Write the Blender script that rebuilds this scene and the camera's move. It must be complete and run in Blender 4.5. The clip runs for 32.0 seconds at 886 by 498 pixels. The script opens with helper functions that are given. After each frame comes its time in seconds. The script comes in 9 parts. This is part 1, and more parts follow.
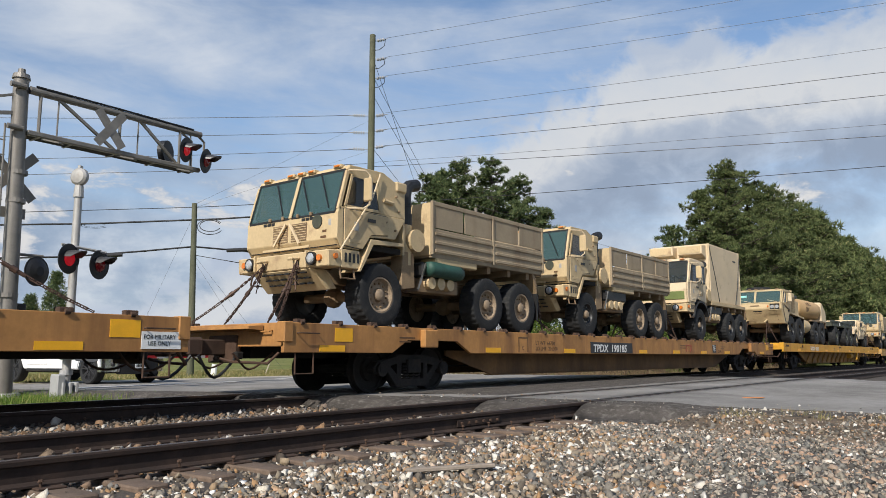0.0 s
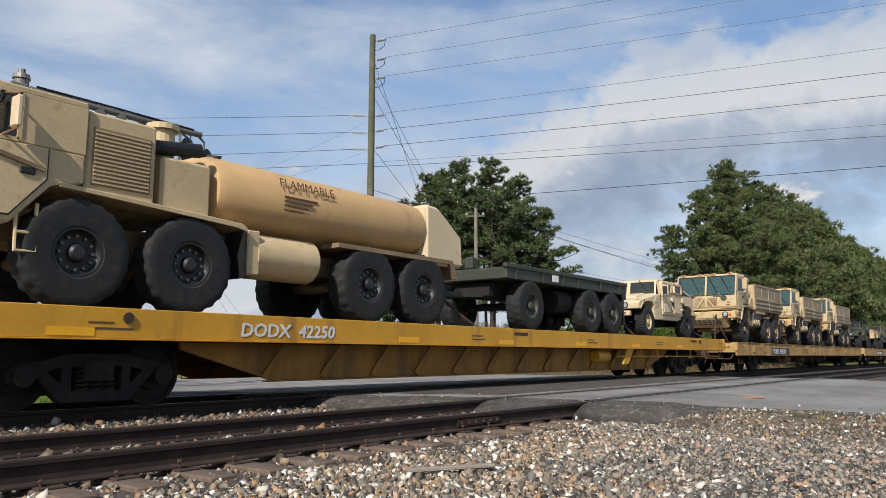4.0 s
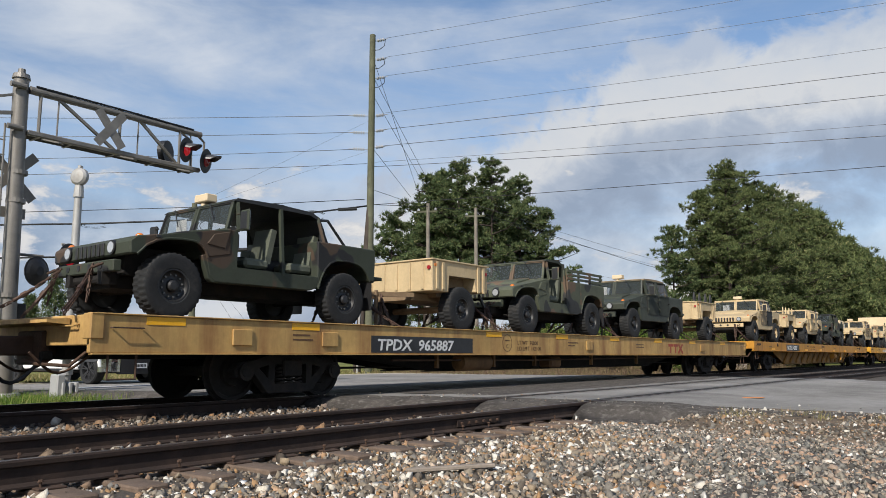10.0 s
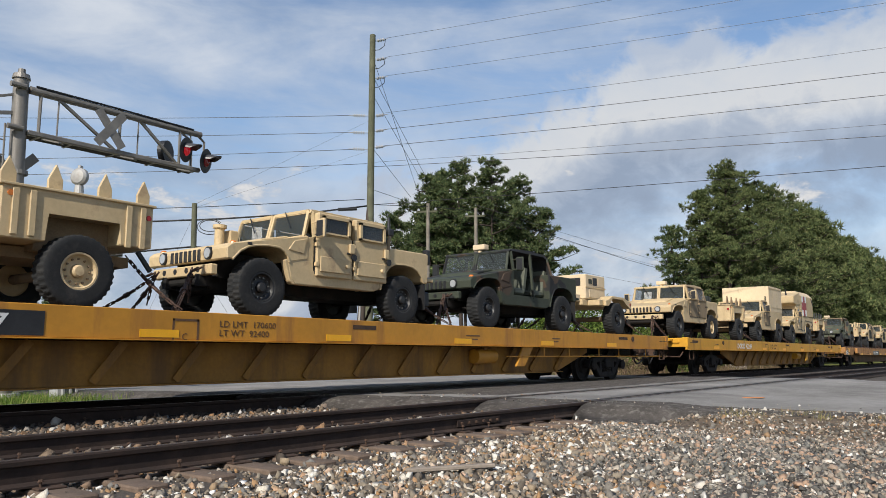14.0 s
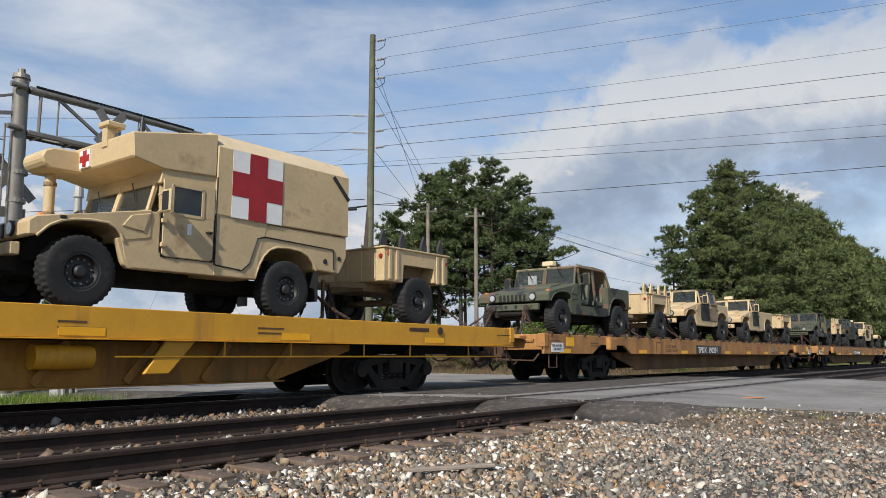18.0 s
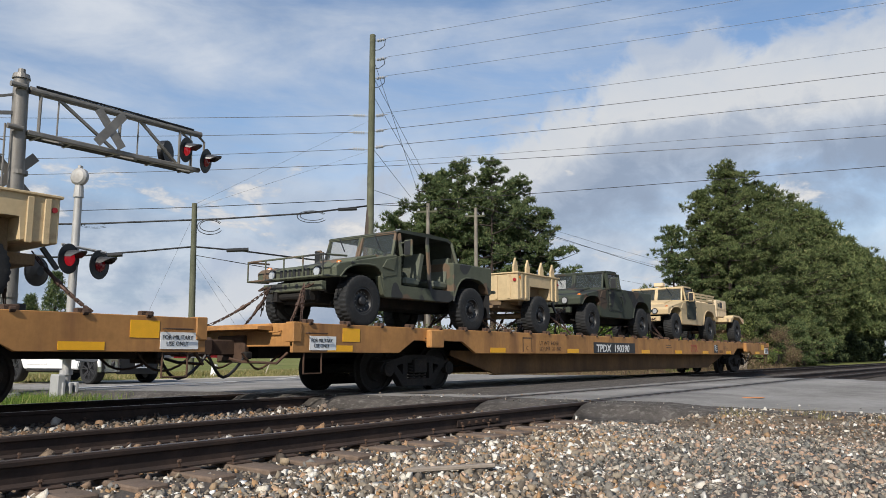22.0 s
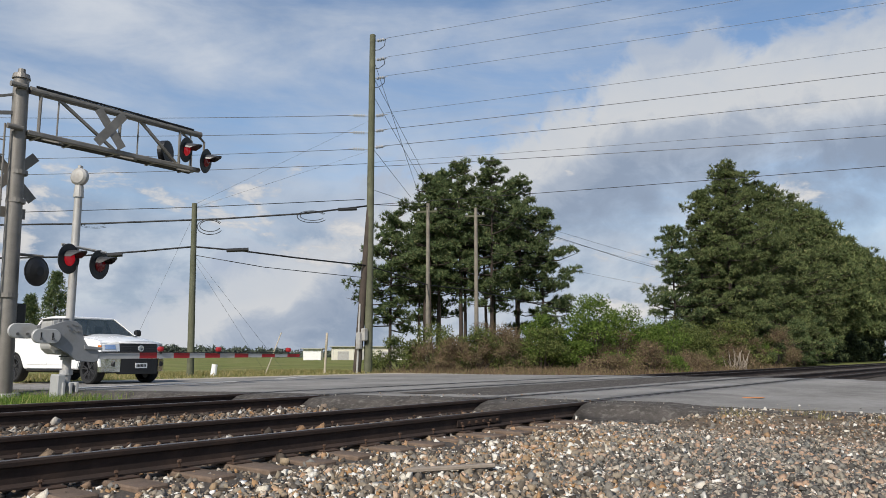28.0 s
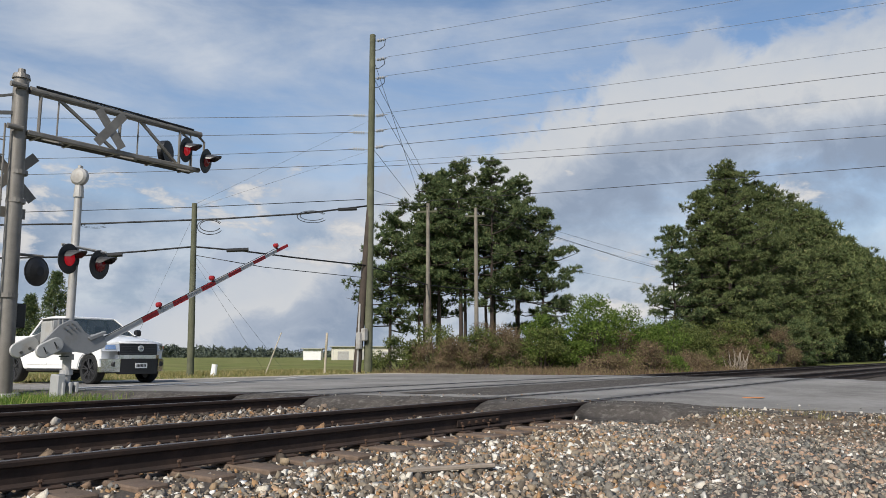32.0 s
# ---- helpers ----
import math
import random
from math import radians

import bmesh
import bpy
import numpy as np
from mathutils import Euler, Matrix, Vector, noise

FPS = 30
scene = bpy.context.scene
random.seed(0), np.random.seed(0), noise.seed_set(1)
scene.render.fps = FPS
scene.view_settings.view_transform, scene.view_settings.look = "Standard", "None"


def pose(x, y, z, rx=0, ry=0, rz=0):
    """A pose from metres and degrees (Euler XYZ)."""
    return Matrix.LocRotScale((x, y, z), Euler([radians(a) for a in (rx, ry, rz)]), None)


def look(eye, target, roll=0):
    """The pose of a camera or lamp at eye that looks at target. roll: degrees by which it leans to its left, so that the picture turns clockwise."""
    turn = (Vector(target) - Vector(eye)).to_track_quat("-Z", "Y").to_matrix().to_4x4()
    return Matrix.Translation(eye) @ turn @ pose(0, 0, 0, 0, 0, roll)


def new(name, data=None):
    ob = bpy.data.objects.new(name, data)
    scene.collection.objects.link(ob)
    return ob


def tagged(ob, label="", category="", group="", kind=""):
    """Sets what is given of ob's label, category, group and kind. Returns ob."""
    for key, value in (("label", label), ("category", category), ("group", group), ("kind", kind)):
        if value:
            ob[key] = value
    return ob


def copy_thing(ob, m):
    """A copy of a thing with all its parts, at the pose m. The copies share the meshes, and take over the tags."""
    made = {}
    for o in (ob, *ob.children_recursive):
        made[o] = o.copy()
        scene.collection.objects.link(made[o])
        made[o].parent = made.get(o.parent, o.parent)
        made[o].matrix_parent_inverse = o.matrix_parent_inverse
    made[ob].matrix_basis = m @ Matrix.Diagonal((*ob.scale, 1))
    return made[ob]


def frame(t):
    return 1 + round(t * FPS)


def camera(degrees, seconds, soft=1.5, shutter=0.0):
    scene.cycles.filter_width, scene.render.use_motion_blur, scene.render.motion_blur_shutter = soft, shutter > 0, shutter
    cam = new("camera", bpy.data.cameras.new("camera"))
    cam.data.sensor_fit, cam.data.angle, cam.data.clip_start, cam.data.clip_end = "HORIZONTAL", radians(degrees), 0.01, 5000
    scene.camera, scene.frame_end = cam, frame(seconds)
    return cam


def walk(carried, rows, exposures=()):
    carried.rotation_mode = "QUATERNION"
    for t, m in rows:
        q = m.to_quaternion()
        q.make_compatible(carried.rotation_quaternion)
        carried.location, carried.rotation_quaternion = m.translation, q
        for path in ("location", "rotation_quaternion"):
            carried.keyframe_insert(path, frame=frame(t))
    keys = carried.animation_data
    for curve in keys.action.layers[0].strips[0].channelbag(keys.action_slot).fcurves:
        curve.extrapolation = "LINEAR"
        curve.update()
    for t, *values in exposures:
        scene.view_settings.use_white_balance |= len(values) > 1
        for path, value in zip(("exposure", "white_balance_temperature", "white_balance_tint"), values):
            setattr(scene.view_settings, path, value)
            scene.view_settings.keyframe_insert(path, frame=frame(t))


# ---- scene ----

# ---------------------------------------------------------------- camera
cam = camera(61.04, 32.0, soft=0.8)
EYE = (0.0, 0.0, 0.683)
AIM = (math.cos(radians(37.853)) * math.cos(radians(8.088)),
       math.sin(radians(37.853)) * math.cos(radians(8.088)), math.sin(radians(8.088)))
VIEW = look(EYE, [e + 10 * d for e, d in zip(EYE, AIM)])
walk(cam, [(0.0, VIEW), (32.0, VIEW)], exposures=[(0.0, 0.02), (24.5, 0.02), (27.5, -0.10), (32.0, -0.10)])

# ---------------------------------------------------------------- sky and sun
TO_SUN = Vector((-0.76, -0.20, 0.60)).normalized()
sun_data = bpy.data.lights.new("sun", "SUN")
sun_data.energy, sun_data.angle, sun_data.color = 5.0, radians(0.55), (1.0, 0.94, 0.85)
sun = new("sun", sun_data)
sun.matrix_basis = look(TO_SUN * 50, (0, 0, 0))


def build_sky():
    """Blue sky, a high thin haze, and one bank of cumulus along the eastern and southern side."""
    world = bpy.data.worlds.new("sky")
    scene.world = world
    world.use_nodes = True
    nt = world.node_tree
    nt.nodes.clear()
    N, L = nt.nodes.new, nt.links.new
    out = N("ShaderNodeOutputWorld")
    sky = N("ShaderNodeTexSky")
    sky.sky_type, sky.sun_disc = "NISHITA", False
    sky.sun_elevation = math.asin(TO_SUN.z)
    sky.sun_rotation = math.atan2(TO_SUN.x, TO_SUN.y)
    sky.air_density, sky.dust_density, sky.ozone_density = 1.0, 0.6, 2.2
    blue = N("ShaderNodeBackground")
    blue.inputs["Strength"].default_value = SKY_STRENGTH
    L(sky.outputs[0], blue.inputs["Color"])
    tc = N("ShaderNodeTexCoord")
    sep = N("ShaderNodeSeparateXYZ")
    L(tc.outputs["Generated"], sep.inputs[0])

    def mth(op, a, b=None, c=None, clamp=False):
        n = N("ShaderNodeMath")
        n.operation, n.use_clamp = op, clamp
        for i, v in enumerate((a, b, c)):
            if v is None:
                continue
            if isinstance(v, (int, float)):
                n.inputs[i].default_value = v
            else:
                L(v, n.inputs[i])
        return n.outputs[0]

    def noise_at(scale, detail, rough, shift, stretch=(1, 1, 1), dist=0.0):
        mp = N("ShaderNodeMapping")
        mp.inputs["Location"].default_value, mp.inputs["Scale"].default_value = shift, stretch
        L(tc.outputs["Generated"], mp.inputs[0])
        n = N("ShaderNodeTexNoise")
        n.inputs["Scale"].default_value, n.inputs["Detail"].default_value = scale, detail
        n.inputs["Roughness"].default_value, n.inputs["Distortion"].default_value = rough, dist
        L(mp.outputs[0], n.inputs["Vector"])
        return n.outputs["Fac"]

    def step(v, lo, hi):
        r = N("ShaderNodeMapRange")
        r.interpolation_type = "SMOOTHSTEP"
        r.inputs["From Min"].default_value, r.inputs["From Max"].default_value = lo, hi
        L(v, r.inputs["Value"])
        return r.outputs[0]

    def ramp(v, stops):
        r = N("ShaderNodeValToRGB")
        while len(r.color_ramp.elements) < len(stops):
            r.color_ramp.elements.new(0.5)
        for e, (p, c) in zip(r.color_ramp.elements, stops):
            e.position, e.color = p, (*c, 1)
        L(v, r.inputs[0])
        return r.outputs[0]

    def over(under, colour, fac):
        bg = N("ShaderNodeBackground")
        bg.inputs["Strength"].default_value = 1.0
        L(colour, bg.inputs["Color"])
        mix = N("ShaderNodeMixShader")
        L(fac, mix.inputs[0])
        L(under, mix.inputs[1])
        L(bg.outputs[0], mix.inputs[2])
        return mix.outputs[0]

    bearing = mth("SUBTRACT", mth("ARCTAN2", sep.outputs["Y"], sep.outputs["X"]), 0.66)
    height = mth("ARCSINE", sep.outputs["Z"])
    puff = noise_at(7.0, 12, 0.58, (2.3, 0.4, 1.1), (1, 1, 1.5), 0.3)
    curl = noise_at(17.0, 10, 0.62, (4.1, 0.9, 3.3), (1, 1, 1.3), 0.5)
    broad = noise_at(2.6, 6, 0.5, (0.7, 3.2, 0.0), (1, 1, 2.2), 0.2)
    streak = noise_at(2.2, 10, 0.6, (5.1, 1.2, 2.0), (1, 1, 4.5), 0.4)

    def lump(v, amount):
        return mth("MULTIPLY", mth("SUBTRACT", v, 0.5), amount)

    # thin haze, thicker towards the horizon and to the north
    veil = mth("SUBTRACT", mth("ADD", mth("ADD", streak, lump(broad, 0.5)), mth("MULTIPLY", bearing, 0.20)), mth("MULTIPLY", height, 0.72))
    haze = mth("MULTIPLY", step(veil, 0.10, 0.50), 0.90)
    mixed = over(blue.outputs[0], ramp(mth("ADD", mth("MULTIPLY", broad, 0.6), mth("MULTIPLY", puff, 0.4)),
                                       [(0.34, (0.33, 0.40, 0.52)), (0.50, (0.50, 0.57, 0.68)), (0.64, (0.68, 0.72, 0.78))]), haze)
    # grey-blue layer over the horizon
    layer = mth("MULTIPLY", mth("SUBTRACT", 1.0, step(mth("ADD", height, mth("MULTIPLY", mth("SUBTRACT", broad, 0.5), 0.25)), 0.05, 0.27)), 0.75)
    mixed = over(mixed, ramp(mth("ADD", puff, lump(curl, 0.3)), [(0.38, (0.26, 0.35, 0.49)), (0.50, (0.38, 0.46, 0.58)), (0.60, (0.60, 0.65, 0.72))]), layer)
    # the bank: its upper edge climbs from the north-east to the east and runs on round the south
    edge = mth("MINIMUM", mth("ADD", mth("MULTIPLY", bearing, -0.50), 0.268), 0.395)
    depth = mth("SUBTRACT", edge, height)
    body = mth("ADD", depth, mth("ADD", mth("ADD", lump(puff, 0.22), lump(curl, 0.12)), lump(broad, 0.08)))
    bank = mth("MULTIPLY", step(body, -0.012, 0.036), mth("SUBTRACT", 1.0, mth("MULTIPLY", step(body, 0.14, 0.27), 0.88)))
    tone = mth("ADD", depth, mth("ADD", lump(puff, -0.11), lump(curl, -0.10)))
    mixed = over(mixed, ramp(tone, [(0.0, (0.46, 0.53, 0.65)), (0.035, (0.60, 0.64, 0.70)), (0.085, (0.66, 0.68, 0.71)), (0.115, (0.44, 0.50, 0.60)), (0.16, (0.30, 0.37, 0.49))]), bank)
    # small bright heaps low down, before the bank
    heap = noise_at(5.5, 12, 0.6, (7.7, 2.4, 0.3), (1, 1, 2.6), 0.25)
    heaps = mth("SUBTRACT", mth("ADD", mth("ADD", mth("MULTIPLY", heap, 0.8), mth("MULTIPLY", streak, 0.3)), lump(curl, 0.12)), mth("MULTIPLY", mth("ABSOLUTE", mth("SUBTRACT", height, 0.17)), 1.0))
    mixed = over(mixed, ramp(heaps, [(0.56, (0.50, 0.54, 0.61)), (0.63, (0.78, 0.76, 0.74))]), mth("MULTIPLY", step(heaps, 0.555, 0.605), 0.85))
    L(mixed, out.inputs[0])


SKY_STRENGTH = 0.145
build_sky()


# ---------------------------------------------------------------- materials
def material(name, color, rough=0.6, metal=0.0, vary=0.25, scale=3.0, bump=0.15, bump_scale=40.0, dirt=None,
             dirt_amount=0.4, dirt_scale=1.5, per_object=0.0, streak=False, spec=0.5, island=0.0, emit=None, coat=0.0):
    """A painted or raw surface: base colour with broad and fine variation, stains of a second colour, fine relief."""
    m = bpy.data.materials.new(name)
    m.use_nodes = True
    nt = m.node_tree
    N, L = nt.nodes.new, nt.links.new
    b = nt.nodes["Principled BSDF"]
    b.inputs["Roughness"].default_value, b.inputs["Metallic"].default_value = rough, metal
    b.inputs["Specular IOR Level"].default_value = spec
    b.inputs["Coat Weight"].default_value = coat
    tc = N("ShaderNodeTexCoord")
    vec = tc.outputs["Object"]

    def nz(s, detail=5, rgh=0.6, src=None):
        n = N("ShaderNodeTexNoise")
        n.inputs["Scale"].default_value, n.inputs["Detail"].default_value, n.inputs["Roughness"].default_value = s, detail, rgh
        L(src or vec, n.inputs["Vector"])
        return n.outputs["Fac"]

    def ramp(fac, lo, hi, c0, c1):
        r = N("ShaderNodeValToRGB")
        r.color_ramp.elements[0].position, r.color_ramp.elements[1].position = lo, hi
        r.color_ramp.elements[0].color, r.color_ramp.elements[1].color = (*c0, 1), (*c1, 1)
        L(fac, r.inputs[0])
        return r.outputs[0]

    def mixc(fac, a, c, mode="MIX"):
        x = N("ShaderNodeMix")
        x.data_type, x.blend_type = "RGBA", mode
        if isinstance(fac, float):
            x.inputs[0].default_value = fac
        else:
            L(fac, x.inputs[0])
        for i, v in ((6, a), (7, c)):
            if isinstance(v, tuple):
                x.inputs[i].default_value = (*v, 1)
            else:
                L(v, x.inputs[i])
        return x.outputs[2]

    dark = tuple(c * (1 - vary) for c in color)
    light = tuple(min(1, c * (1 + vary * 0.6)) for c in color)
    col = ramp(nz(scale), 0.3, 0.72, dark, light)
    fine = ramp(nz(scale * 14, 3), 0.3, 0.7, (1 - vary * 0.5,) * 3, (1 + vary * 0.2,) * 3)
    col = mixc(1.0, col, fine, "MULTIPLY")
    if per_object:
        oi = N("ShaderNodeObjectInfo")
        col = mixc(1.0, col, ramp(oi.outputs["Random"], 0, 1, (1 - per_object,) * 3, (1 + per_object * 0.5,) * 3), "MULTIPLY")
    if island:
        ge = N("ShaderNodeNewGeometry")
        col = mixc(1.0, col, ramp(ge.outputs["Random Per Island"], 0, 1, (1 - island,) * 3, (1 + island * 0.5,) * 3), "MULTIPLY")
    if dirt:
        src = None
        if streak:
            mp = N("ShaderNodeMapping")
            mp.inputs["Scale"].default_value = (1.0, 1.0, 0.12)
            L(vec, mp.inputs[0])
            src = mp.outputs[0]
        f = ramp(nz(dirt_scale, 7, 0.65, src), 0.62 - dirt_amount * 0.35, 0.72, (0, 0, 0), (1, 1, 1))
        col = mixc(f, col, dirt)
    L(col, b.inputs["Base Color"])
    rr = N("ShaderNodeMapRange")
    rr.inputs["To Min"].default_value, rr.inputs["To Max"].default_value = max(0.02, rough - 0.12), min(1, rough + 0.12)
    L(nz(scale * 5, 4), rr.inputs["Value"])
    L(rr.outputs[0], b.inputs["Roughness"])
    if bump:
        bp = N("ShaderNodeBump")
        bp.inputs["Strength"].default_value, bp.inputs["Distance"].default_value = bump, 0.02
        L(nz(bump_scale, 4), bp.inputs["Height"])
        L(bp.outputs[0], b.inputs["Normal"])
    if emit:
        b.inputs["Emission Color"].default_value = (*emit[:3], 1)
        b.inputs["Emission Strength"].default_value = emit[3]
    return m


def camo(name, colors, scale=0.9):
    """Broad hard-edged patches of three paints."""
    m = material(name, colors[0], 0.75, vary=0.2, scale=2.0, bump=0.1)
    nt = m.node_tree
    N, L = nt.nodes.new, nt.links.new
    b = nt.nodes["Principled BSDF"]
    base = b.inputs["Base Color"].links[0].from_socket
    tc = N("ShaderNodeTexCoord")
    for i, (c, off) in enumerate(zip(colors[1:], ((3.0, 1.0, 7.0), (9.0, 4.0, 2.0)))):
        mp = N("ShaderNodeMapping")
        mp.inputs["Location"].default_value = off
        L(tc.outputs["Object"], mp.inputs[0])
        n = N("ShaderNodeTexNoise")
        n.inputs["Scale"].default_value, n.inputs["Detail"].default_value = scale, 2
        L(mp.outputs[0], n.inputs["Vector"])
        r = N("ShaderNodeMapRange")
        r.inputs["From Min"].default_value, r.inputs["From Max"].default_value = 0.54 + 0.03 * i, 0.56 + 0.03 * i
        L(n.outputs["Fac"], r.inputs["Value"])
        x = N("ShaderNodeMix")
        x.data_type = "RGBA"
        L(r.outputs[0], x.inputs[0])
        L(base, x.inputs[6])
        x.inputs[7].default_value = (*c, 1)
        base = x.outputs[2]
    L(base, b.inputs["Base Color"])
    return m


def glass(name, tint, rough=0.04, clear=0.5):
    """Tinted pane: partly clear, partly a dark gloss."""
    m = bpy.data.materials.new(name)
    m.use_nodes = True
    nt = m.node_tree
    N, L = nt.nodes.new, nt.links.new
    b = nt.nodes["Principled BSDF"]
    b.inputs["Base Color"].default_value = (*tint, 1)
    b.inputs["Roughness"].default_value = rough
    b.inputs["Alpha"].default_value = 1 - clear
    b.inputs["Specular IOR Level"].default_value = 0.8
    return m


TAN = material("tan_paint", (0.56, 0.425, 0.240), 0.62, vary=0.16, scale=1.3, bump=0.05, bump_scale=60, dirt=(0.34, 0.235, 0.135),
               dirt_amount=0.18, dirt_scale=2.6, per_object=0.07)
TAN_LIGHT = material("pale_tan_paint", (0.65, 0.515, 0.335), 0.6, vary=0.10, scale=1.1, bump=0.04, bump_scale=60,
                     dirt=(0.40, 0.30, 0.18), dirt_amount=0.12, dirt_scale=2.0)
TAN_CLOTH = material("tan_fabric", (0.27, 0.20, 0.12), 0.85, vary=0.15, scale=2, bump=0.2, bump_scale=90)
STAKE_DARK = material("dark_painted_stake", (0.035, 0.035, 0.036), 0.7, vary=0.3, scale=6, bump=0.2)
TAN_DIRTY = material("dusty_tan_metal", (0.30, 0.21, 0.12), 0.8, vary=0.35, scale=3, bump=0.2, dirt=(0.10, 0.06, 0.035), dirt_amount=0.5)
BED = material("faded_bed_paint", (0.33, 0.26, 0.17), 0.7, vary=0.16, scale=1.2, bump=0.08, dirt=(0.22, 0.15, 0.09), dirt_amount=0.3,
               dirt_scale=1.8, streak=True, per_object=0.08)
GREEN = material("green_paint", (0.042, 0.048, 0.034), 0.6, vary=0.2, scale=1.4, bump=0.06, dirt=(0.10, 0.09, 0.06), dirt_amount=0.15)
CAMO = camo("three_colour_camouflage", ((0.036, 0.044, 0.028), (0.011, 0.011, 0.0115), (0.062, 0.040, 0.025)), 1.25)
CAMO_FADED = camo("faded_camouflage", ((0.082, 0.090, 0.058), (0.028, 0.029, 0.028), (0.120, 0.080, 0.050)), 1.35)
BLACK_CLOTH = material("black_canvas", (0.022, 0.023, 0.025), 0.7, vary=0.3, scale=3, bump=0.25, bump_scale=14)
GREEN_CLOTH = material("green_canvas", (0.030, 0.036, 0.026), 0.8, vary=0.25, scale=3, bump=0.3, bump_scale=12)
SEAT = material("grey_green_seat_vinyl", (0.105, 0.115, 0.085), 0.6, vary=0.2, scale=4, bump=0.15, bump_scale=20)
RUBBER = material("tyre_rubber", (0.012, 0.013, 0.014), 0.85, vary=0.3, scale=6, bump=0.2, bump_scale=60, dirt=(0.034, 0.031, 0.028), dirt_amount=0.28, dirt_scale=5)
BLACK = material("black_paint", (0.016, 0.016, 0.017), 0.5, vary=0.3, scale=4, bump=0.1)
UNDER = material("grimy_underframe", (0.013, 0.011, 0.0095), 0.9, vary=0.4, scale=4, bump=0.3, dirt=(0.032, 0.022, 0.015), dirt_amount=0.3)
RIM_TAN = material("dusty_tan_rim", (0.30, 0.225, 0.15), 0.8, vary=0.3, scale=5, bump=0.2, dirt=(0.12, 0.085, 0.055), dirt_amount=0.35, dirt_scale=6)
OLIVE_PANEL = material("olive_grille_paint", (0.15, 0.19, 0.055), 0.6, vary=0.2, scale=2, bump=0.08)
NUTS = material("scuffed_wheel_nuts", (0.17, 0.165, 0.155), 0.45, metal=0.6, vary=0.3, scale=20, bump=0.1)
RUSTY = material("rusty_steel", (0.085, 0.045, 0.026), 0.85, vary=0.45, scale=6, bump=0.35, dirt=(0.035, 0.022, 0.016), dirt_amount=0.5)
CHAIN = material("rusty_chain_steel", (0.085, 0.050, 0.036), 0.6, metal=0.5, vary=0.4, scale=9, bump=0.2)
STEEL = material("worn_steel", (0.30, 0.29, 0.28), 0.35, metal=0.9, vary=0.25, scale=5, bump=0.1)
WHITE = material("white_paint", (0.78, 0.78, 0.76), 0.5, vary=0.08, scale=4, bump=0.05)
GREY_PAINT = material("grey_galvanised", (0.42, 0.41, 0.39), 0.5, metal=0.25, vary=0.15, scale=5, bump=0.08, dirt=(0.25, 0.22, 0.19), dirt_amount=0.25)
ALU = material("dull_aluminium", (0.21, 0.196, 0.176), 0.5, metal=0.25, vary=0.2, scale=4, bump=0.08, dirt=(0.12, 0.10, 0.085), dirt_amount=0.35, streak=True)
RED = material("red_sheeting", (0.33, 0.012, 0.016), 0.5, vary=0.2, scale=6, bump=0.03)
AMBER = material("amber_lens", (0.60, 0.17, 0.025), 0.25, vary=0.1, bump=0)
LAMP_GLASS = material("headlamp_glass", (0.55, 0.57, 0.58), 0.15, metal=0.4, vary=0.15, scale=20, bump=0.05)
RED_LENS = material("red_signal_lens", (0.10, 0.004, 0.007), 0.2, vary=0.2, scale=8, bump=0, emit=(1.0, 0.03, 0.05, 0.02))
RED_LIT = material("red_signal_lens_lit", (0.4, 0.01, 0.02), 0.2, vary=0.2, scale=8, bump=0, emit=(1.0, 0.02, 0.04, 0.22))
PANE = glass("tinted_windscreen", (0.060, 0.120, 0.120), rough=0.02, clear=0.50)
PANE_CLEAR = glass("clear_windscreen", (0.075, 0.090, 0.088), rough=0.02, clear=0.76)
PANE_DARK = glass("dark_window", (0.020, 0.024, 0.027), clear=0.30)
PLASTIC = glass("clear_vinyl_window", (0.16, 0.16, 0.155), rough=0.12, clear=0.74)
CAR_P = material("faded_ochre_car_paint", (0.43, 0.208, 0.062), 0.65, vary=0.28, scale=0.8, bump=0.08, dirt=(0.19, 0.085, 0.030), dirt_amount=0.46, dirt_scale=1.8, streak=True)
CAR_T = material("pale_ochre_car_paint", (0.52, 0.325, 0.110), 0.65, vary=0.26, scale=0.9, bump=0.08, dirt=(0.21, 0.085, 0.028), dirt_amount=0.50, dirt_scale=2.0, streak=True)
CAR_Y = material("chrome_yellow_car_paint", (0.60, 0.30, 0.018), 0.55, vary=0.14, scale=0.8, bump=0.05, dirt=(0.28, 0.13, 0.03), dirt_amount=0.2, dirt_scale=1.8, streak=True)
CAR_O = material("orange_yellow_car_paint", (0.52, 0.235, 0.020), 0.55, vary=0.18, scale=0.8, bump=0.05, dirt=(0.25, 0.10, 0.025), dirt_amount=0.3, dirt_scale=1.8, streak=True)
# sill's shade worked into a darker yellow, with grime streaks
CAR_Y_SHADED = material("shaded_grimy_yellow_girder_paint", (0.33, 0.155, 0.018), 0.7, vary=0.3, scale=1.2, bump=0.1, dirt=(0.10, 0.05, 0.018), dirt_amount=0.4, dirt_scale=1.6, streak=True)
# darker, browner ochre than the sills, for girders and parts below the deck
CAR_P_DARK = material("dark_ochre_girder_paint", (0.19, 0.098, 0.034), 0.75, vary=0.35, scale=1.0, bump=0.1, dirt=(0.07, 0.036, 0.015), dirt_amount=0.5, dirt_scale=1.2, streak=True)
DECK = material("worn_deck_boards", (0.16, 0.11, 0.07), 0.9, vary=0.4, scale=3, bump=0.3)
YELLOW_TAPE = material("yellow_reflector", (0.85, 0.42, 0.01), 0.4, vary=0.1, scale=6, bump=0.02)
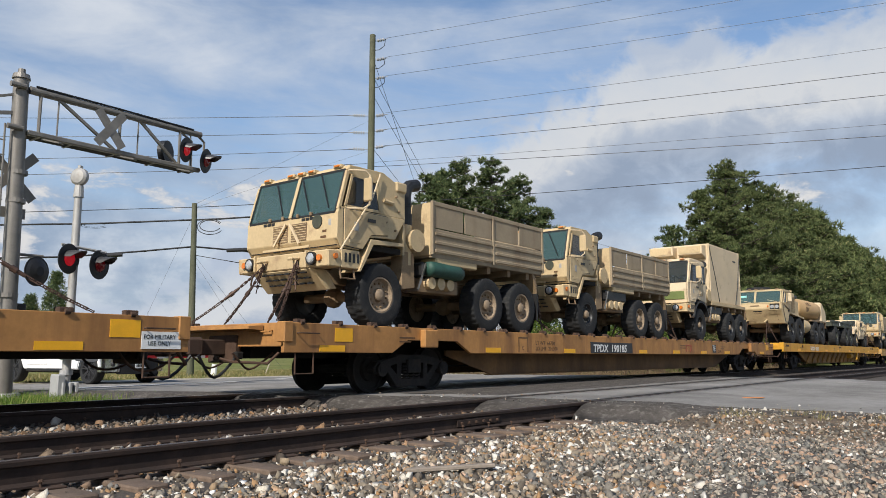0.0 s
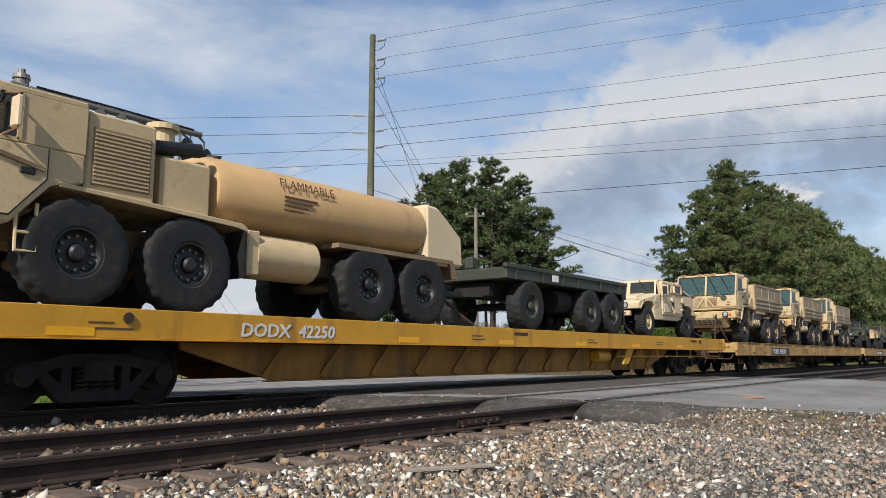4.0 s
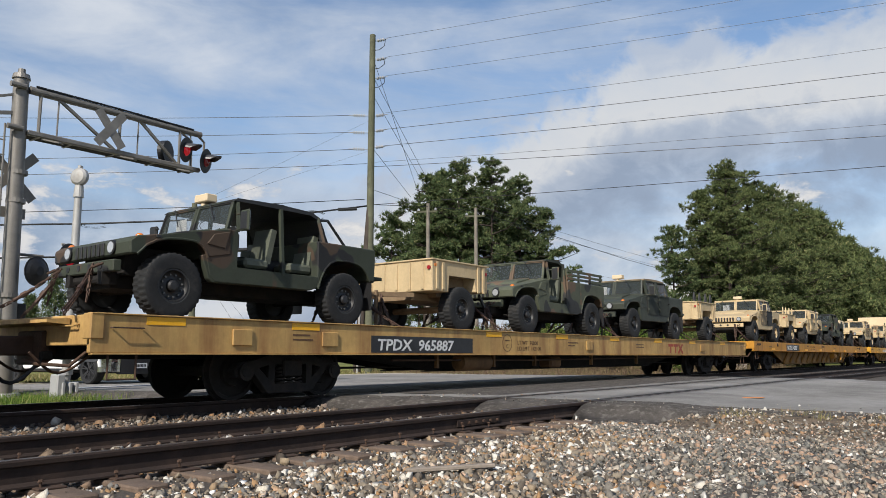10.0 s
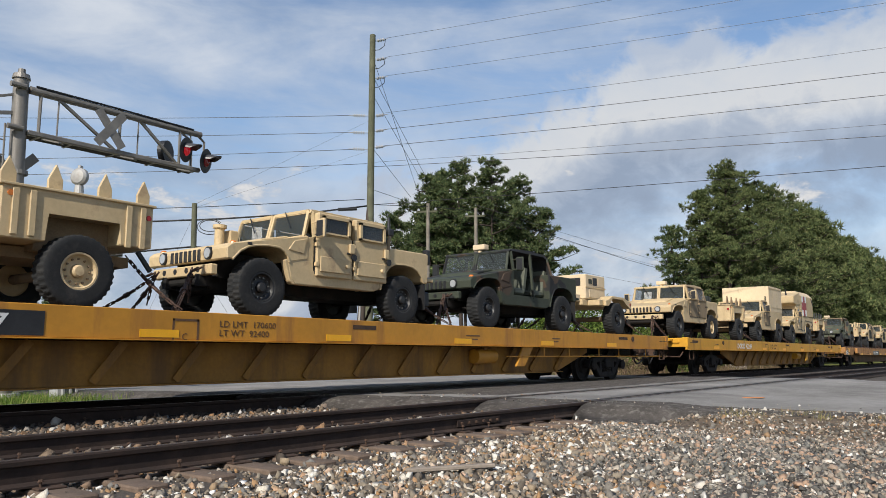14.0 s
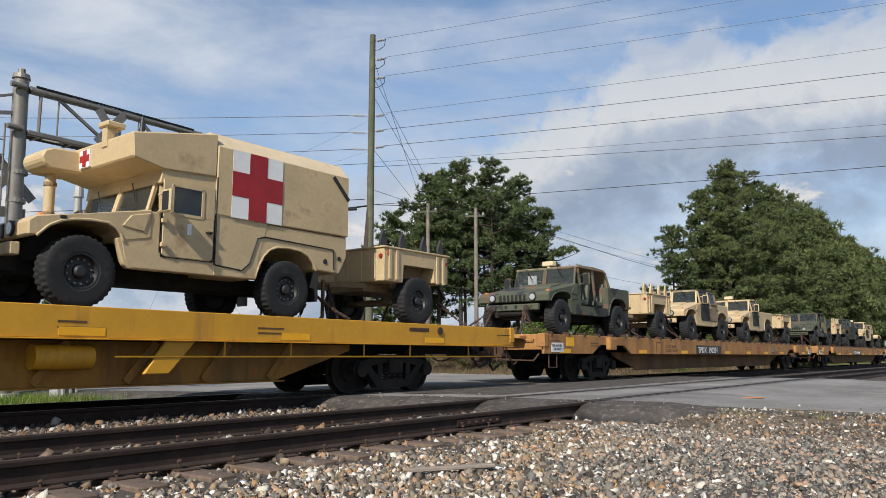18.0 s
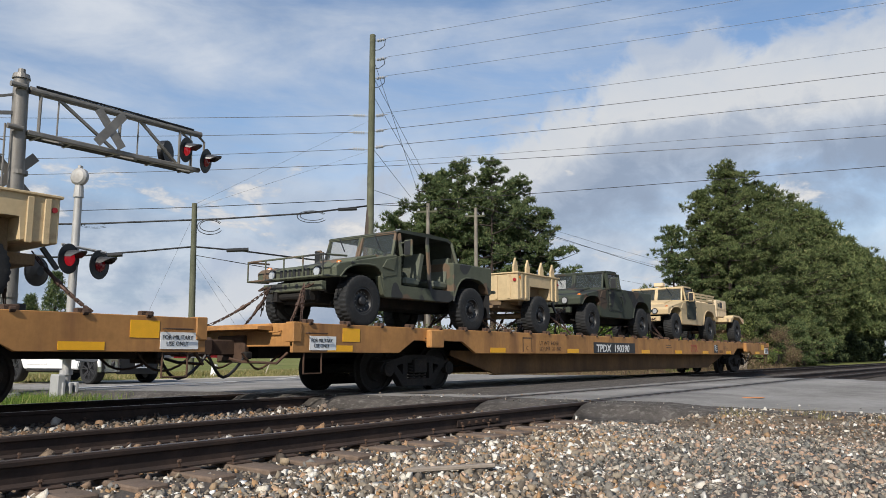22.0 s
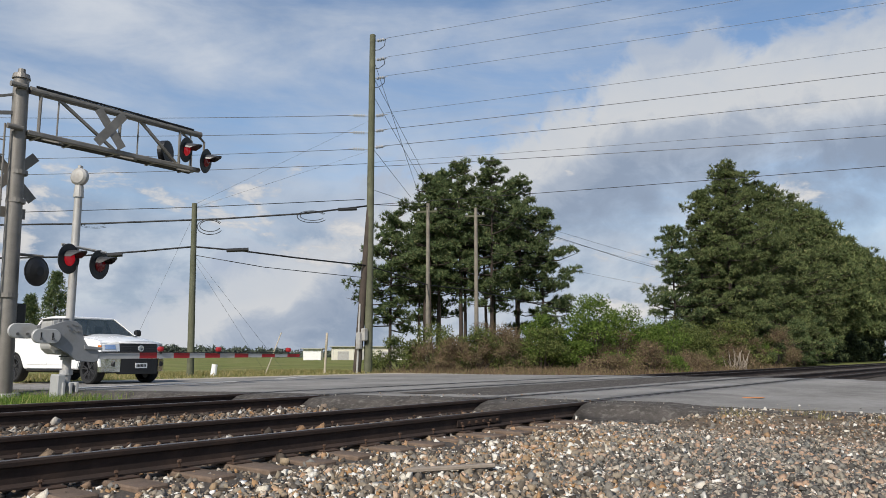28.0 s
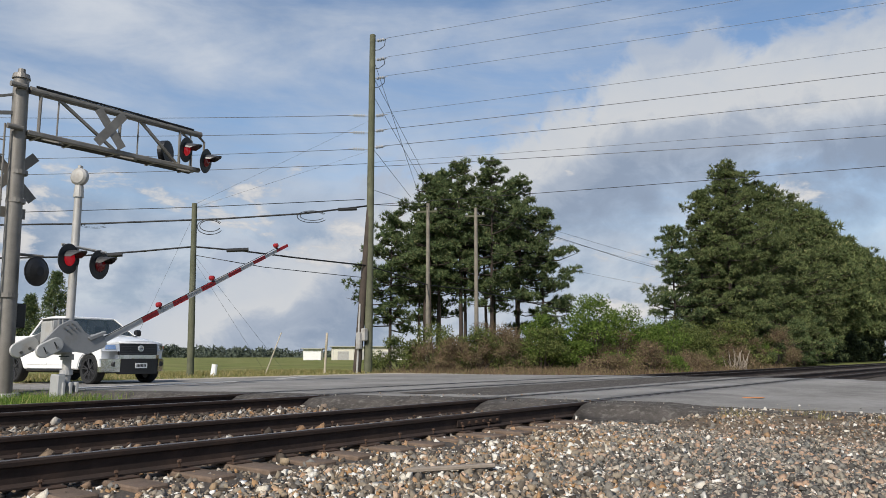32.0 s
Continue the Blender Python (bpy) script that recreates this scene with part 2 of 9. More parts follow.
RED_FADED = material("faded_red_lettering", (0.33, 0.06, 0.03), 0.6, vary=0.25, scale=5, bump=0.02)
BROWN_INK = material("brown_lettering", (0.12, 0.06, 0.025), 0.6, vary=0.2, scale=9, bump=0)
DARK_PANEL = material("black_lettering_panel", (0.020, 0.020, 0.022), 0.5, vary=0.35, scale=5, bump=0.05)
LETTER = material("white_lettering", (0.70, 0.70, 0.68), 0.55, vary=0.15, scale=9, bump=0)
RAIL_SIDE = material("brown_rail_steel", (0.026, 0.014, 0.0095), 0.9, metal=0.0, vary=0.4, scale=3, bump=0.25, dirt=(0.046, 0.027, 0.018), dirt_amount=0.24)
RAIL_TOP = material("polished_rail_head", (0.16, 0.13, 0.115), 0.38, metal=0.7, vary=0.3, scale=8, bump=0.08)
TIE = material("weathered_tie_wood", (0.15, 0.105, 0.075), 0.9, vary=0.4, scale=5, bump=0.5, bump_scale=25, dirt=(0.05, 0.035, 0.028), dirt_amount=0.4)
ASPHALT = material("worn_asphalt", (0.280, 0.267, 0.248), 0.95, spec=0.2, vary=0.3, scale=0.4, bump=0.6, bump_scale=70, dirt=(0.150, 0.140, 0.128), dirt_amount=0.42, dirt_scale=0.55)
ASPHALT_DARK = material("crumbled_asphalt", (0.095, 0.084, 0.074), 0.95, spec=0.2, vary=0.4, scale=3, bump=1.0, bump_scale=45, dirt=(0.19, 0.175, 0.155), dirt_amount=0.3, dirt_scale=12)
STONE = material("ballast_stone", (0.36, 0.33, 0.30), 0.85, vary=0.3, scale=9, bump=0.4, bump_scale=50)
GRASS_GROUND = material("dry_grass_ground", (0.155, 0.175, 0.050), 0.95, vary=0.4, scale=0.35, bump=0.6, bump_scale=9, spec=0.1, dirt=(0.27, 0.23, 0.10), dirt_amount=0.42, dirt_scale=0.25)
BALLAST_BED = material("ballast_bed_grit", (0.085, 0.070, 0.056), 0.95, vary=0.5, scale=14, bump=1.0, bump_scale=30, dirt=(0.07, 0.052, 0.038), dirt_amount=0.4, dirt_scale=1.2)
DIRT = material("trodden_dirt", (0.20, 0.150, 0.105), 0.95, vary=0.45, scale=1.6, bump=1.0, bump_scale=60, spec=0.15, dirt=(0.095, 0.080, 0.066), dirt_amount=0.45, dirt_scale=2.5)
POLE_WOOD = material("weathered_pole_wood", (0.115, 0.118, 0.075), 0.9, vary=0.35, scale=2, bump=0.4, bump_scale=18, dirt=(0.062, 0.074, 0.040), dirt_amount=0.4, streak=True)
POLE_DARK = material("creosoted_pole_wood", (0.060, 0.045, 0.035), 0.85, vary=0.3, scale=2, bump=0.4, bump_scale=18, streak=True, dirt=(0.10, 0.08, 0.06))
CABLE = material("black_cable", (0.012, 0.012, 0.013), 0.6, vary=0.2, bump=0)
WIRE = material("grey_wire", (0.10, 0.10, 0.105), 0.5, metal=0.4, vary=0.2, bump=0)
PORCELAIN = material("grey_insulator", (0.35, 0.36, 0.38), 0.3, vary=0.2, scale=9, bump=0)


# ---------------------------------------------------------------- mesh tools
def part(name, bm, mat, parent=None, label="", at=None, smooth=False, kind=""):
    me = bpy.data.meshes.new(name)
    bmesh.ops.recalc_face_normals(bm, faces=bm.faces)
    if smooth:
        for f in bm.faces:
            f.smooth = True
    bm.to_mesh(me)
    bm.free()
    me.materials.append(mat)
    ob = new(name, me)
    if smooth == "auto":
        me.set_sharp_from_angle(angle=radians(38))
    if parent is not None:
        ob.parent = parent
    if at is not None:
        ob.matrix_basis = at if isinstance(at, Matrix) else Matrix.Translation(at)
    return tagged(ob, label, kind=kind)


def piece(name, mesh, parent=None, at=None, label=""):
    """One more object on a mesh that is already there."""
    ob = new(name, mesh)
    if parent is not None:
        ob.parent = parent
    if at is not None:
        ob.matrix_basis = at if isinstance(at, Matrix) else Matrix.Translation(at)
    return tagged(ob, label)


def thing(name, label, category, at=None, group="", kind=""):
    ob = new(name)
    ob.empty_display_size = 0.3
    if at is not None:
        ob.matrix_basis = at if isinstance(at, Matrix) else Matrix.Translation(at)
    return tagged(ob, label, category, group, kind)


def B():
    return bmesh.new()


def box(bm, x0, x1, y0, y1, z0, z1, bevel=0.0):
    r = bmesh.ops.create_cube(bm, size=1.0)
    vs = r["verts"]
    bmesh.ops.scale(bm, vec=(abs(x1 - x0), abs(y1 - y0), abs(z1 - z0)), verts=vs)
    bmesh.ops.translate(bm, vec=((x0 + x1) / 2, (y0 + y1) / 2, (z0 + z1) / 2), verts=vs)
    if bevel:
        es = list({e for v in vs for e in v.link_edges})
        bmesh.ops.bevel(bm, geom=es, offset=bevel, segments=1, affect="EDGES", profile=0.5)
    return bm


def beam(bm, p, q, w, h=None, bevel=0.0):
    """A bar of rectangular section from p to q."""
    p, q = Vector(p), Vector(q)
    h = h or w
    d = q - p
    m = Matrix.Translation((p + q) / 2) @ d.to_track_quat("X", "Z").to_matrix().to_4x4() @ Matrix.Diagonal((d.length, w, h, 1))
    r = bmesh.ops.create_cube(bm, size=1.0, matrix=m)
    if bevel:
        es = list({e for v in r["verts"] for e in v.link_edges})
        bmesh.ops.bevel(bm, geom=es, offset=bevel, segments=1, affect="EDGES")
    return bm


def rod(bm, p, q, r, r2=None, n=10):
    p, q = Vector(p), Vector(q)
    d = q - p
    m = Matrix.Translation((p + q) / 2) @ d.to_track_quat("Z", "Y").to_matrix().to_4x4()
    bmesh.ops.create_cone(bm, cap_ends=True, segments=n, radius1=r, radius2=r if r2 is None else r2, depth=d.length, matrix=m)
    return bm


def tube(bm, pts, r, n=7):
    """A round bar swept without a break through the points."""
    p = [Vector(q) for q in pts]
    d = [(b - a).normalized() for a, b in zip(p, p[1:])]
    d = [d[0]] + [((a + b).normalized() if (a + b).length > 1e-4 else a) for a, b in zip(d, d[1:])] + [d[-1]]
    u = d[0].orthogonal().normalized()
    rings = []
    for c, t in zip(p, d):
        u = (u - t * u.dot(t)).normalized()
        w = t.cross(u)
        rings.append([bm.verts.new(c + (u * math.cos(2 * math.pi * i / n) + w * math.sin(2 * math.pi * i / n)) * r) for i in range(n)])
    for a, b in zip(rings, rings[1:]):
        for i in range(n):
            bm.faces.new((a[i], a[(i + 1) % n], b[(i + 1) % n], b[i]))
    bm.faces.new(rings[0][::-1]), bm.faces.new(rings[-1])
    return bm


def ball(bm, c, r, u=12, v=8):
    bmesh.ops.create_uvsphere(bm, u_segments=u, v_segments=v, radius=r, matrix=Matrix.Translation(c))
    return bm


def prism(bm, pts, y0, y1, bevel=0.0):
    """A side outline of (x, z) points, drawn out from y0 to y1."""
    a = [bm.verts.new((x, y0, z)) for x, z in pts]
    b = [bm.verts.new((x, y1, z)) for x, z in pts]
    fs = [bm.faces.new(a), bm.faces.new(b[::-1])]
    for i in range(len(pts)):
        j = (i + 1) % len(pts)
        fs.append(bm.faces.new((a[j], a[i], b[i], b[j])))
    if bevel:
        es = list({e for f in fs for e in f.edges})
        bmesh.ops.bevel(bm, geom=es, offset=bevel, segments=1, affect="EDGES")
    return bm


def lathe(bm, prof, n=24, axis="Y", caps=True):
    """Turns (radius, along) points round an axis."""
    rings = []
    for r, h in prof:
        ring = []
        for i in range(n):
            a = 2 * math.pi * i / n
            c, s = r * math.cos(a), r * math.sin(a)
            ring.append(bm.verts.new((c, h, s) if axis == "Y" else ((c, s, h) if axis == "Z" else (h, c, s))))
        rings.append(ring)
    for a, b in zip(rings, rings[1:]):
        for i in range(n):
            j = (i + 1) % n
            bm.faces.new((a[i], a[j], b[j], b[i]))
    for ring in (rings[0], rings[-1]) if caps else ():
        bm.faces.new(ring)
    return bm


def arch(cx, cz, r, a0, a1, n=7):
    """Points of an arc, in degrees."""
    return [(cx + r * math.cos(radians(a0 + (a1 - a0) * i / n)), cz + r * math.sin(radians(a0 + (a1 - a0) * i / n))) for i in range(n + 1)]


def bulk(name, verts, faces, mat, parent=None, label="", category="", kind="", group="", smooth=False):
    """A large mesh from arrays: verts (n, 3), faces (m, k)."""
    verts, faces = np.asarray(verts, np.float32), np.asarray(faces, np.int32)
    me = bpy.data.meshes.new(name)
    k = faces.shape[1]
    me.vertices.add(len(verts))
    me.vertices.foreach_set("co", verts.ravel())
    me.loops.add(faces.size)
    me.loops.foreach_set("vertex_index", faces.ravel())
    me.polygons.add(len(faces))
    me.polygons.foreach_set("loop_start", np.arange(0, faces.size, k, dtype=np.int32))
    me.polygons.foreach_set("loop_total", np.full(len(faces), k, np.int32))
    if smooth:
        me.polygons.foreach_set("use_smooth", np.ones(len(faces), bool))
    me.update(calc_edges=True)
    me.materials.append(mat)
    ob = new(name, me)
    if parent is not None:
        ob.parent = parent
    return tagged(ob, label, category, group, kind)


def words(name, text, size, mat, parent, at, label="", squeeze=1.0, bold=0.0, slant=0.0):
    """Painted letters, a hair thick, lying in the plane y = const and read from -y."""
    cu = bpy.data.curves.new(name, "FONT")
    cu.body, cu.size, cu.extrude, cu.resolution_u, cu.offset, cu.shear = text, size, 0.0015, 2, bold, slant
    tmp = bpy.data.objects.new(name, cu)
    scene.collection.objects.link(tmp)
    me = bpy.data.meshes.new_from_object(tmp.evaluated_get(bpy.context.evaluated_depsgraph_get()))
    bpy.data.objects.remove(tmp)
    bpy.data.curves.remove(cu)
    me.transform(Matrix.Rotation(radians(90), 4, "X") @ Matrix.Diagonal((squeeze, 1, 1, 1)))
    me.materials.clear()
    me.materials.append(mat)
    return piece(name, me, parent, at, label)


# ---------------------------------------------------------------- the ground
TRACK_NEAR, TRACK_FAR = 5.85, 10.33
TOP_NEAR, TOP_FAR = 0.035, 0.02


def road_left(y):
    return 9.65 - (y - 5.1) * 0.215 if y > 1 else 10.5 + (1 - y) * 0.12


def build_ground():
    ys = [-4000, -400, -60, -20, -8, 0, 2, 3.2, 4.2, 7.6, 8.4, 12.3, 13.2, 14.5, 17, 24, 40, 80, 200, 800, 4000]
    zs = [-0.6, -0.5, -0.4, -0.35, -0.3, -0.26, -0.25, -0.24, -0.24, -0.25, -0.25, -0.25, -0.3, -0.26, -0.2, -0.16, -0.15, -0.1, -0.3, -1, -3]
    xs = [-4000, -800, -200, -60, -20, 0, 10, 20, 30, 60, 120, 300, 900, 4500]
    verts = [(x, y, z) for y, z in zip(ys, zs) for x in xs]
    n = len(xs)
    faces = [(j * n + i, j * n + i + 1, (j + 1) * n + i + 1, (j + 1) * n + i) for j in range(len(ys) - 1) for i in range(n - 1)]
    bulk("ground", verts, faces, GRASS_GROUND, label="flat field of dry spring grass out to the horizon", category="ground", kind="structure")
    # ballast shoulder under both tracks and round the camera
    xs = np.concatenate([np.linspace(-330, -20, 20), np.linspace(-18, 34, 53), np.linspace(40, 700, 60)])
    ys = np.array([-9, -6, -3, 0, 1.5, 3, 3.8, 4.4, 5, 6.6, 7.4, 8.1, 8.8, 10.3, 11.8, 12.6, 13.3])
    zs = np.array([-0.33, -0.27, -0.235, -0.215, -0.21, -0.2, -0.20, -0.195, -0.18, -0.15, -0.17, -0.19, -0.165, -0.155, -0.165, -0.21, -0.32])
    rng = np.random.default_rng(3)
    verts = [(x, y, z + rng.uniform(-0.012, 0.012) - (0.15 if x > 60 and y < 3 else 0)) for y, z in zip(ys, zs) for x in xs]
    n = len(xs)
    faces = [(j * n + i, j * n + i + 1, (j + 1) * n + i + 1, (j + 1) * n + i) for j in range(len(ys) - 1) for i in range(n - 1)]
    bulk("ballast_bed", verts, faces, BALLAST_BED, label="grey and brown crushed stone bed under the two tracks", category="ballast", kind="structure", smooth=True)


build_ground()


def build_road():
    """Asphalt over the crossing: panels between the rails, with a gap beside each rail, and a crumbled edge."""
    rng = np.random.default_rng(5)
    cuts = [(-45.0, 5.1 - 0.09), (5.1 + 0.10, 6.6 - 0.10), (6.6 + 0.09, 9.58 - 0.09), (9.58 + 0.10, 11.08 - 0.10), (11.08 + 0.09, 22.6)]
    for y0, y1 in cuts:
        ny = max(4, int((y1 - y0) / 0.35)) if y0 > -40 else 110
        ysn = np.linspace(y0, y1, ny)
        verts, cols = [], 0
        for y in ysn:
            xl = road_left(y) + rng.uniform(-0.06, 0.06)
            xr = 24.2 + 0.04 * (y - 11) + rng.uniform(-0.1, 0.1) if y > 0 else 26 - 0.1 * y
            xs = [xl - 0.50, xl - 0.3, xl - 0.12, xl + 0.06, xl + 0.6, xl + 2] + list(np.linspace(xl + 4, xr - 2, 6)) + [xr, xr + 0.5]
            top = TOP_NEAR + 0.004 if y < 8 else TOP_FAR + 0.006
            if y < 4:
                top = TOP_NEAR - 0.03 - 0.016 * (4 - max(y, -6))
            if y > 12:
                top = TOP_FAR - 0.012 * (y - 12)
            side = [-0.24, -0.13, -0.04, -0.008, 0, 0] + [0] * 6 + [0, -0.15]
            cols = len(xs)
            for i, x in enumerate(xs):
                verts.append((x, y, (top + side[i] if i not in (0, cols - 1) else min(top + side[i], -0.2)) + (rng.uniform(-0.012, 0.012) if i < 4 else 0)))
        faces = [(j * cols + i, j * cols + i + 1, (j + 1) * cols + i + 1, (j + 1) * cols + i) for j in range(ny - 1) for i in range(cols - 1)]
        top_n = len(verts)
        verts += [(x, y, -0.3) for x, y, _ in verts]
        edge = [j * cols for j in range(ny)]
        faces += [(b, a, a + top_n, b + top_n) for a, b in zip(edge, edge[1:])]
        for row in (0, ny - 1):
            r = [row * cols + i for i in range(cols)]
            faces += [(a, b, b + top_n, a + top_n) for a, b in zip(r, r[1:])]
        edge_faces = [f for f in faces if all((i % top_n) % cols <= 4 for i in f)]
        rest = [f for f in faces if not all((i % top_n) % cols <= 4 for i in f)]
        bulk("road", verts, rest, ASPHALT, label="worn grey asphalt road over the level crossing", category="road", kind="structure")
        bulk("road_edge", verts, edge_faces, ASPHALT_DARK, label="crumbled dark asphalt edge of the crossing", category="road", kind="structure")
    # side road along the far side of the tracks
    xs = np.linspace(-260, 9, 60)
    rows = [(16.9, -0.2), (17.2, -0.12), (19.5, -0.085), (22.3, -0.10), (22.7, -0.17)]
    verts = [(x, y + (rng.uniform(-0.06, 0.06) if k in (0, 4) else 0), z) for k, (y, z) in enumerate(rows) for x in xs]
    n = len(xs)
    faces = [(j * n + i, j * n + i + 1, (j + 1) * n + i + 1, (j + 1) * n + i) for j in range(4) for i in range(n - 1)]
    bulk("side_road", verts, faces, ASPHALT, label="worn asphalt side road beyond the tracks", category="road", kind="structure")


build_road()


def shoulder_z(x, y):
    """Height of the dirt shoulder, which climbs from the ballast on to the road's edge."""
    left = np.where(y > 1, 9.65 - (y - 5.1) * 0.215, 10.5 + (1 - y) * 0.12)
    k = np.clip((4.1 - y) / 1.1, 0, 1)
    f = np.clip((x - (left - 0.35 - 1.9 * k)) / (0.45 + 2.35 * k), 0, 1)
    top = TOP_NEAR - 0.03 - 0.016 * (4 - np.maximum(y, -6))
    return -0.23 + (top + 0.231) * f * f * (3 - 2 * f) * (0.55 + 0.45 * k)


def build_shoulder():
    """Trodden dirt and fine grit along the road's edge."""
    rng = np.random.default_rng(8)
    ys = np.linspace(-9, 4.1, 60)
    fs = np.linspace(0, 1, 16)
    verts = []
    for y in ys:
        k = min(1.0, max(0.0, (4.1 - y) / 1.1))
        x0, x1 = road_left(y) - 0.35 - 1.9 * k, road_left(y) + 0.10 + 0.45 * k
        for f in fs:
            x = x0 + (x1 - x0) * f + rng.uniform(-0.04, 0.04) * f
            verts.append((x, y, float(shoulder_z(x, y)) + rng.uniform(-0.014, 0.010)))
    n = len(fs)
    faces = [(j * n + i, j * n + i + 1, (j + 1) * n + i + 1, (j + 1) * n + i) for j in range(len(ys) - 1) for i in range(n - 1)]
    bulk("dirt_shoulder", verts, faces, DIRT, label="brown dirt and grit shoulder along the road's edge", category="shoulder", kind="structure", smooth=True)


build_shoulder()


def build_rails():
    prof = [(-0.072, -0.172), (0.072, -0.172), (0.072, -0.160), (0.014, -0.143), (0.010, -0.050), (0.036, -0.036), (0.037, -0.010), (0.030, 0.0),
            (-0.030, 0.0), (-0.037, -0.010), (-0.036, -0.036), (-0.010, -0.050), (-0.014, -0.143), (-0.072, -0.160)]
    for yc, top in ((TRACK_NEAR, TOP_NEAR), (TRACK_FAR, TOP_FAR)):
        for side in (-0.7525, 0.7525):
            rail = thing("rail", "brown steel rail with a worn shiny head on wooden ties", "rail", (0, yc + side, top), "rails of the two tracks", "structure")
            bm = B()
            xs = [-330, -60, -20, 0, 10, 26, 60, 150, 700]
            rings = [[bm.verts.new((x, y, z)) for y, z in prof] for x in xs]
            for a, b in zip(rings, rings[1:]):
                for i in range(len(prof)):
                    j = (i + 1) % len(prof)
                    bm.faces.new((a[i], a[j], b[j], b[i]))
            bm.faces.new(rings[0]), bm.faces.new(rings[-1])
            part("rail_body", bm, RAIL_SIDE, rail)
            bm = B()
            box(bm, -330, 700, -0.026, 0.026, 0.0, 0.0035)
            part("running_surface", bm, RAIL_TOP, rail, "worn shiny running surface")


build_rails()


# ---------------------------------------------------------------- the train: flatcars
TRAIN = []       # thing, place along the train, height over the rails
WHEELSETS = []   # turning parts
DECK_HEIGHT = {"P": 1.19, "T": 1.185, "Y": 1.27}


def mesh_of(bm, mat, smooth=False, name="piece"):
    me = bpy.data.meshes.new(name)
    bmesh.ops.recalc_face_normals(bm, faces=bm.faces)
    if smooth:
        for f in bm.faces:
            f.smooth = True
    bm.to_mesh(me)
    bm.free()
    me.materials.append(mat)
    if smooth:
        me.set_sharp_from_angle(angle=radians(35))
    return me


def coil(r, h, turns, wire):
    bm = B()
    n = int(turns * 10)
    pts = [(r * math.cos(2 * math.pi * i / 10), r * math.sin(2 * math.pi * i / 10), -h / 2 + h * i / n) for i in range(n + 1)]
    return tube(bm, pts, wire, 5)


def train_meshes():
    m = {}
    bm = lathe(B(), [(0.09, 0.10), (0.20, 0.085), (0.22, 0.03), (0.36, 0.02), (0.375, 0.055), (0.42, 0.06), (0.425, -0.03), (0.455, -0.05),
                     (0.45, -0.075), (0.37, -0.075), (0.36, -0.02), (0.20, -0.03), (0.12, -0.08)], 32)
    m["wheel"] = mesh_of(bm, UNDER, True)
    bm = rod(B(), (0, -1.02, 0), (0, 1.02, 0), 0.075, n=12)
    rod(bm, (0, -1.16, 0), (0, -1.02, 0), 0.085, n=12)
    m["axle"] = mesh_of(bm, UNDER, True)
    bm = B()
    prism(bm, [(-1.08, 0.02), (-0.98, 0.13), (-0.62, 0.18), (-0.40, 0.26), (0.40, 0.26), (0.62, 0.18), (0.98, 0.13), (1.08, 0.02), (1.05, -0.08),
               (0.80, -0.06), (0.74, 0.04), (0.40, 0.12), (-0.40, 0.12), (-0.74, 0.04), (-0.80, -0.06), (-1.05, -0.08)], -0.09, 0.09, 0.012)
    prism(bm, [(-0.80, 0.06), (-0.62, 0.06), (-0.36, -0.20), (0.36, -0.20), (0.62, 0.06), (0.80, 0.06), (0.44, -0.33), (-0.44, -0.33)], -0.085, 0.085, 0.012)
    prism(bm, [(-0.44, 0.14), (-0.32, 0.14), (-0.32, -0.24), (-0.44, -0.24)], -0.088, 0.088)
    prism(bm, [(0.32, 0.14), (0.44, 0.14), (0.44, -0.24), (0.32, -0.24)], -0.088, 0.088)
    m["frame"] = mesh_of(bm, UNDER)
    m["coil"] = mesh_of(coil(0.075, 0.30, 5.5, 0.018), UNDER, True)
    bm = rod(B(), (0, -0.07, 0), (0, 0.07, 0), 0.13, 0.11, 12)
    m["journal"] = mesh_of(bm, UNDER, True)
    bm = box(B(), -0.09, 0.09, -0.05, 0.05, -0.05, 0.055, 0.012)
    rod(bm, (-0.03, -0.07, 0.0), (0.03, -0.07, 0.0), 0.035, n=8)
    m["pocket"] = mesh_of(bm, RUSTY)
    m["tape"] = mesh_of(box(B(), -0.28, 0.28, -0.003, 0.003, -0.05, 0.05), YELLOW_TAPE)
    m["rib"] = mesh_of(beam(B(), (0.16, -0.10, 0.0), (-0.16, 0.04, -0.50), 0.05, 0.10), CAR_Y_SHADED)
    m["rung"] = mesh_of(tube(B(), [(-0.2, 0, 0), (-0.2, -0.06, 0), (0.2, -0.06, 0), (0.2, 0, 0)], 0.011, 6), RUSTY)
    return m


TM = train_meshes()


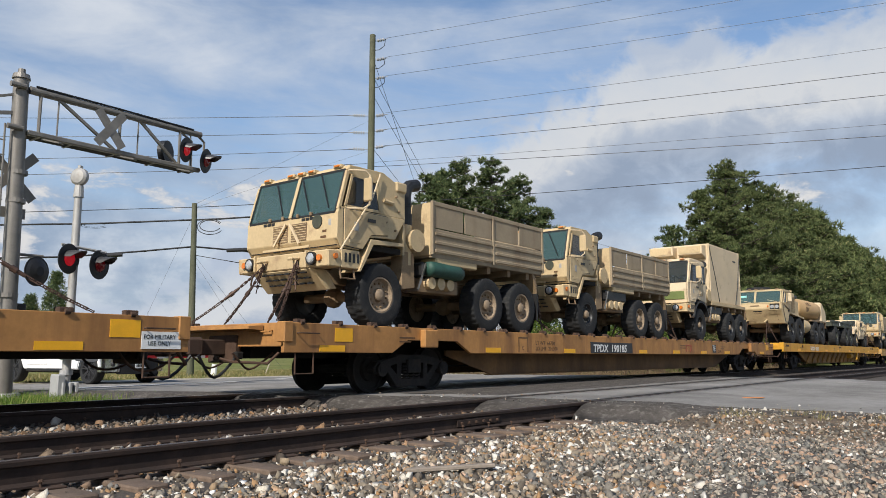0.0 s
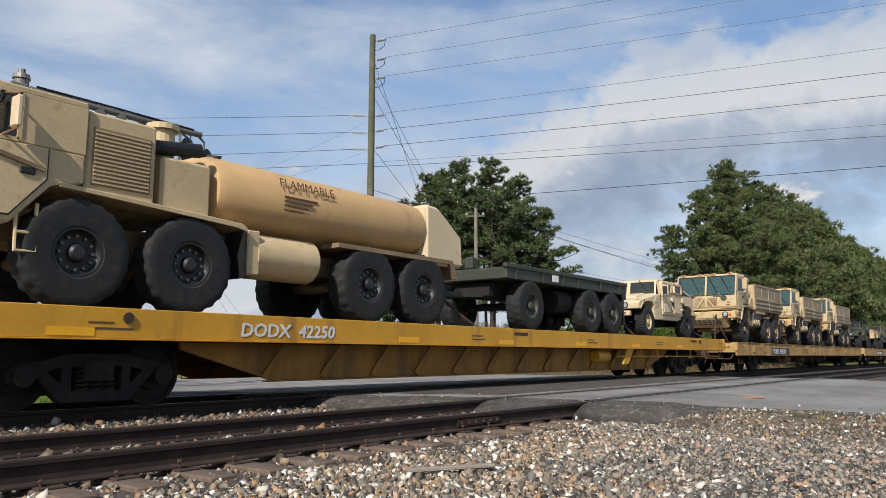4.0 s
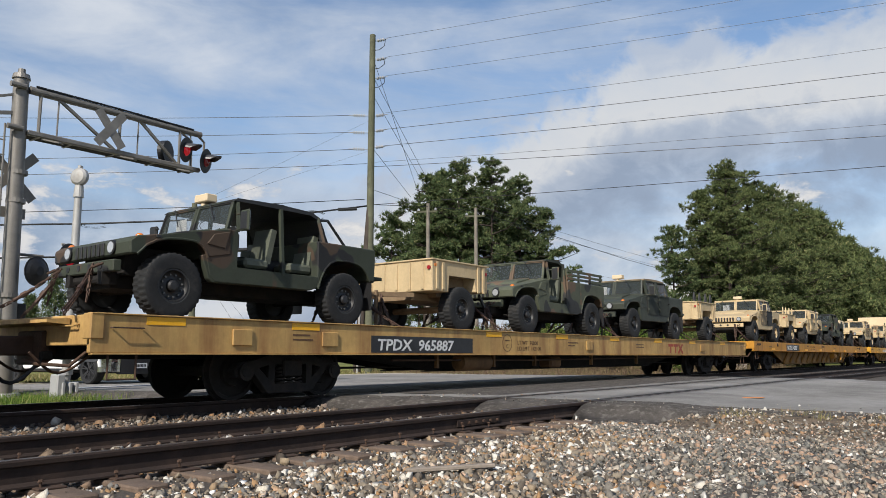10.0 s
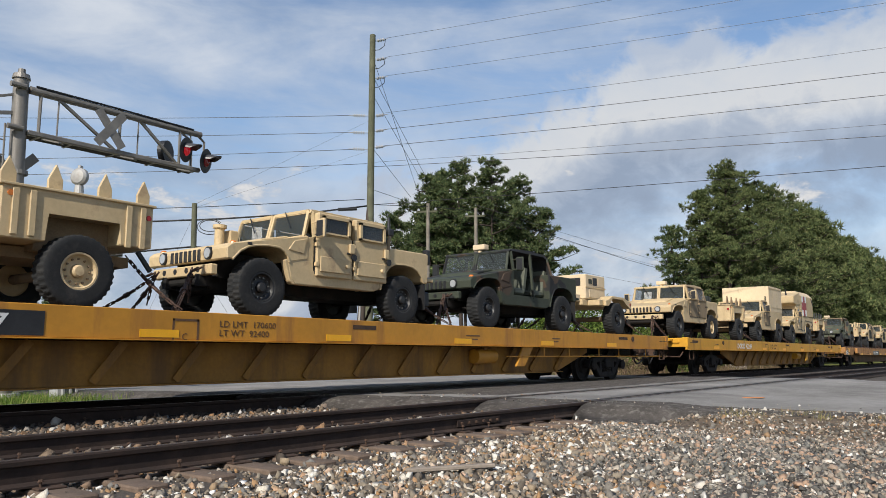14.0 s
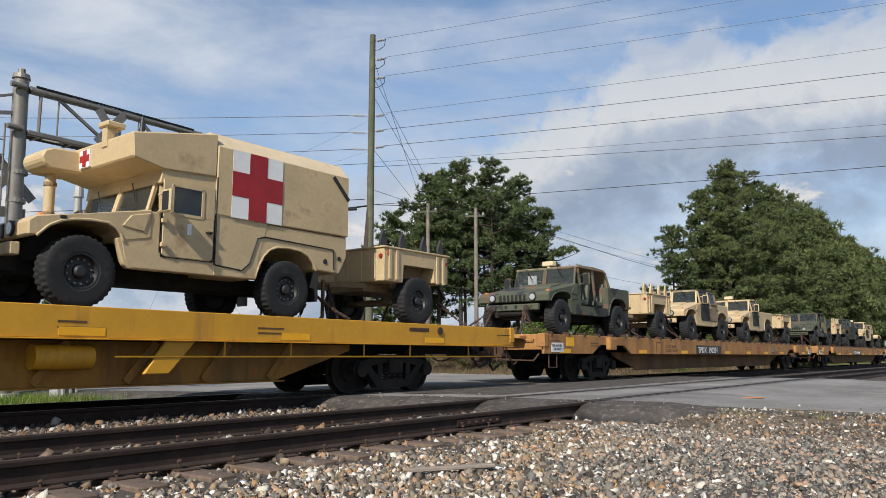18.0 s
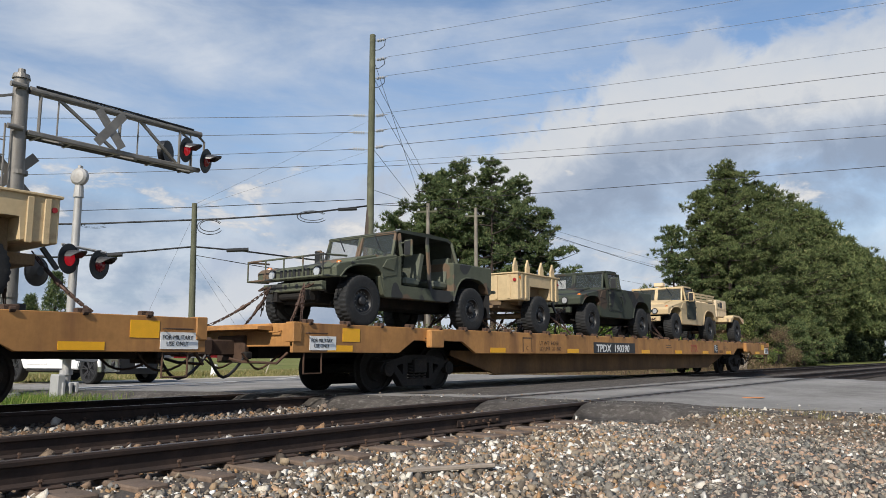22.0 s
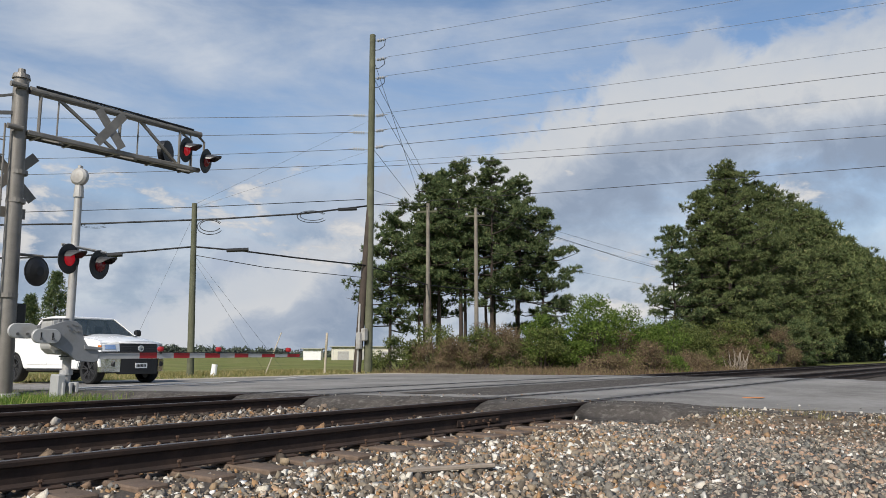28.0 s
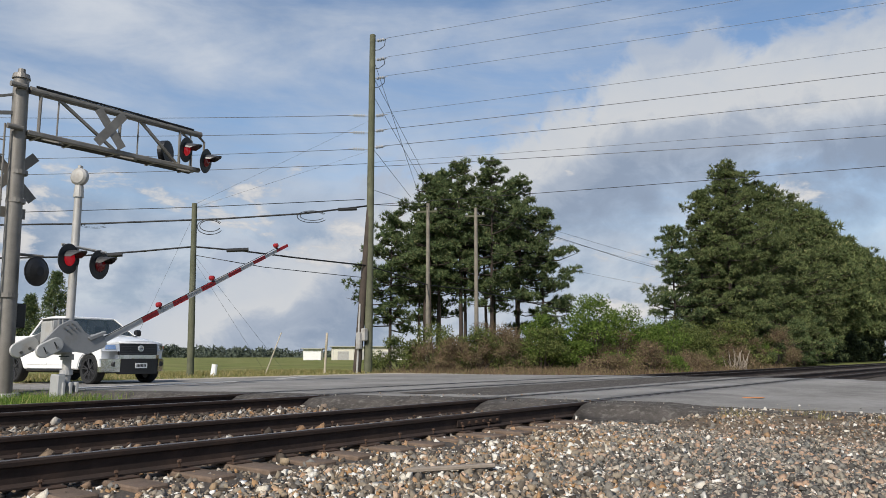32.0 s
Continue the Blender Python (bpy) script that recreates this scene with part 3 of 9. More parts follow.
def bogie(car, x, drop):
    """A two-axle truck; its origin is at axle height under the car."""
    bm = box(B(), -0.19, 0.19, -1.15, 1.15, -0.08, 0.18, 0.02)
    box(bm, -0.45, 0.45, -0.3, 0.3, 0.16, drop - 0.5, 0.02)
    truck = part("bogie", bm, UNDER, car, "grimy black cast-steel bogie", (x, 0, -drop))
    for y in (-1.0, 1.0):
        piece("side_frame", TM["frame"], truck, (0, y, 0))
        for dx in (-0.17, 0.0, 0.17):
            piece("spring", TM["coil"], truck, (dx, y * 1.02, -0.06))
    for dx in (-0.89, 0.89):
        axle = piece("wheelset", TM["axle"], truck, (dx, 0, 0))
        # the two wheels and their axle are one turning part
        bm = bmesh.new()
        bm.from_mesh(TM["axle"])
        for s in (-1, 1):
            tmp = TM["wheel"].copy()
            tmp.transform(Matrix.Translation((0, 0.7525 * s, 0)) @ Matrix.Rotation(0 if s > 0 else math.pi, 4, "Z"))
            bm.from_mesh(tmp)
            bpy.data.meshes.remove(tmp)
        if "set" not in TM:
            TM["set"] = mesh_of(bm, UNDER, True)
        else:
            bm.free()
        axle.data = TM["set"]
        WHEELSETS.append((axle, Vector((dx, 0, 0))))
        for y in (-1.02, 1.02):
            piece("journal_box", TM["journal"], truck, (dx, y * 1.06, 0))
    return truck


def chain(car, p, q, sag=0.05, label="", binder=True):
    """A tie-down chain: open links set crosswise, with a ratchet binder in it."""
    p, q = Vector(p), Vector(q)
    n = max(4, int((q - p).length / 0.085))
    bm = B()
    last = None
    for i in range(n + 1):
        f = i / n
        c = p.lerp(q, f) - Vector((0, 0, sag * 4 * f * (1 - f)))
        if last is not None:
            d = (c - last).normalized()
            side = d.orthogonal().normalized() if i % 2 else d.cross(d.orthogonal()).normalized()
            a, b = last - d * 0.022, c + d * 0.022
            for s in (-1, 1):
                o = side * (0.019 * s)
                beam(bm, a + o * 0.9, b + o * 0.9, 0.013)
            beam(bm, a - side * 0.023, a + side * 0.023, 0.013)
            beam(bm, b - side * 0.023, b + side * 0.023, 0.013)
        last = c
    if binder:
        mid = p.lerp(q, 0.45) - Vector((0, 0, sag))
        d = (q - p).normalized()
        rod(bm, mid - d * 0.15, mid + d * 0.15, 0.026, n=8)
        rod(bm, mid - d * 0.04, mid + d * 0.04, 0.040, n=8)
    return part("tie_down_chain", bm, CHAIN, car, label)


def flatcar(kind, u, length, mark=None, label="", logo=None, weights=None, sign_front=False, sign_rear=False):
    paint = {"P": CAR_P, "T": CAR_T, "Y": CAR_O if mark and mark.endswith("07") else CAR_Y}[kind]
    z = DECK_HEIGHT[kind]
    car = thing("flatcar", label, "flatcar", group="flatcars of the train")
    L = length
    rng = random.Random(int(u * 10))
    depth = {"P": 0.46, "T": 0.47, "Y": 0.38}[kind]
    bm = box(B(), 0.04, L - 0.04, -1.40, 1.40, -0.07, -0.006)
    part("deck", bm, DECK, car, "worn dark deck")
    for s in (-1, 1):
        if kind == "P":
            pts = [(0, 0), (L, 0), (L, -0.46), (L - 2.45, -0.46), (L - 2.86, -0.22), (L - 4.35, -0.22), (L - 4.8, -0.46), (4.8, -0.46), (4.35, -0.22),
                   (2.86, -0.22), (2.45, -0.46), (0, -0.46)]
        else:
            pts = [(0, 0), (L, 0), (L, -depth), (0, -depth)]
        part("side_sill", prism(B(), pts, s * 1.47, s * 1.40, 0.008), paint, car)
        if kind == "T":
            part("sill_flange", box(B(), 0.02, L - 0.02, s * 1.40, s * 1.50, -depth - 0.02, -depth, 0.004), paint, car)
            part("top_flange", box(B(), 0.0, L, s * 1.38, s * 1.50, 0.0, 0.018, 0.004), paint, car)
        if kind == "Y":
            part("sill_flange", box(B(), 0.02, L - 0.02, s * 1.36, s * 1.50, -depth - 0.016, -depth, 0.004), paint, car)
        # deep web under the middle
        yw = {"P": 0.98, "T": 0.55, "Y": 1.08}[kind]
        dp = {"P": -0.90, "T": -0.80, "Y": -0.96}[kind]
        a, b = (4.6, 6.2) if kind != "T" else (5.0, 7.5)
        web = [(a, -0.40), (L - a, -0.40), (L - a, -0.5), (L - b, dp), (b, dp), (a, -0.5)]
        part("belly_girder", prism(B(), web, s * yw, s * (yw - 0.05), 0.006), {"P": CAR_P_DARK, "T": UNDER, "Y": CAR_Y_SHADED}[kind], car)
        part("girder_flange", box(B(), b - 0.1, L - b + 0.1, s * (yw + 0.1), s * (yw - 0.1), dp - 0.02, dp, 0.004), {"P": CAR_P_DARK, "T": UNDER, "Y": CAR_Y_SHADED}[kind], car)
        if kind == "P":
            for x in (3.4, L - 3.4):
                part("jacking_pad", box(B(), x - 0.2, x + 0.2, s * 1.47, s * 1.60, -0.36, -0.03, 0.02), paint, car)
        if kind == "Y" and s < 0:
            n = int((L - 2 * b) / 1.12)
            for i in range(n + 1):
                piece("rib", TM["rib"], car, (b + (L - 2 * b) * i / n, -1.14, -0.42))
    part("centre_sill", box(B(), 0.25, L - 0.25, -0.35, 0.35, -0.55, -0.08, 0.01), UNDER, car, "grimy black centre sill")
    for i in range(1, 12):
        x = L * i / 12
        if 4.9 < x < L - 4.9:
            part("cross_bearer", box(B(), x - 0.06, x + 0.06, -1.36, 1.36, -0.36, -0.08), UNDER, car)
    for e, sx in ((0.0, 1), (L, -1)):
        part("end_sill", box(B(), e, e + sx * 0.10, -1.46, 1.46, -depth * 0.8, -0.004, 0.01), paint, car)
        bm = box(B(), e - sx * 0.50, e + sx * 0.35, -0.11, 0.11, -0.50, -0.25, 0.02)
        box(bm, e - sx * 0.78, e - sx * 0.48, -0.17, 0.19, -0.52, -0.22, 0.04)
        box(bm, e - sx * 0.05, e + sx * 0.05, -0.36, 0.36, -0.62, -0.18, 0.02)
        part("coupler", bm, RUSTY, car, "rusty knuckle coupler")
        pts = [(e - sx * f, -0.35 + 0.06 * math.sin(f * 6), -0.5 - 0.34 * math.sin(math.pi * min(1, f / 0.75))) for f in np.linspace(0, 0.75, 9)]
        part("air_hose", tube(B(), pts, 0.024, 7), BLACK, car, "black rubber air hose")
        bm = tube(B(), [(e + sx * 0.05, -1.3, -0.46), (e - sx * 0.12, -1.25, -0.62), (e - sx * 0.2, -0.5, -0.60), (e - sx * 0.2, -0.2, -0.55)], 0.022, 6)
        part("uncoupling_lever", bm, RUSTY, car)
        for off, drop, y in ((0.0, 0.26, -0.62), (0.05, 0.20, 0.42)):
            pts = [(e + sx * (0.5 - 0.85 * f), y + 0.08 * math.sin(f * 5), -0.46 - off - drop * math.sin(math.pi * f)) for f in np.linspace(0, 1, 9)]
            part("brake_line", tube(B(), pts, 0.018, 6), RUSTY, car, "slack rusty brake line")
        part("angle_cock", box(B(), e - sx * 0.06, e + sx * 0.08, -0.42, -0.30, -0.56, -0.44, 0.02), UNDER, car)
        part("corner_casting", box(B(), e - sx * 0.012, e + sx * 0.16, -1.492, -1.30, -0.30, 0.012, 0.012), paint, car)
        part("grab_iron", tube(B(), [(e - sx * 0.01, -1.20, -0.12), (e - sx * 0.07, -1.20, -0.14), (e - sx * 0.07, -0.75, -0.14), (e - sx * 0.01, -0.75, -0.12)], 0.014, 6), paint, car)
        bm = tube(B(), [(e + sx * 0.25, -1.44, -depth), (e + sx * 0.25, -1.44, -depth - 0.32), (e + sx * 0.62, -1.44, -depth - 0.32), (e + sx * 0.62, -1.44, -depth)], 0.016, 6)
        part("sill_step", bm, RUSTY, car)
        piece("grab_iron", TM["rung"], car, (e + sx * 0.45, -1.48, -0.16))
        bogie(car, e + sx * 3.45, z - 0.445)
        if e == 0:
            part("end_platform", prism(B(), [(-0.02, -0.04), (-0.30, -0.06), (-0.30, -0.10), (-0.02, -0.12)], -1.0, 1.0), paint, car)
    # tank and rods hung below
    part("air_reservoir", rod(B(), (L * 0.30, -0.75 if kind != "T" else -1.10, -0.64), (L * 0.30 + 1.0, -0.75 if kind != "T" else -1.10, -0.64), 0.17, n=16), CAR_Y_SHADED if kind == "Y" else CAR_P_DARK, car, smooth="auto")
    part("brake_rod", rod(B(), (4.5, -0.35, -0.72), (L - 4.5, -0.35, -0.72), 0.02, n=6), UNDER, car)
    if kind == "T":
        for x in (L * 0.27, L * 0.345, L * 0.41, L * 0.52, L * 0.63):
            part("hanger", box(B(), x - 0.035, x + 0.035, -1.20, -1.12, -0.74, -0.47, 0.006), CAR_P_DARK, car)
        part("train_pipe", tube(B(), [(L * 0.22, -1.16, -0.58), (L * 0.41, -1.16, -0.60), (L * 0.63, -1.16, -0.56), (L * 0.76, -1.1, -0.54)], 0.022, 6), RUSTY, car, "rusty air pipe under the sill")
        part("control_valve", box(B(), L * 0.44, L * 0.44 + 0.55, -1.15, -0.80, -0.78, -0.52, 0.05), CAR_P_DARK, car, "grimy brake control valve")
    if kind == "P":
        x = 0.35
        while x < L - 0.2:
            piece("chain_anchor", TM["pocket"], car, (x, -1.40, 0.005))
            piece("chain_anchor", TM["pocket"], car, (x, 1.36, 0.005))
            x += 0.82
        for x in (1.0, 5.6, 8.9, 13.3, 15.9, 18.4, 20.9, L - 1.7):
            piece("reflector", TM["tape"], car, (x, -1.474, -0.39))
        for x in (1.25, L - 0.9):
            part("reflector", box(B(), x - 0.2, x + 0.2, -1.476, -1.470, -0.28, -0.06), YELLOW_TAPE, car)
    elif kind == "T":
        for x in (1.0, 3.4, 8.6, 11.5, 14.4, 17.4, 20.3, 23.4):
            piece("reflector", TM["tape"], car, (x, -1.474, -0.06))
        for x in (2.2, 3.9, 12.9, 21.2):
            part("placard_holder", box(B(), x - 0.17, x + 0.17, -1.50, -1.47, -0.36, -0.13, 0.01), paint, car)
    else:
        for x in (2.9, 9.0, 12.2, 15.6, 18.9, 22.3):
            piece("reflector", TM["tape"], car, (x, -1.474, -0.30))
        for x in (0.75, 12.8, L - 3.2):
            part("tie_slot", box(B(), x - 0.28, x + 0.28, -1.474, -1.47, -0.15, -0.08), RUSTY, car, "dark slot in the sill")
        for x in (3.6, L - 2.6):
            part("lashing_ring", rod(B(), (x, -1.50, -0.12), (x, -1.46, -0.12), 0.07, n=10), RUSTY, car)
        part("brake_valve", rod(B(), (L - 9.9, -1.2, -0.60), (L - 9.2, -1.2, -0.60), 0.15, n=16), paint, car, "small round yellow air reservoir", smooth="auto")
        part("sill_bracket", prism(B(), [(L - 8.3, -0.38), (L - 7.85, -0.38), (L - 8.25, -0.82), (L - 8.6, -0.82)], -1.42, -1.36, 0.01), paint, car)
        bm = tube(B(), [(L - 9, -1.42, -0.60), (L - 0.4, -1.42, -0.60)], 0.014, 6)
        for x in (7.4, 6.2, 4.6, 3.4, 1.6):
            tube(bm, [(L - x, -1.42, -0.60), (L - x, -1.42, -0.38)], 0.014, 6)
        part("brake_rod", bm, paint, car)
    if mark:
        x0, w = {"P": (10.0, 2.55), "T": (4.87, 2.95), "Y": (5.15, 2.4)}[kind]
        if kind != "Y" or mark.endswith("07"):
            part("lettering_panel", box(B(), x0, x0 + w, -1.476, -1.470, -depth + 0.02 if kind != "Y" else -0.36, -0.16 if kind != "Y" else -0.08), DARK_PANEL, car, "black lettering panel")
        words("lettering", mark, 0.27, LETTER, car, (x0 + 0.14, -1.479, -0.405 if kind != "Y" else -0.31), squeeze=1.22 if kind == "P" else 1.30 if kind == "T" else 1.12, bold=0.006, slant=0.12)
    if weights:
        xw = {"P": 7.3, "T": 9.5 if mark.endswith("87") else 10.4, "Y": 9.9}[kind]
        words("stencil", "LT WT  %s\nLD LMT  %s" % weights if kind != "Y" else "LD LMT  %s\nLT WT  %s" % weights[::-1], 0.125, BROWN_INK, car, (xw, -1.474, -0.26 if kind != "Y" else -0.19), squeeze=1.15)
        if kind == "T":
            xc = xw - (0.40 if mark.endswith("87") else 1.25)
            part("stencil_ring", lathe(B(), [(0.185, -1.474), (0.185, -1.471), (0.172, -1.471), (0.172, -1.474), (0.185, -1.474)], 28, caps=False), BROWN_INK, car, at=(xc, 0, -0.23))
            words("stencil", "C", 0.13, BROWN_INK, car, (xc - 0.05, -1.474, -0.34))
            part("small_print", box(B(), xc - 0.09, xc + 0.09, -1.474, -1.471, -0.19, -0.165), BROWN_INK, car)
        else:
            for xa, xb, za, zb in ((0.72, 0.69, -0.42, -0.10), (0.35, 0.32, -0.42, -0.10), (0.72, 0.32, -0.13, -0.10)):
                part("stencil_box", box(B(), xw - xa, xw - xb, -1.474, -1.47, za, zb), BROWN_INK, car)
            words("stencil", "C", 0.13, BROWN_INK, car, (xw - 0.58, -1.474, -0.38))
    if logo:
        k, top, low = (0.50, -0.15, -0.38) if kind == "P" else (1.0, -0.14, -0.42)
        for dx in (0.0, 0.42, 0.84):
            x0, x1, bar = logo + dx * k, logo + (dx + 0.36) * k, 0.07 * k + 0.01
            bm = B()
            if dx < 0.8:
                box(bm, x0, x1, -1.475, -1.471, top - bar, top)
                beam(bm, ((x0 + x1) / 2, -1.473, top - bar), ((x0 + x1) / 2 - 0.03, -1.473, low), 0.004, bar)
            else:
                beam(bm, (x0 - 0.03, -1.473, low), (x1, -1.473, top), 0.004, bar)
                beam(bm, (x0, -1.4735, top), (x1, -1.4735, low), 0.004, bar)
            part("painted_mark", bm, RED_FADED, car, "faded red painted mark")
    if kind == "P":
        plate = part("data_plate", box(B(), 19.3, 19.68, -1.476, -1.47, -0.40, -0.12), DARK_PANEL, car, "black data plate with white rows")
        for zr in (-0.18, -0.25, -0.32):
            part("plate_row", box(B(), 19.33, 19.65, -1.4785, -1.476, zr - 0.004, zr + 0.004), LETTER, plate)
            part("plate_row", box(B(), 19.35, 19.47, -1.4785, -1.476, zr + 0.018, zr + 0.036), LETTER, plate)
        part("plate_row", box(B(), 19.49, 19.498, -1.4785, -1.476, -0.385, -0.135), LETTER, plate)
        words("stencil", "GSH90", 0.13, BROWN_INK, car, (19.85, -1.474, -0.40))
        for x, s in ((sign_front, 0.62), (sign_rear, L - 0.40)):
            if x:
                part("notice", box(B(), s - 0.28, s + 0.28, -1.478, -1.47, -0.42, -0.20), WHITE, car, "white notice board")
                words("notice_text", "FOR MILITARY\n   USE ONLY", 0.082, BLACK, car, (s - 0.255, -1.481, -0.295), squeeze=0.86)
    # rows of small stencilled print that cannot be read
    for k in range(5):
        x = 2.0 + k * (L - 5) / 5 + rng.uniform(0, 1.4)
        if weights and abs(x - xw) < 2.0 or mark and x0 - 0.7 < x < x0 + w + 0.1:
            continue
        for j in range(2):
            wide = rng.uniform(0.3, 0.6)
            part("small_print", box(B(), x, x + wide, -1.474, -1.471, -0.20 - 0.07 * j, -0.175 - 0.07 * j), BROWN_INK, car)
    TRAIN.append((car, u, z))
    return car


CAR_A = flatcar("P", -21.52, 27.40, None, "faded ochre flatcar with notices at its tail end", logo=17.0, sign_rear=True)
CAR_B = flatcar("P", 7.51, 27.14, "TPDX  190185", "faded ochre flatcar lettered TPDX 190185 carrying three trucks", logo=16.7, weights=("64700", "201300"))
CAR_C = flatcar("Y", 36.44, 26.75, "DODX  42250", "bright yellow ribbed flatcar carrying a tanker and a trailer")
CAR_D = flatcar("T", 64.66, 26.31, "TOEX  965715", "rust-streaked ochre flatcar lettered TOEX 965715 with three trucks", logo=18.2, weights=("76000", "142000"))
CAR_E = flatcar("T", 92.39, 26.14, "TPDX  965887", "rust-streaked ochre flatcar lettered TPDX 965887 with dark jeeps", logo=18.2, weights=("76000", "142100"))
CAR_F = flatcar("Y", 119.69, 26.23, "DODX  42007", "orange-yellow ribbed flatcar lettered DODX 42007", weights=("92400", "170600"))
CAR_G = flatcar("Y", 147.62, 25.05, "DODX  42249", "bright yellow ribbed flatcar lettered DODX 42249", weights=("84300", "201700"))
CAR_H = flatcar("P", 173.97, 26.63, "TPDX  190291", "faded ochre flatcar lettered TPDX 190291 with notices", logo=17.0, weights=("84600", "201100"), sign_front=True, sign_rear=True)
CAR_I = flatcar("P", 202.14, 26.31, "TPDX  190390", "faded ochre flatcar lettered TPDX 190390, last of the train", logo=17.0, weights=("84700", "201300"), sign_front=True, sign_rear=True)
bm = box(B(), 26.40, 26.56, -0.3, 0.0, -0.30, 0.18, 0.03)
rod(bm, (26.48, -0.15, 0.18), (26.48, -0.15, 0.30), 0.06, n=10)
part("end_of_train_marker", bm, material("blue_grey_box", (0.07, 0.16, 0.22), 0.5), CAR_I, "blue-grey marker box on the coupler")


# ---------------------------------------------------------------- the train: vehicles
def wheel_meshes(r, w, rim, rim_mat, hub_mat, lugs=34, nut_mat=None, nuts=12):
    """Tyre with two staggered rows of tread blocks, dished rim, hub, and a ring of nuts."""
    n = lugs * 4
    prof = [(rim, -0.42, 0), (rim * 1.10, -0.48, 0), (r * 0.80, -0.505, 0), (r * 0.91, -0.492, 0), (r * 0.972, -0.455, -1), (r, -0.40, -1), (r, -0.05, -1),
            (r, 0.05, 1), (r, 0.40, 1), (r * 0.972, 0.455, 1), (r * 0.91, 0.492, 0), (r * 0.80, 0.505, 0), (rim * 1.10, 0.48, 0), (rim, 0.42, 0)]
    bm = B()
    rings = []
    for rad, y, row in prof:
        ring = []
        for k in range(n):
            low = row != 0 and ((k + (2 if row > 0 else 0)) % 4) > 1
            a = 2 * math.pi * k / n
            q = rad - (r * 0.030 if low and rad > r * 0.99 else (r * 0.018 if low else 0))
            ring.append(bm.verts.new((q * math.cos(a), y * w, q * math.sin(a))))
        rings.append(ring)
    for a, b in zip(rings, rings[1:]):
        for k in range(n):
            m = (k + 1) % n
            bm.faces.new((a[k], a[m], b[m], b[k]))
    tyre = mesh_of(bm, RUBBER, True, "tyre")
    tyre.set_sharp_from_angle(angle=radians(32))
    bm = lathe(B(), [(rim * 1.05, -w * 0.40), (rim * 1.06, -w * 0.45), (rim * 0.96, -w * 0.45), (rim * 0.90, -w * 0.30), (rim * 0.82, -w * 0.25), (rim * 0.55, -w * 0.22), (rim * 0.40, -w * 0.27),
                     (rim * 0.36, w * 0.1)], 28, caps=False)
    lathe(bm, [(rim * 1.03, w * 0.30), (rim * 0.3, w * 0.28)], 20)
    rimm = mesh_of(bm, rim_mat, True, "rim")
    rimm.set_sharp_from_angle(angle=radians(38))
    bm = lathe(B(), [(rim * 0.38, -w * 0.16), (rim * 0.36, -w * 0.40), (rim * 0.26, -w * 0.47), (rim * 0.10, -w * 0.48)], 16)
    hub = mesh_of(bm, hub_mat, True, "hub")
    hub.set_sharp_from_angle(angle=radians(38))
    bm = B()
    for i in range(nuts):
        a = 2 * math.pi * i / nuts
        c = (rim * 0.70 * math.cos(a), -w * 0.22, rim * 0.70 * math.sin(a))
        rod(bm, c, (c[0], -w * 0.32, c[2]), rim * 0.065, n=6)
    return tyre, rimm, hub, mesh_of(bm, nut_mat or NUTS, False, "nuts")


W_JEEP = wheel_meshes(0.46, 0.31, 0.225, BLACK, BLACK)
W_JEEP_TAN = wheel_meshes(0.46, 0.31, 0.225, TAN, TAN, 34, TAN_DIRTY)
W_JEEP_TIP = wheel_meshes(0.46, 0.31, 0.225, BLACK, TAN_DIRTY)
W_TRUCK = wheel_meshes(0.58, 0.40, 0.31, RIM_TAN, RIM_TAN, 30, TAN_DIRTY)
W_TRUCK_BLACK = wheel_meshes(0.58, 0.40, 0.29, BLACK, RIM_TAN, 30)
W_HEAVY = wheel_meshes(0.68, 0.44, 0.30, BLACK, BLACK, 22)
W_GREEN = wheel_meshes(0.58, 0.40, 0.28, GREEN, GREEN, 22)


def wheel(parent, kit, x, y, z, turn=0.0):
    m = Matrix.Translation((x, y, z)) @ Matrix.Rotation(0 if y < 0 else math.pi, 4, "Z") @ Matrix.Rotation(turn, 4, "Y")
    w = piece("wheel", kit[0], parent, m)
    piece("rim", kit[1], w)
    piece("hub", kit[2], w)
    tagged(piece("wheel_nuts", kit[3], w), kind="stuff")
    return w


def frame_pane(name, parent, p0, p1, p2, p3, pane_mat, rim_mat, rim=0.035, depth=0.03):
    """A pane in a rim of four bars; corners go round."""
    c = [Vector(p) for p in (p0, p1, p2, p3)]
    bm = B()
    for a, b in zip(c, c[1:] + c[:1]):
        beam(bm, a, b, rim, depth)
    f = part(name, bm, rim_mat, parent)
    n = (c[1] - c[0]).cross(c[3] - c[0]).normalized() * 0.004
    bm = B()
    lo, hi = [bm.verts.new(v - n) for v in c], [bm.verts.new(v + n) for v in c]
    bm.faces.new(lo), bm.faces.new(hi[::-1])
    for i in range(4):
        j = (i + 1) % 4
        bm.faces.new((lo[j], lo[i], hi[i], hi[j]))
    part("pane", bm, pane_mat, f)
    return f


FRONT_ARCH = [(0.53, 0.90), (0.49, 1.00), (0.42, 1.07), (0.32, 1.115), (0.10, 1.12), (-0.12, 1.10), (-0.28, 1.06), (-0.42, 0.985), (-0.56, 0.84)]
REAR_ARCH = [(2.68, 0.60), (2.74, 0.78), (2.83, 0.94), (2.94, 1.05), (3.08, 1.11), (3.34, 1.125), (3.58, 1.105), (3.74, 1.04), (3.85, 0.94), (3.92, 0.82)]


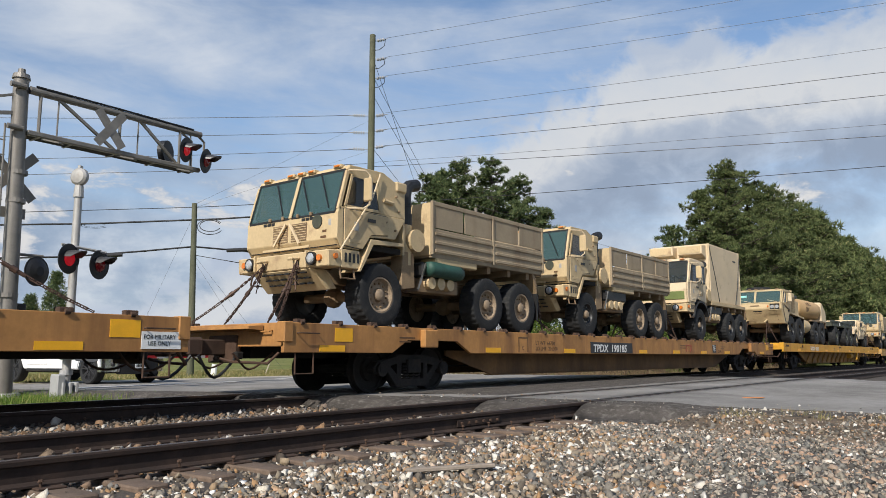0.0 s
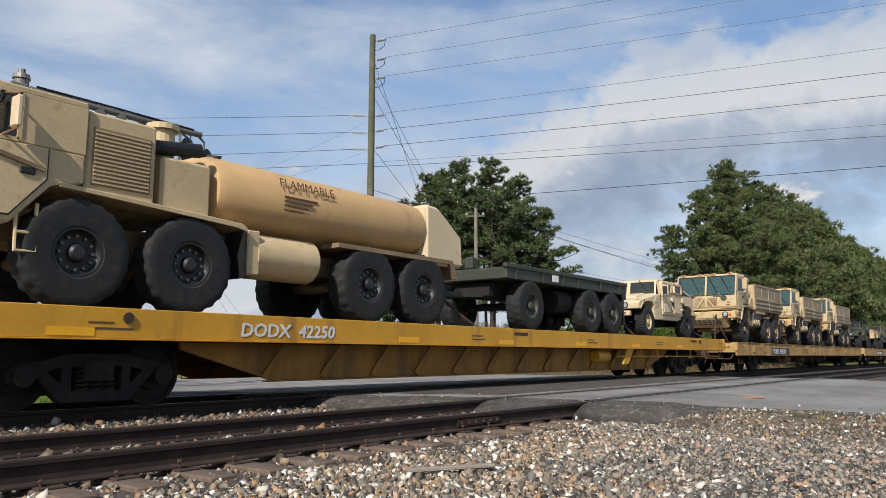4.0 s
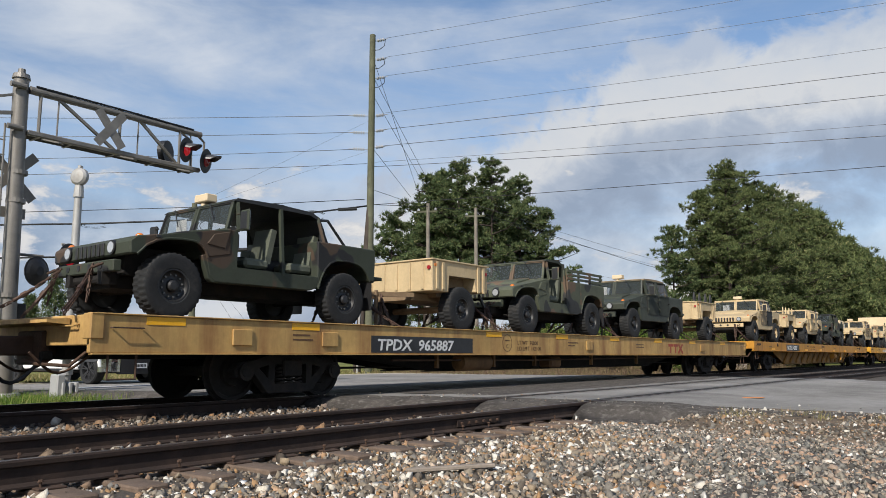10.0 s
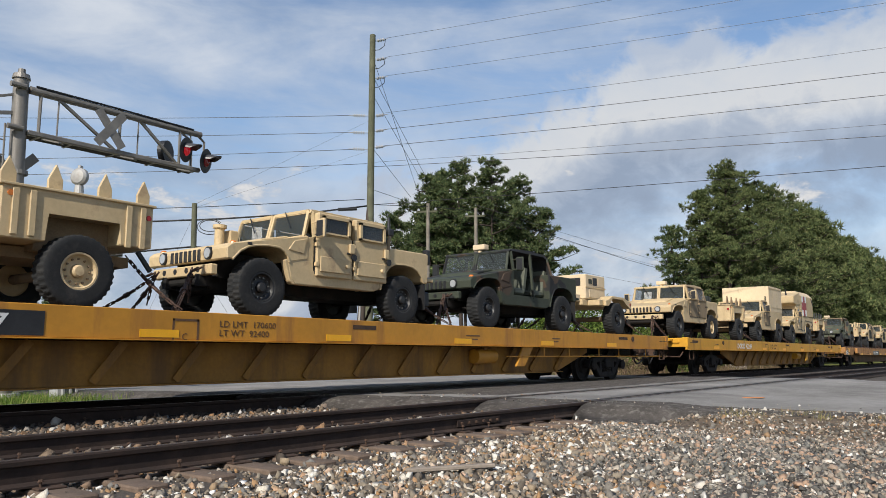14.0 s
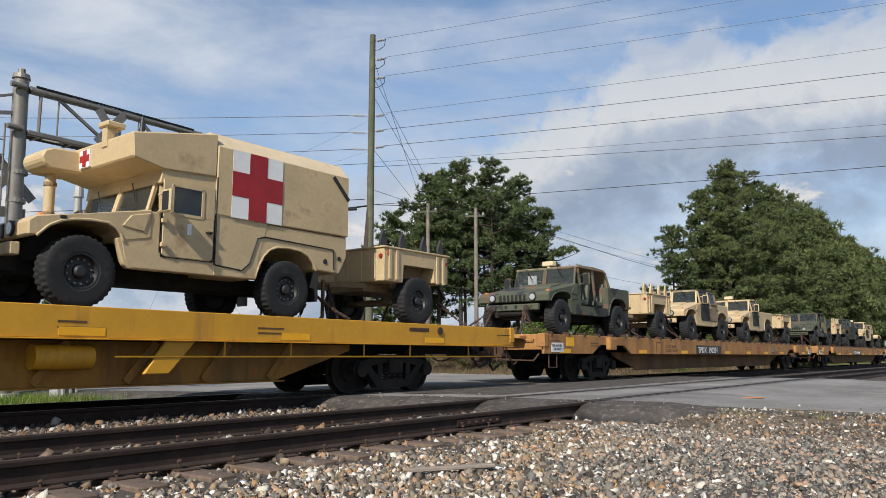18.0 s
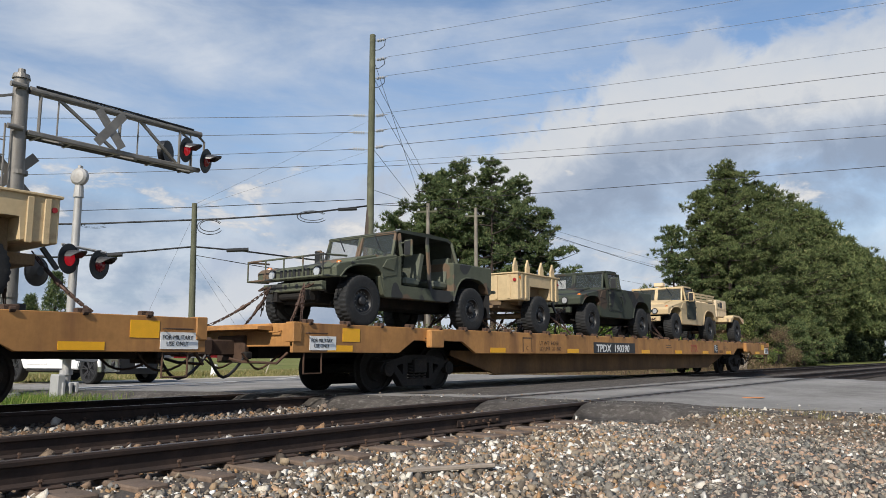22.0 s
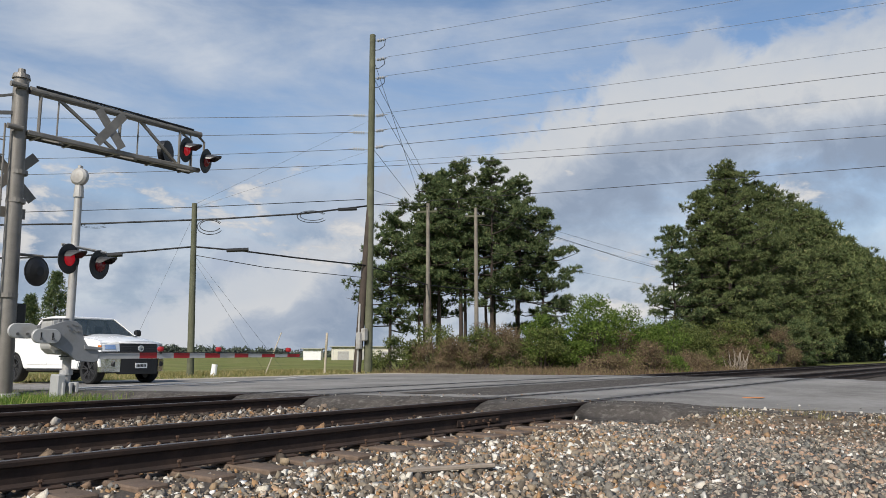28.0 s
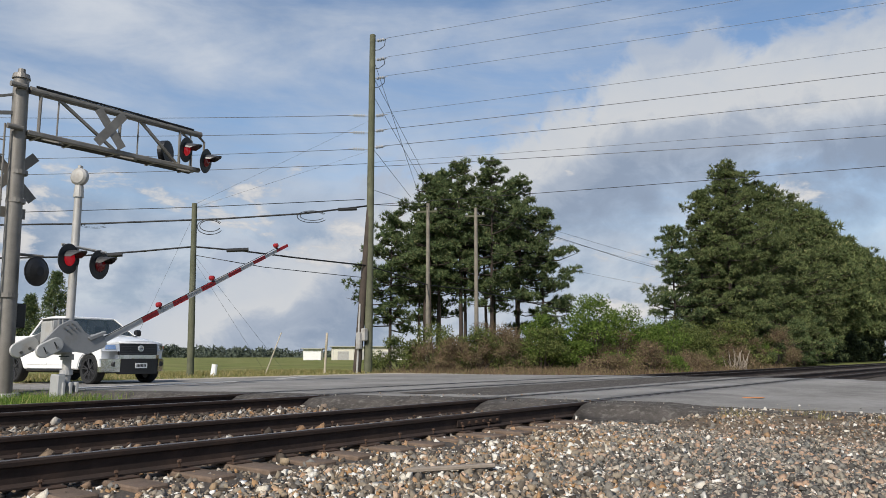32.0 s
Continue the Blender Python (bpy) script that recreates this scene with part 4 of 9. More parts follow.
def jeep(u, car_kind, paint, label, doors="soft4", front_door=None, rear_door=None, roof=None, back="bed", kit=None, rear_kit=None, beacon=False,
         guard=False, box_mat=None, category="army jeep"):
    """A wide four-wheel-drive utility vehicle. Front axle at x = 0, front towards -x, tyres on z = 0."""
    v = thing("utility_vehicle", label, category, group="vehicles on the train")
    kit = kit or W_JEEP
    rear_kit = rear_kit or kit
    roof = roof or paint
    front_door, rear_door = front_door or paint, rear_door or front_door or paint
    rnd = random.Random(int(u * 7))
    for x, k in ((0, kit), (3.3, rear_kit)):
        for y in (-0.92, 0.92):
            wheel(v, k, x, y, 0.455, rnd.uniform(0, 6))
    # running gear
    bm = box(B(), -0.55, 3.95, -0.42, 0.42, 0.42, 0.62)
    for x in (0, 3.3):
        rod(bm, (x, -0.8, 0.47), (x, 0.8, 0.47), 0.07, n=8)
        for y in (-0.5, 0.5):
            rod(bm, (x - 0.25, y, 0.42), (x + 0.1, y * 1.4, 0.52), 0.04, n=6)
            rod(bm, (x, y * 1.1, 0.5), (x, y, 0.95), 0.06, n=8)
    box(bm, -0.45, 0.9, -0.55, 0.55, 0.6, 1.0)
    part("chassis", bm, UNDER, v)
    # bonnet with wings over the wheels
    hood = [(-0.66, 0.84), (-0.67, 1.02), (-0.58, 1.09), (0.25, 1.235), (0.93, 1.385), (0.93, 0.98)] + FRONT_ARCH
    part("bonnet", prism(B(), hood, -1.05, 1.05, 0.02), paint, v)
    bm = prism(B(), [(0.25, 1.22), (0.93, 1.37), (0.93, 1.43), (0.35, 1.31)], -0.55, 0.55, 0.02)
    part("bonnet_bulge", bm, paint, v)
    for s in (-1, 1):
        part("wheel_arch", tube(B(), [(x, s * 1.048, z) for x, z in FRONT_ARCH], 0.018, 6), paint, v)
        part("cowl_side", prism(B(), [(0.44, 0.93), (0.56, 0.60), (0.62, 0.55), (1.06, 0.55), (1.06, 1.36), (0.93, 1.36), (0.66, 1.0)], s * 1.04, s * 0.94, 0.012), paint, v)
        part("air_louvre", prism(B(), [(0.50, 1.10), (0.82, 1.06), (0.90, 1.33), (0.62, 1.26)], s * 1.065, s * 1.04, 0.01), paint, v)
        part("indicator", ball(B(), (-0.47, s * 0.93, 1.085), 0.062, 10, 6), AMBER, v, "amber indicator lamp")
        lamp = part("headlamp", rod(B(), (-0.69, s * 0.60, 0.955), (-0.60, s * 0.60, 0.955), 0.10, n=18), BLACK, v)
        part("lens", rod(B(), (-0.70, s * 0.60, 0.955), (-0.688, s * 0.60, 0.955), 0.076, n=18), LAMP_GLASS, lamp, "clear headlamp lens")
        bm = tube(B(), [(1.0, s * 1.05, 1.36), (1.02, s * 1.24, 1.40), (1.02, s * 1.24, 1.62), (1.0, s * 1.05, 1.60)], 0.014, 6)
        mir = part("mirror", bm, paint, v)
        part("mirror_head", box(B(), 1.00, 1.05, s * 1.13, s * 1.33, 1.34, 1.66, 0.02), paint, mir)
        part("mirror_face", box(B(), 1.05, 1.054, s * 1.15, s * 1.31, 1.36, 1.64), LAMP_GLASS, mir)
        part("mirror_back", box(B(), 0.992, 1.0, s * 1.155, s * 1.305, 1.37, 1.63, 0.003), BLACK, mir, "black mirror back")
        part("sill", prism(B(), [(0.50, 0.93), (0.57, 0.66), (0.66, 0.56), (2.52, 0.56), (2.66, 0.62), (2.68, 0.80), (0.66, 0.80)], s * 1.046, s * 0.86, 0.012), paint, v)
    for i in range(7):
        y = -0.36 + 0.12 * i
        part("grille_slot", box(B(), -0.685, -0.655, y - 0.032, y + 0.032, 0.855, 1.03, 0.008), BLACK, v)
    bm = box(B(), -0.74, -0.62, -0.78, 0.78, 0.62, 0.78, 0.015)
    bump = part("bumper", bm, paint, v)
    for i in range(4):
        part("bumper_hole", rod(B(), (-0.746, -0.45 + 0.3 * i, 0.71), (-0.73, -0.45 + 0.3 * i, 0.71), 0.045, n=10), BLACK, bump)
    for y in (-0.62, 0.62):
        part("shackle", tube(B(), [(-0.82, y - 0.05, 0.72), (-0.93, y - 0.03, 0.66), (-0.93, y + 0.03, 0.66), (-0.82, y + 0.05, 0.72)], 0.018, 6), RUSTY, bump)
    # winch and tow gear below the bumper
    bm = rod(B(), (-0.62, -0.40, 0.56), (-0.62, 0.40, 0.56), 0.075, n=10)
    box(bm, -0.74, -0.52, -0.50, -0.38, 0.46, 0.64)
    box(bm, -0.74, -0.52, 0.38, 0.50, 0.46, 0.64)
    part("winch", bm, UNDER, v, "dark winch below the bumper")
    part("hood_latch", box(B(), -0.30, -0.22, -1.066, -1.045, 1.09, 1.13, 0.006), BLACK, v)
    part("rear_step", box(B(), 4.06, 4.30, -1.0, -0.55, 0.86, 0.92, 0.01), paint, v)
    if guard:
        bm = B()
        for z in (0.84, 1.20):
            tube(bm, [(-0.40, -1.04, z + 0.02), (-0.92, -1.0, z), (-0.92, 1.0, z), (-0.40, 1.04, z + 0.02)], 0.018, 6)
        for y in (-1.0, -0.5, 0.0, 0.5, 1.0):
            rod(bm, (-0.92, y, 0.84), (-0.92, y, 1.20), 0.014, n=6)
        part("brush_guard", bm, paint, v, "tubular brush guard")
    # windscreen
    wz0, wz1 = 1.375, 1.835
    for y0, y1 in ((-0.92, -0.03), (0.03, 0.92)):
        frame_pane("windscreen", v, (0.93, y0, wz0), (0.93, y1, wz0), (1.06, y1 * 0.97, wz1), (1.06, y0 * 0.97, wz1), PANE_CLEAR, paint, 0.05, 0.05)
        part("wiper", beam(B(), (0.99, (y0 + y1) / 2 + 0.1, wz1 + 0.02), (0.92, (y0 + y1) / 2 - 0.12, wz0 + 0.18), 0.012, 0.02), BLACK, v)
    if rnd.random() < 0.6:
        part("paper_sheet", box(B(), 1.02, 1.025, 0.28, 0.56, 1.42, 1.68), WHITE, v, "white paper sheet behind the windscreen")
    # cab floor, seats, dash
    part("cab_floor", box(B(), 0.95, 2.80, -0.98, 0.98, 0.66, 0.78), UNDER, v)
    part("dashboard", box(B(), 0.95, 1.2, -0.9, 0.9, 1.1, 1.36, 0.03), BLACK, v)
    two = doors in ("soft2", "open2")
    for x in ((1.55,) if two else (1.55, 2.45)):
        for s in (-1, 1):
            bm = box(B(), x - 0.25, x + 0.22, s * 0.45, s * 0.9, 0.85, 1.0, 0.04)
            beam(bm, (x + 0.20, s * 0.67, 0.95), (x + 0.32, s * 0.67, 1.5), 0.42, 0.1)
            part("seat", bm, SEAT, v, "grey-green padded seat")
    part("tunnel", box(B(), 1.0, 2.8, -0.38, 0.38, 0.78, 1.08, 0.03), BLACK, v)
    part("steering_wheel", lathe(B(), [(0.19, 0.0), (0.2, 0.015), (0.19, 0.03), (0.175, 0.015)], 16, "X"), BLACK, v, at=pose(1.22, -0.55, 1.34, 0, 20, 0))
    x_back = 1.98 if two else 2.86
    # rear body
    rear = [(2.66, 1.40), (2.66, 0.60)] + REAR_ARCH + [(4.05, 0.80), (4.07, 1.38), (4.04, 1.40)]
    if back == "ambulance":
        rear = [(1.95, 1.0), (1.95, 0.60), (2.64, 0.60)] + REAR_ARCH + [(4.45, 0.80), (4.62, 1.1), (4.62, 1.45), (2.9, 1.45), (2.6, 1.0)]
    part("rear_body", prism(B(), rear, -1.05, 1.05, 0.02), paint, v)
    if two:
        part("bed_side", prism(B(), [(1.98, 0.60), (2.67, 0.60), (2.67, 1.40), (1.98, 1.40)], -1.05, 1.05, 0.015), paint, v)
    for s in (-1, 1):
        part("wheel_arch", tube(B(), [(x, s * 1.048, z) for x, z in REAR_ARCH], 0.018, 6), paint, v)
        part("tail_lamp", box(B(), 4.055, 4.09, s * 0.80, s * 0.95, 1.05, 1.22, 0.01), RED, v, "red tail lamp")
        part("mud_flap", box(B(), 3.94, 3.96, s * 0.78, s * 1.06, 0.30, 0.80), BLACK, v, "black mud flap")
        # door posts
        part("door_post", beam(B(), (1.07, s * 1.02, 1.36), (1.10, s * 0.93, 1.82), 0.05), paint, v)
        if doors != "ambulance":
            part("door_post", beam(B(), (1.93, s * 1.03, 0.75), (1.93, s * 0.94, 1.84), 0.055), paint, v)
            if not two:
                part("door_post", beam(B(), (2.83, s * 1.02, 1.36), (2.74, s * 0.93, 1.82), 0.05), paint, v)
    part("rear_bumper", box(B(), 4.07, 4.22, -0.6, 0.6, 0.62, 0.76, 0.015), UNDER, v)
    # doors
    spans = [(1.08, 1.90, front_door)] + ([] if two or doors == "ambulance" else [(1.96, 2.80, rear_door)])
    for x0, x1, mat in spans:
        if doors in ("open4", "open2"):
            break
        for s in (-1, 1):
            if doors == "armor4":
                d = part("door", box(B(), x0, x1, s * 1.10, s * 1.02, 0.72, 1.42, 0.015), mat, v)
                bm = box(B(), x0 + 0.03, x1 - 0.02, s * 1.09, s * 0.97, 1.40, 1.80, 0.02)
                part("door_top", bm, mat, d)
                part("pane", box(B(), x0 + 0.16, x1 - 0.14, s * 1.112, s * 1.09, 1.47, 1.71), PANE_DARK, d)
                fr = B()
                for za, zb in ((1.44, 1.47), (1.71, 1.75)):
                    box(fr, x0 + 0.10, x1 - 0.08, s * 1.14, s * 1.09, za, zb)
                for xa, xb in ((x0 + 0.10, x0 + 0.15), (x1 - 0.13, x1 - 0.08)):
                    box(fr, xa, xb, s * 1.14, s * 1.09, 1.44, 1.75)
                part("window_frame", fr, mat, d)
                part("door_plate", box(B(), x0 + 0.06, x1 - 0.06, s * 1.125, s * 1.10, 0.80, 1.06, 0.01), mat, d)
            else:
                hi_y = 0.94 if doors != "ambulance" else 1.03
                bm = prism(B(), [(x0, 0.80), (x0 + 0.05, 0.76), (x1 - 0.05, 0.76), (x1, 0.80), (x1, 1.37), (x0, 1.37)], s * 1.065, s * 1.035, 0.01)
                d = part("door", bm, mat, v)
                if doors == "ambulance":
                    bm = box(B(), x0, x0 + 0.13, s * 1.063, s * 1.03, 1.37, 1.84)
                    box(bm, x1 - 0.20, x1, s * 1.063, s * 1.03, 1.37, 1.84)
                    box(bm, x0 + 0.13, x1 - 0.20, s * 1.063, s * 1.03, 1.78, 1.84)
                    part("door_top", bm, mat, d)
                    frame_pane("window", d, (x0 + 0.13, s * 1.055, 1.37), (x1 - 0.20, s * 1.055, 1.37), (x1 - 0.20, s * 1.055, 1.78), (x0 + 0.13, s * 1.055, 1.78), PANE_DARK, mat, 0.035, 0.04)
                    part("paper_sheet", box(B(), x0 + 0.38, x0 + 0.45, s * 1.067, s * 1.064, 1.10, 1.26), WHITE, d, "white paper tag")
                else:
                    frame_pane("window", d, (x0 + 0.03, s * 1.05, 1.38), (x1 - 0.03, s * 1.05, 1.38), (x1 - 0.05, s * (hi_y + 0.01), 1.82), (x0 + 0.05, s * (hi_y + 0.01), 1.82),
                           PLASTIC, mat, 0.07, 0.03)
            if doors == "armor4":
                part("lock_knob", rod(B(), (x1 - 0.16, s * 1.10, 0.93), (x1 - 0.16, s * 1.17, 0.93), 0.045, 0.03, 10), mat, d)
                part("latch_plate", box(B(), x1 - 0.10, x1 + 0.02, s * 1.15, s * 1.10, 1.16, 1.34, 0.015), mat, d)
                part("striker", rod(B(), (x1 + 0.0, s * 1.13, 1.10), (x1 + 0.0, s * 1.16, 1.10), 0.06, n=10), BLACK, d)
            part("handle", box(B(), x1 - 0.14, x1 - 0.05, s * 1.13, s * 1.06, 1.15, 1.185, 0.01), BLACK, d)
            seam = B()
            zt = 1.42 if doors == "armor4" else 1.37
            for (xa, za), (xb, zb) in (((x0, 0.76), (x1, 0.76)), ((x0, 0.76), (x0, zt)), ((x1, 0.76), (x1, zt))):
                beam(seam, (xa, s * 1.045, za), (xb, s * 1.045, zb), 0.02, 0.025)
            part("door_seal", seam, BLACK, d, "dark rubber door seal")
            for hz in (0.92, 1.25):
                part("hinge", box(B(), x0 - 0.03, x0 + 0.03, s * 1.115, s * 1.06, hz - 0.03, hz + 0.03), mat, d)
    if doors == "armor4":
        pipe = part("air_intake", rod(B(), (0.52, 0.82, 1.26), (0.52, 0.82, 1.66), 0.085, n=14), paint, v, "tan upright air intake with a cap", smooth="auto")
        part("cap", rod(B(), (0.52, 0.82, 1.64), (0.52, 0.82, 1.70), 0.12, n=14), paint, pipe)
        part("air_intake_box", box(B(), 0.66, 0.84, 0.70, 0.92, 1.30, 1.62, 0.02), paint, v)
        mount = part("antenna_mount", box(B(), 2.86, 3.02, -1.08, -0.94, 1.62, 1.76, 0.02), BLACK, v, "black antenna mount")
        part("antenna_spring", rod(B(), (2.94, -1.01, 1.76), (2.94, -1.01, 1.98), 0.035, 0.02, 10), BLACK, mount)
        part("antenna_mount", box(B(), 4.08, 4.2, -1.0, -0.88, 1.20, 1.50, 0.02), BLACK, v, "black antenna mount")
        part("strap", beam(B(), (2.84, -1.07, 1.20), (2.90, -1.07, 1.62), 0.02, 0.07), TAN_CLOTH, v, "tan lashing strap")
        part("fuel_can", box(B(), 3.98, 4.20, -0.98, -0.72, 0.36, 0.66, 0.03), BLACK, v, "black can hung at the rear")
    # roof
    if doors not in ("ambulance",):
        xr = x_back
        top = [(1.02, 1.83), (1.09, 1.885), (1.5, 1.90), (1.95, 1.915), (xr - 0.25, 1.89), (xr - 0.08, 1.82), (xr + 0.02, 1.62), (xr + 0.12, 1.38), (xr + 0.06, 1.38), (xr - 0.04, 1.62), (xr - 0.14, 1.79), (xr - 0.3, 1.84), (1.1, 1.84)]
        if doors == "armor4":
            top = [(1.03, 1.79), (1.08, 1.86), (xr - 0.02, 1.86), (xr + 0.02, 1.38), (xr - 0.04, 1.38), (xr - 0.07, 1.80), (1.1, 1.80)]
        part("roof", prism(B(), top, -0.95, 0.95, 0.008), roof, v)
        for s in (-1, 1):
            bm = B()
            quarter = [(xr - 0.10, 1.80), (xr + 0.12, 1.38), (xr - 0.04, 1.38)] if not two else [(xr - 0.08, 1.82), (xr + 0.08, 1.38), (xr - 0.05, 1.38), (xr - 0.08, 1.38)]
            part("quarter_panel", prism(B(), quarter, s * 0.965, s * 0.93), roof, v)
    if beacon:
        bm = box(B(), 1.02, 1.22, -0.24, 0.10, 1.92, 2.05, 0.015)
        rod(bm, (1.1, -0.07, 1.84), (1.1, -0.07, 1.93), 0.05, n=8)
        part("roof_unit", bm, TAN_LIGHT, v, "pale tan electronics box above the windscreen")
    if back == "slats":
        for s in (-1, 1):
            for z in (1.48, 1.58, 1.68):
                part("rack_slat", box(B(), 2.02, 4.02, s * 1.03, s * 1.00, z - 0.032, z + 0.032, 0.004), paint, v)
            for x in (2.06, 2.7, 3.35, 3.98):
                part("rack_post", box(B(), x - 0.03, x + 0.03, s * 1.0, s * 0.96, 1.36, 1.72), paint, v)
    elif back == "slant":
        slope = [(2.86, 1.40), (2.95, 1.66), (3.25, 1.66), (4.03, 1.46), (4.04, 1.40)]
        part("cargo_cover", prism(B(), slope, -1.0, 1.0, 0.02), paint, v)
        for i in range(12):
            part("louvre", box(B(), 3.05 + 0.07 * i, 3.08 + 0.07 * i, -1.012, -0.99, 1.45, 1.60 - 0.013 * i), BLACK, v)
    elif back == "box":
        part("shelter", box(B(), 1.98, 4.18, -1.04, 1.04, 1.405, 2.58, 0.02), box_mat or TAN_LIGHT, v, "boxy pale tan shelter body")
        for x in (2.62, 3.3):
            part("panel_seam", box(B(), x - 0.008, x + 0.008, -1.046, -1.035, 1.44, 2.54), TAN, v)
        for z in (1.62, 2.48):
            part("panel_rib", box(B(), 2.0, 4.16, -1.055, -1.035, z - 0.012, z + 0.012), TAN, v)
        part("beacon", rod(B(), (1.9, -0.9, 1.86), (1.9, -0.9, 2.1), 0.03, n=8), GREEN, v)
    elif back == "cases":
        part("cargo_box", box(B(), 2.95, 3.98, -0.85, 0.85, 1.40, 1.64, 0.03), GREEN, v, "dark green box in the cargo bed")
        for x in (3.2, 3.7):
            part("strap", box(B(), x - 0.02, x + 0.02, -0.86, 0.86, 1.40, 1.65), BLACK, v)
    elif back == "tyre":
        t = piece("spare_wheel", W_JEEP[0], v, pose(3.4, 0.0, 1.55, 84, 0, 0))
        piece("rim", W_JEEP[1], t)
    elif back == "hoop":
        for s in (-1, 1):
            part("roll_bar", tube(B(), [(2.86, s * 0.85, 1.80), (3.05, s * 0.85, 1.82), (3.45, s * 0.9, 1.38)], 0.025, 7), BLACK, v)
    if back == "ambulance":
        body = [(1.92, 1.02), (1.92, 2.50), (2.02, 2.72), (4.6, 2.74), (4.64, 1.0), (4.60, 0.98), (4.62, 1.40), (2.9, 1.40), (2.62, 1.02)]
        bm = B()
        n = [(1.92, 1.46), (1.92, 2.50), (4.64, 2.52), (4.64, 1.46)]
        prism(bm, n, -1.07, 1.07, 0.015)
        part("patient_body", bm, paint, v)
        bm = B()
        a = [(-1.06, 2.50), (-0.82, 2.75), (0.82, 2.75), (1.06, 2.50)]
        lo = [bm.verts.new((1.93, y, z)) for y, z in a]
        hi = [bm.verts.new((4.63, y, z + 0.015)) for y, z in a]
        bm.faces.new(lo), bm.faces.new(hi[::-1])
        for i in range(4):
            j = (i + 1) % 4
            bm.faces.new((lo[j], lo[i], hi[i], hi[j]))
        part("roof", bm, TAN_LIGHT, v)
        visor = [(0.60, 2.06), (0.57, 2.40), (1.92, 2.68), (1.92, 2.02), (1.06, 1.97)]
        part("cab_visor", prism(B(), visor, -1.06, 1.06, 0.02), paint, v)
        part("cab_back", prism(B(), [(1.03, 1.78), (1.06, 2.0), (1.93, 2.03), (1.93, 1.0), (1.90, 1.0), (1.90, 1.8)], -1.03, 1.03, 0.01), paint, v)
        part("lower_body", prism(B(), [(1.93, 0.57), (2.70, 0.57), (2.72, 0.92), (2.9, 1.47), (1.93, 1.47)], -1.055, 1.055, 0.01), paint, v)
        for x0, x1, y, z0, z1, ax in ((2.18, 3.14, -1.075, 1.46, 2.50, "y"), (0.795, 0.81, 0.0, 2.10, 2.34, "x")):
            if ax == "y":
                panel = part("cross_panel", box(B(), x0, x1, y - 0.004, y, z0, z1), WHITE, v, "white panel")
                bm = box(B(), (x0 + x1) / 2 - 0.17, (x0 + x1) / 2 + 0.17, y - 0.008, y - 0.003, z0, z1)
                box(bm, x0, (x0 + x1) / 2 - 0.17, y - 0.008, y - 0.003, (z0 + z1) / 2 - 0.19, (z0 + z1) / 2 + 0.19)
                box(bm, (x0 + x1) / 2 + 0.17, x1, y - 0.008, y - 0.003, (z0 + z1) / 2 - 0.19, (z0 + z1) / 2 + 0.19)
                part("red_cross", bm, RED, panel, "red painted cross")
            else:
                panel = part("cross_panel", box(B(), 0.562, 0.60, 0.06, 0.34, 2.09, 2.35), WHITE, v, "white panel")
                bm = box(B(), 0.557, 0.563, 0.15, 0.25, 2.10, 2.34)
                box(bm, 0.557, 0.563, 0.07, 0.15, 2.17, 2.27)
                box(bm, 0.557, 0.563, 0.25, 0.33, 2.17, 2.27)
                part("red_cross", bm, RED, panel, "red painted cross")
        bm = box(B(), 0.52, 0.80, -0.46, -0.20, 2.58, 2.67, 0.02)
        prism(bm, [(0.56, 2.30), (0.55, 2.60), (0.72, 2.60), (0.60, 2.30)], -0.40, -0.26, 0.008)
        part("roof_vent", bm, paint, v)
        part("antenna_mount", rod(B(), (0.95, -0.62, 2.44), (0.95, -0.62, 2.78), 0.055, 0.02, 10), BLACK, v, "black antenna mount")
        part("intake_pod", prism(B(), [(0.10, 2.10), (0.06, 2.20), (0.10, 2.30), (0.22, 2.36), (0.64, 2.38), (0.64, 2.04), (0.20, 2.04)], 0.42, 1.04, 0.03), paint, v, "rounded tan air pod on the brow")
        pipe = part("snorkel", rod(B(), (0.36, 0.76, 1.22), (0.36, 0.76, 2.06), 0.075, n=12), paint, v, "tan upright intake pipe", smooth="auto")
        for zb in (1.42, 1.86):
            part("clamp", rod(B(), (0.36, 0.76, zb), (0.36, 0.76, zb + 0.05), 0.09, n=12), TAN_DIRTY, pipe)
        path = [(1.95, 0.72), (2.42, 0.68), (2.56, 0.80), (2.70, 1.20), (2.84, 1.24), (4.30, 1.20), (4.32, 0.86)]
        part("panel_seam", tube(B(), [(x, -1.058, z) for x, z in path], 0.012, 5), BLACK, v, "dark seam round the side hatch")
        part("panel_seam", box(B(), 1.925, 1.94, -1.072, -1.04, 0.72, 2.02), BLACK, v)
        part("fuel_cap", rod(B(), (4.12, -1.06, 0.98), (4.12, -1.045, 0.98), 0.045, n=12), BLACK, v)
        part("fuel_cap", rod(B(), (4.44, -1.06, 1.06), (4.44, -1.045, 1.06), 0.04, n=12), BLACK, v)
        part("strap", beam(B(), (4.25, -1.09, 2.46), (4.62, -1.09, 2.1), 0.02, 0.06), BLACK, v)
    TRAIN.append((v, u, DECK_HEIGHT[car_kind]))
    return v


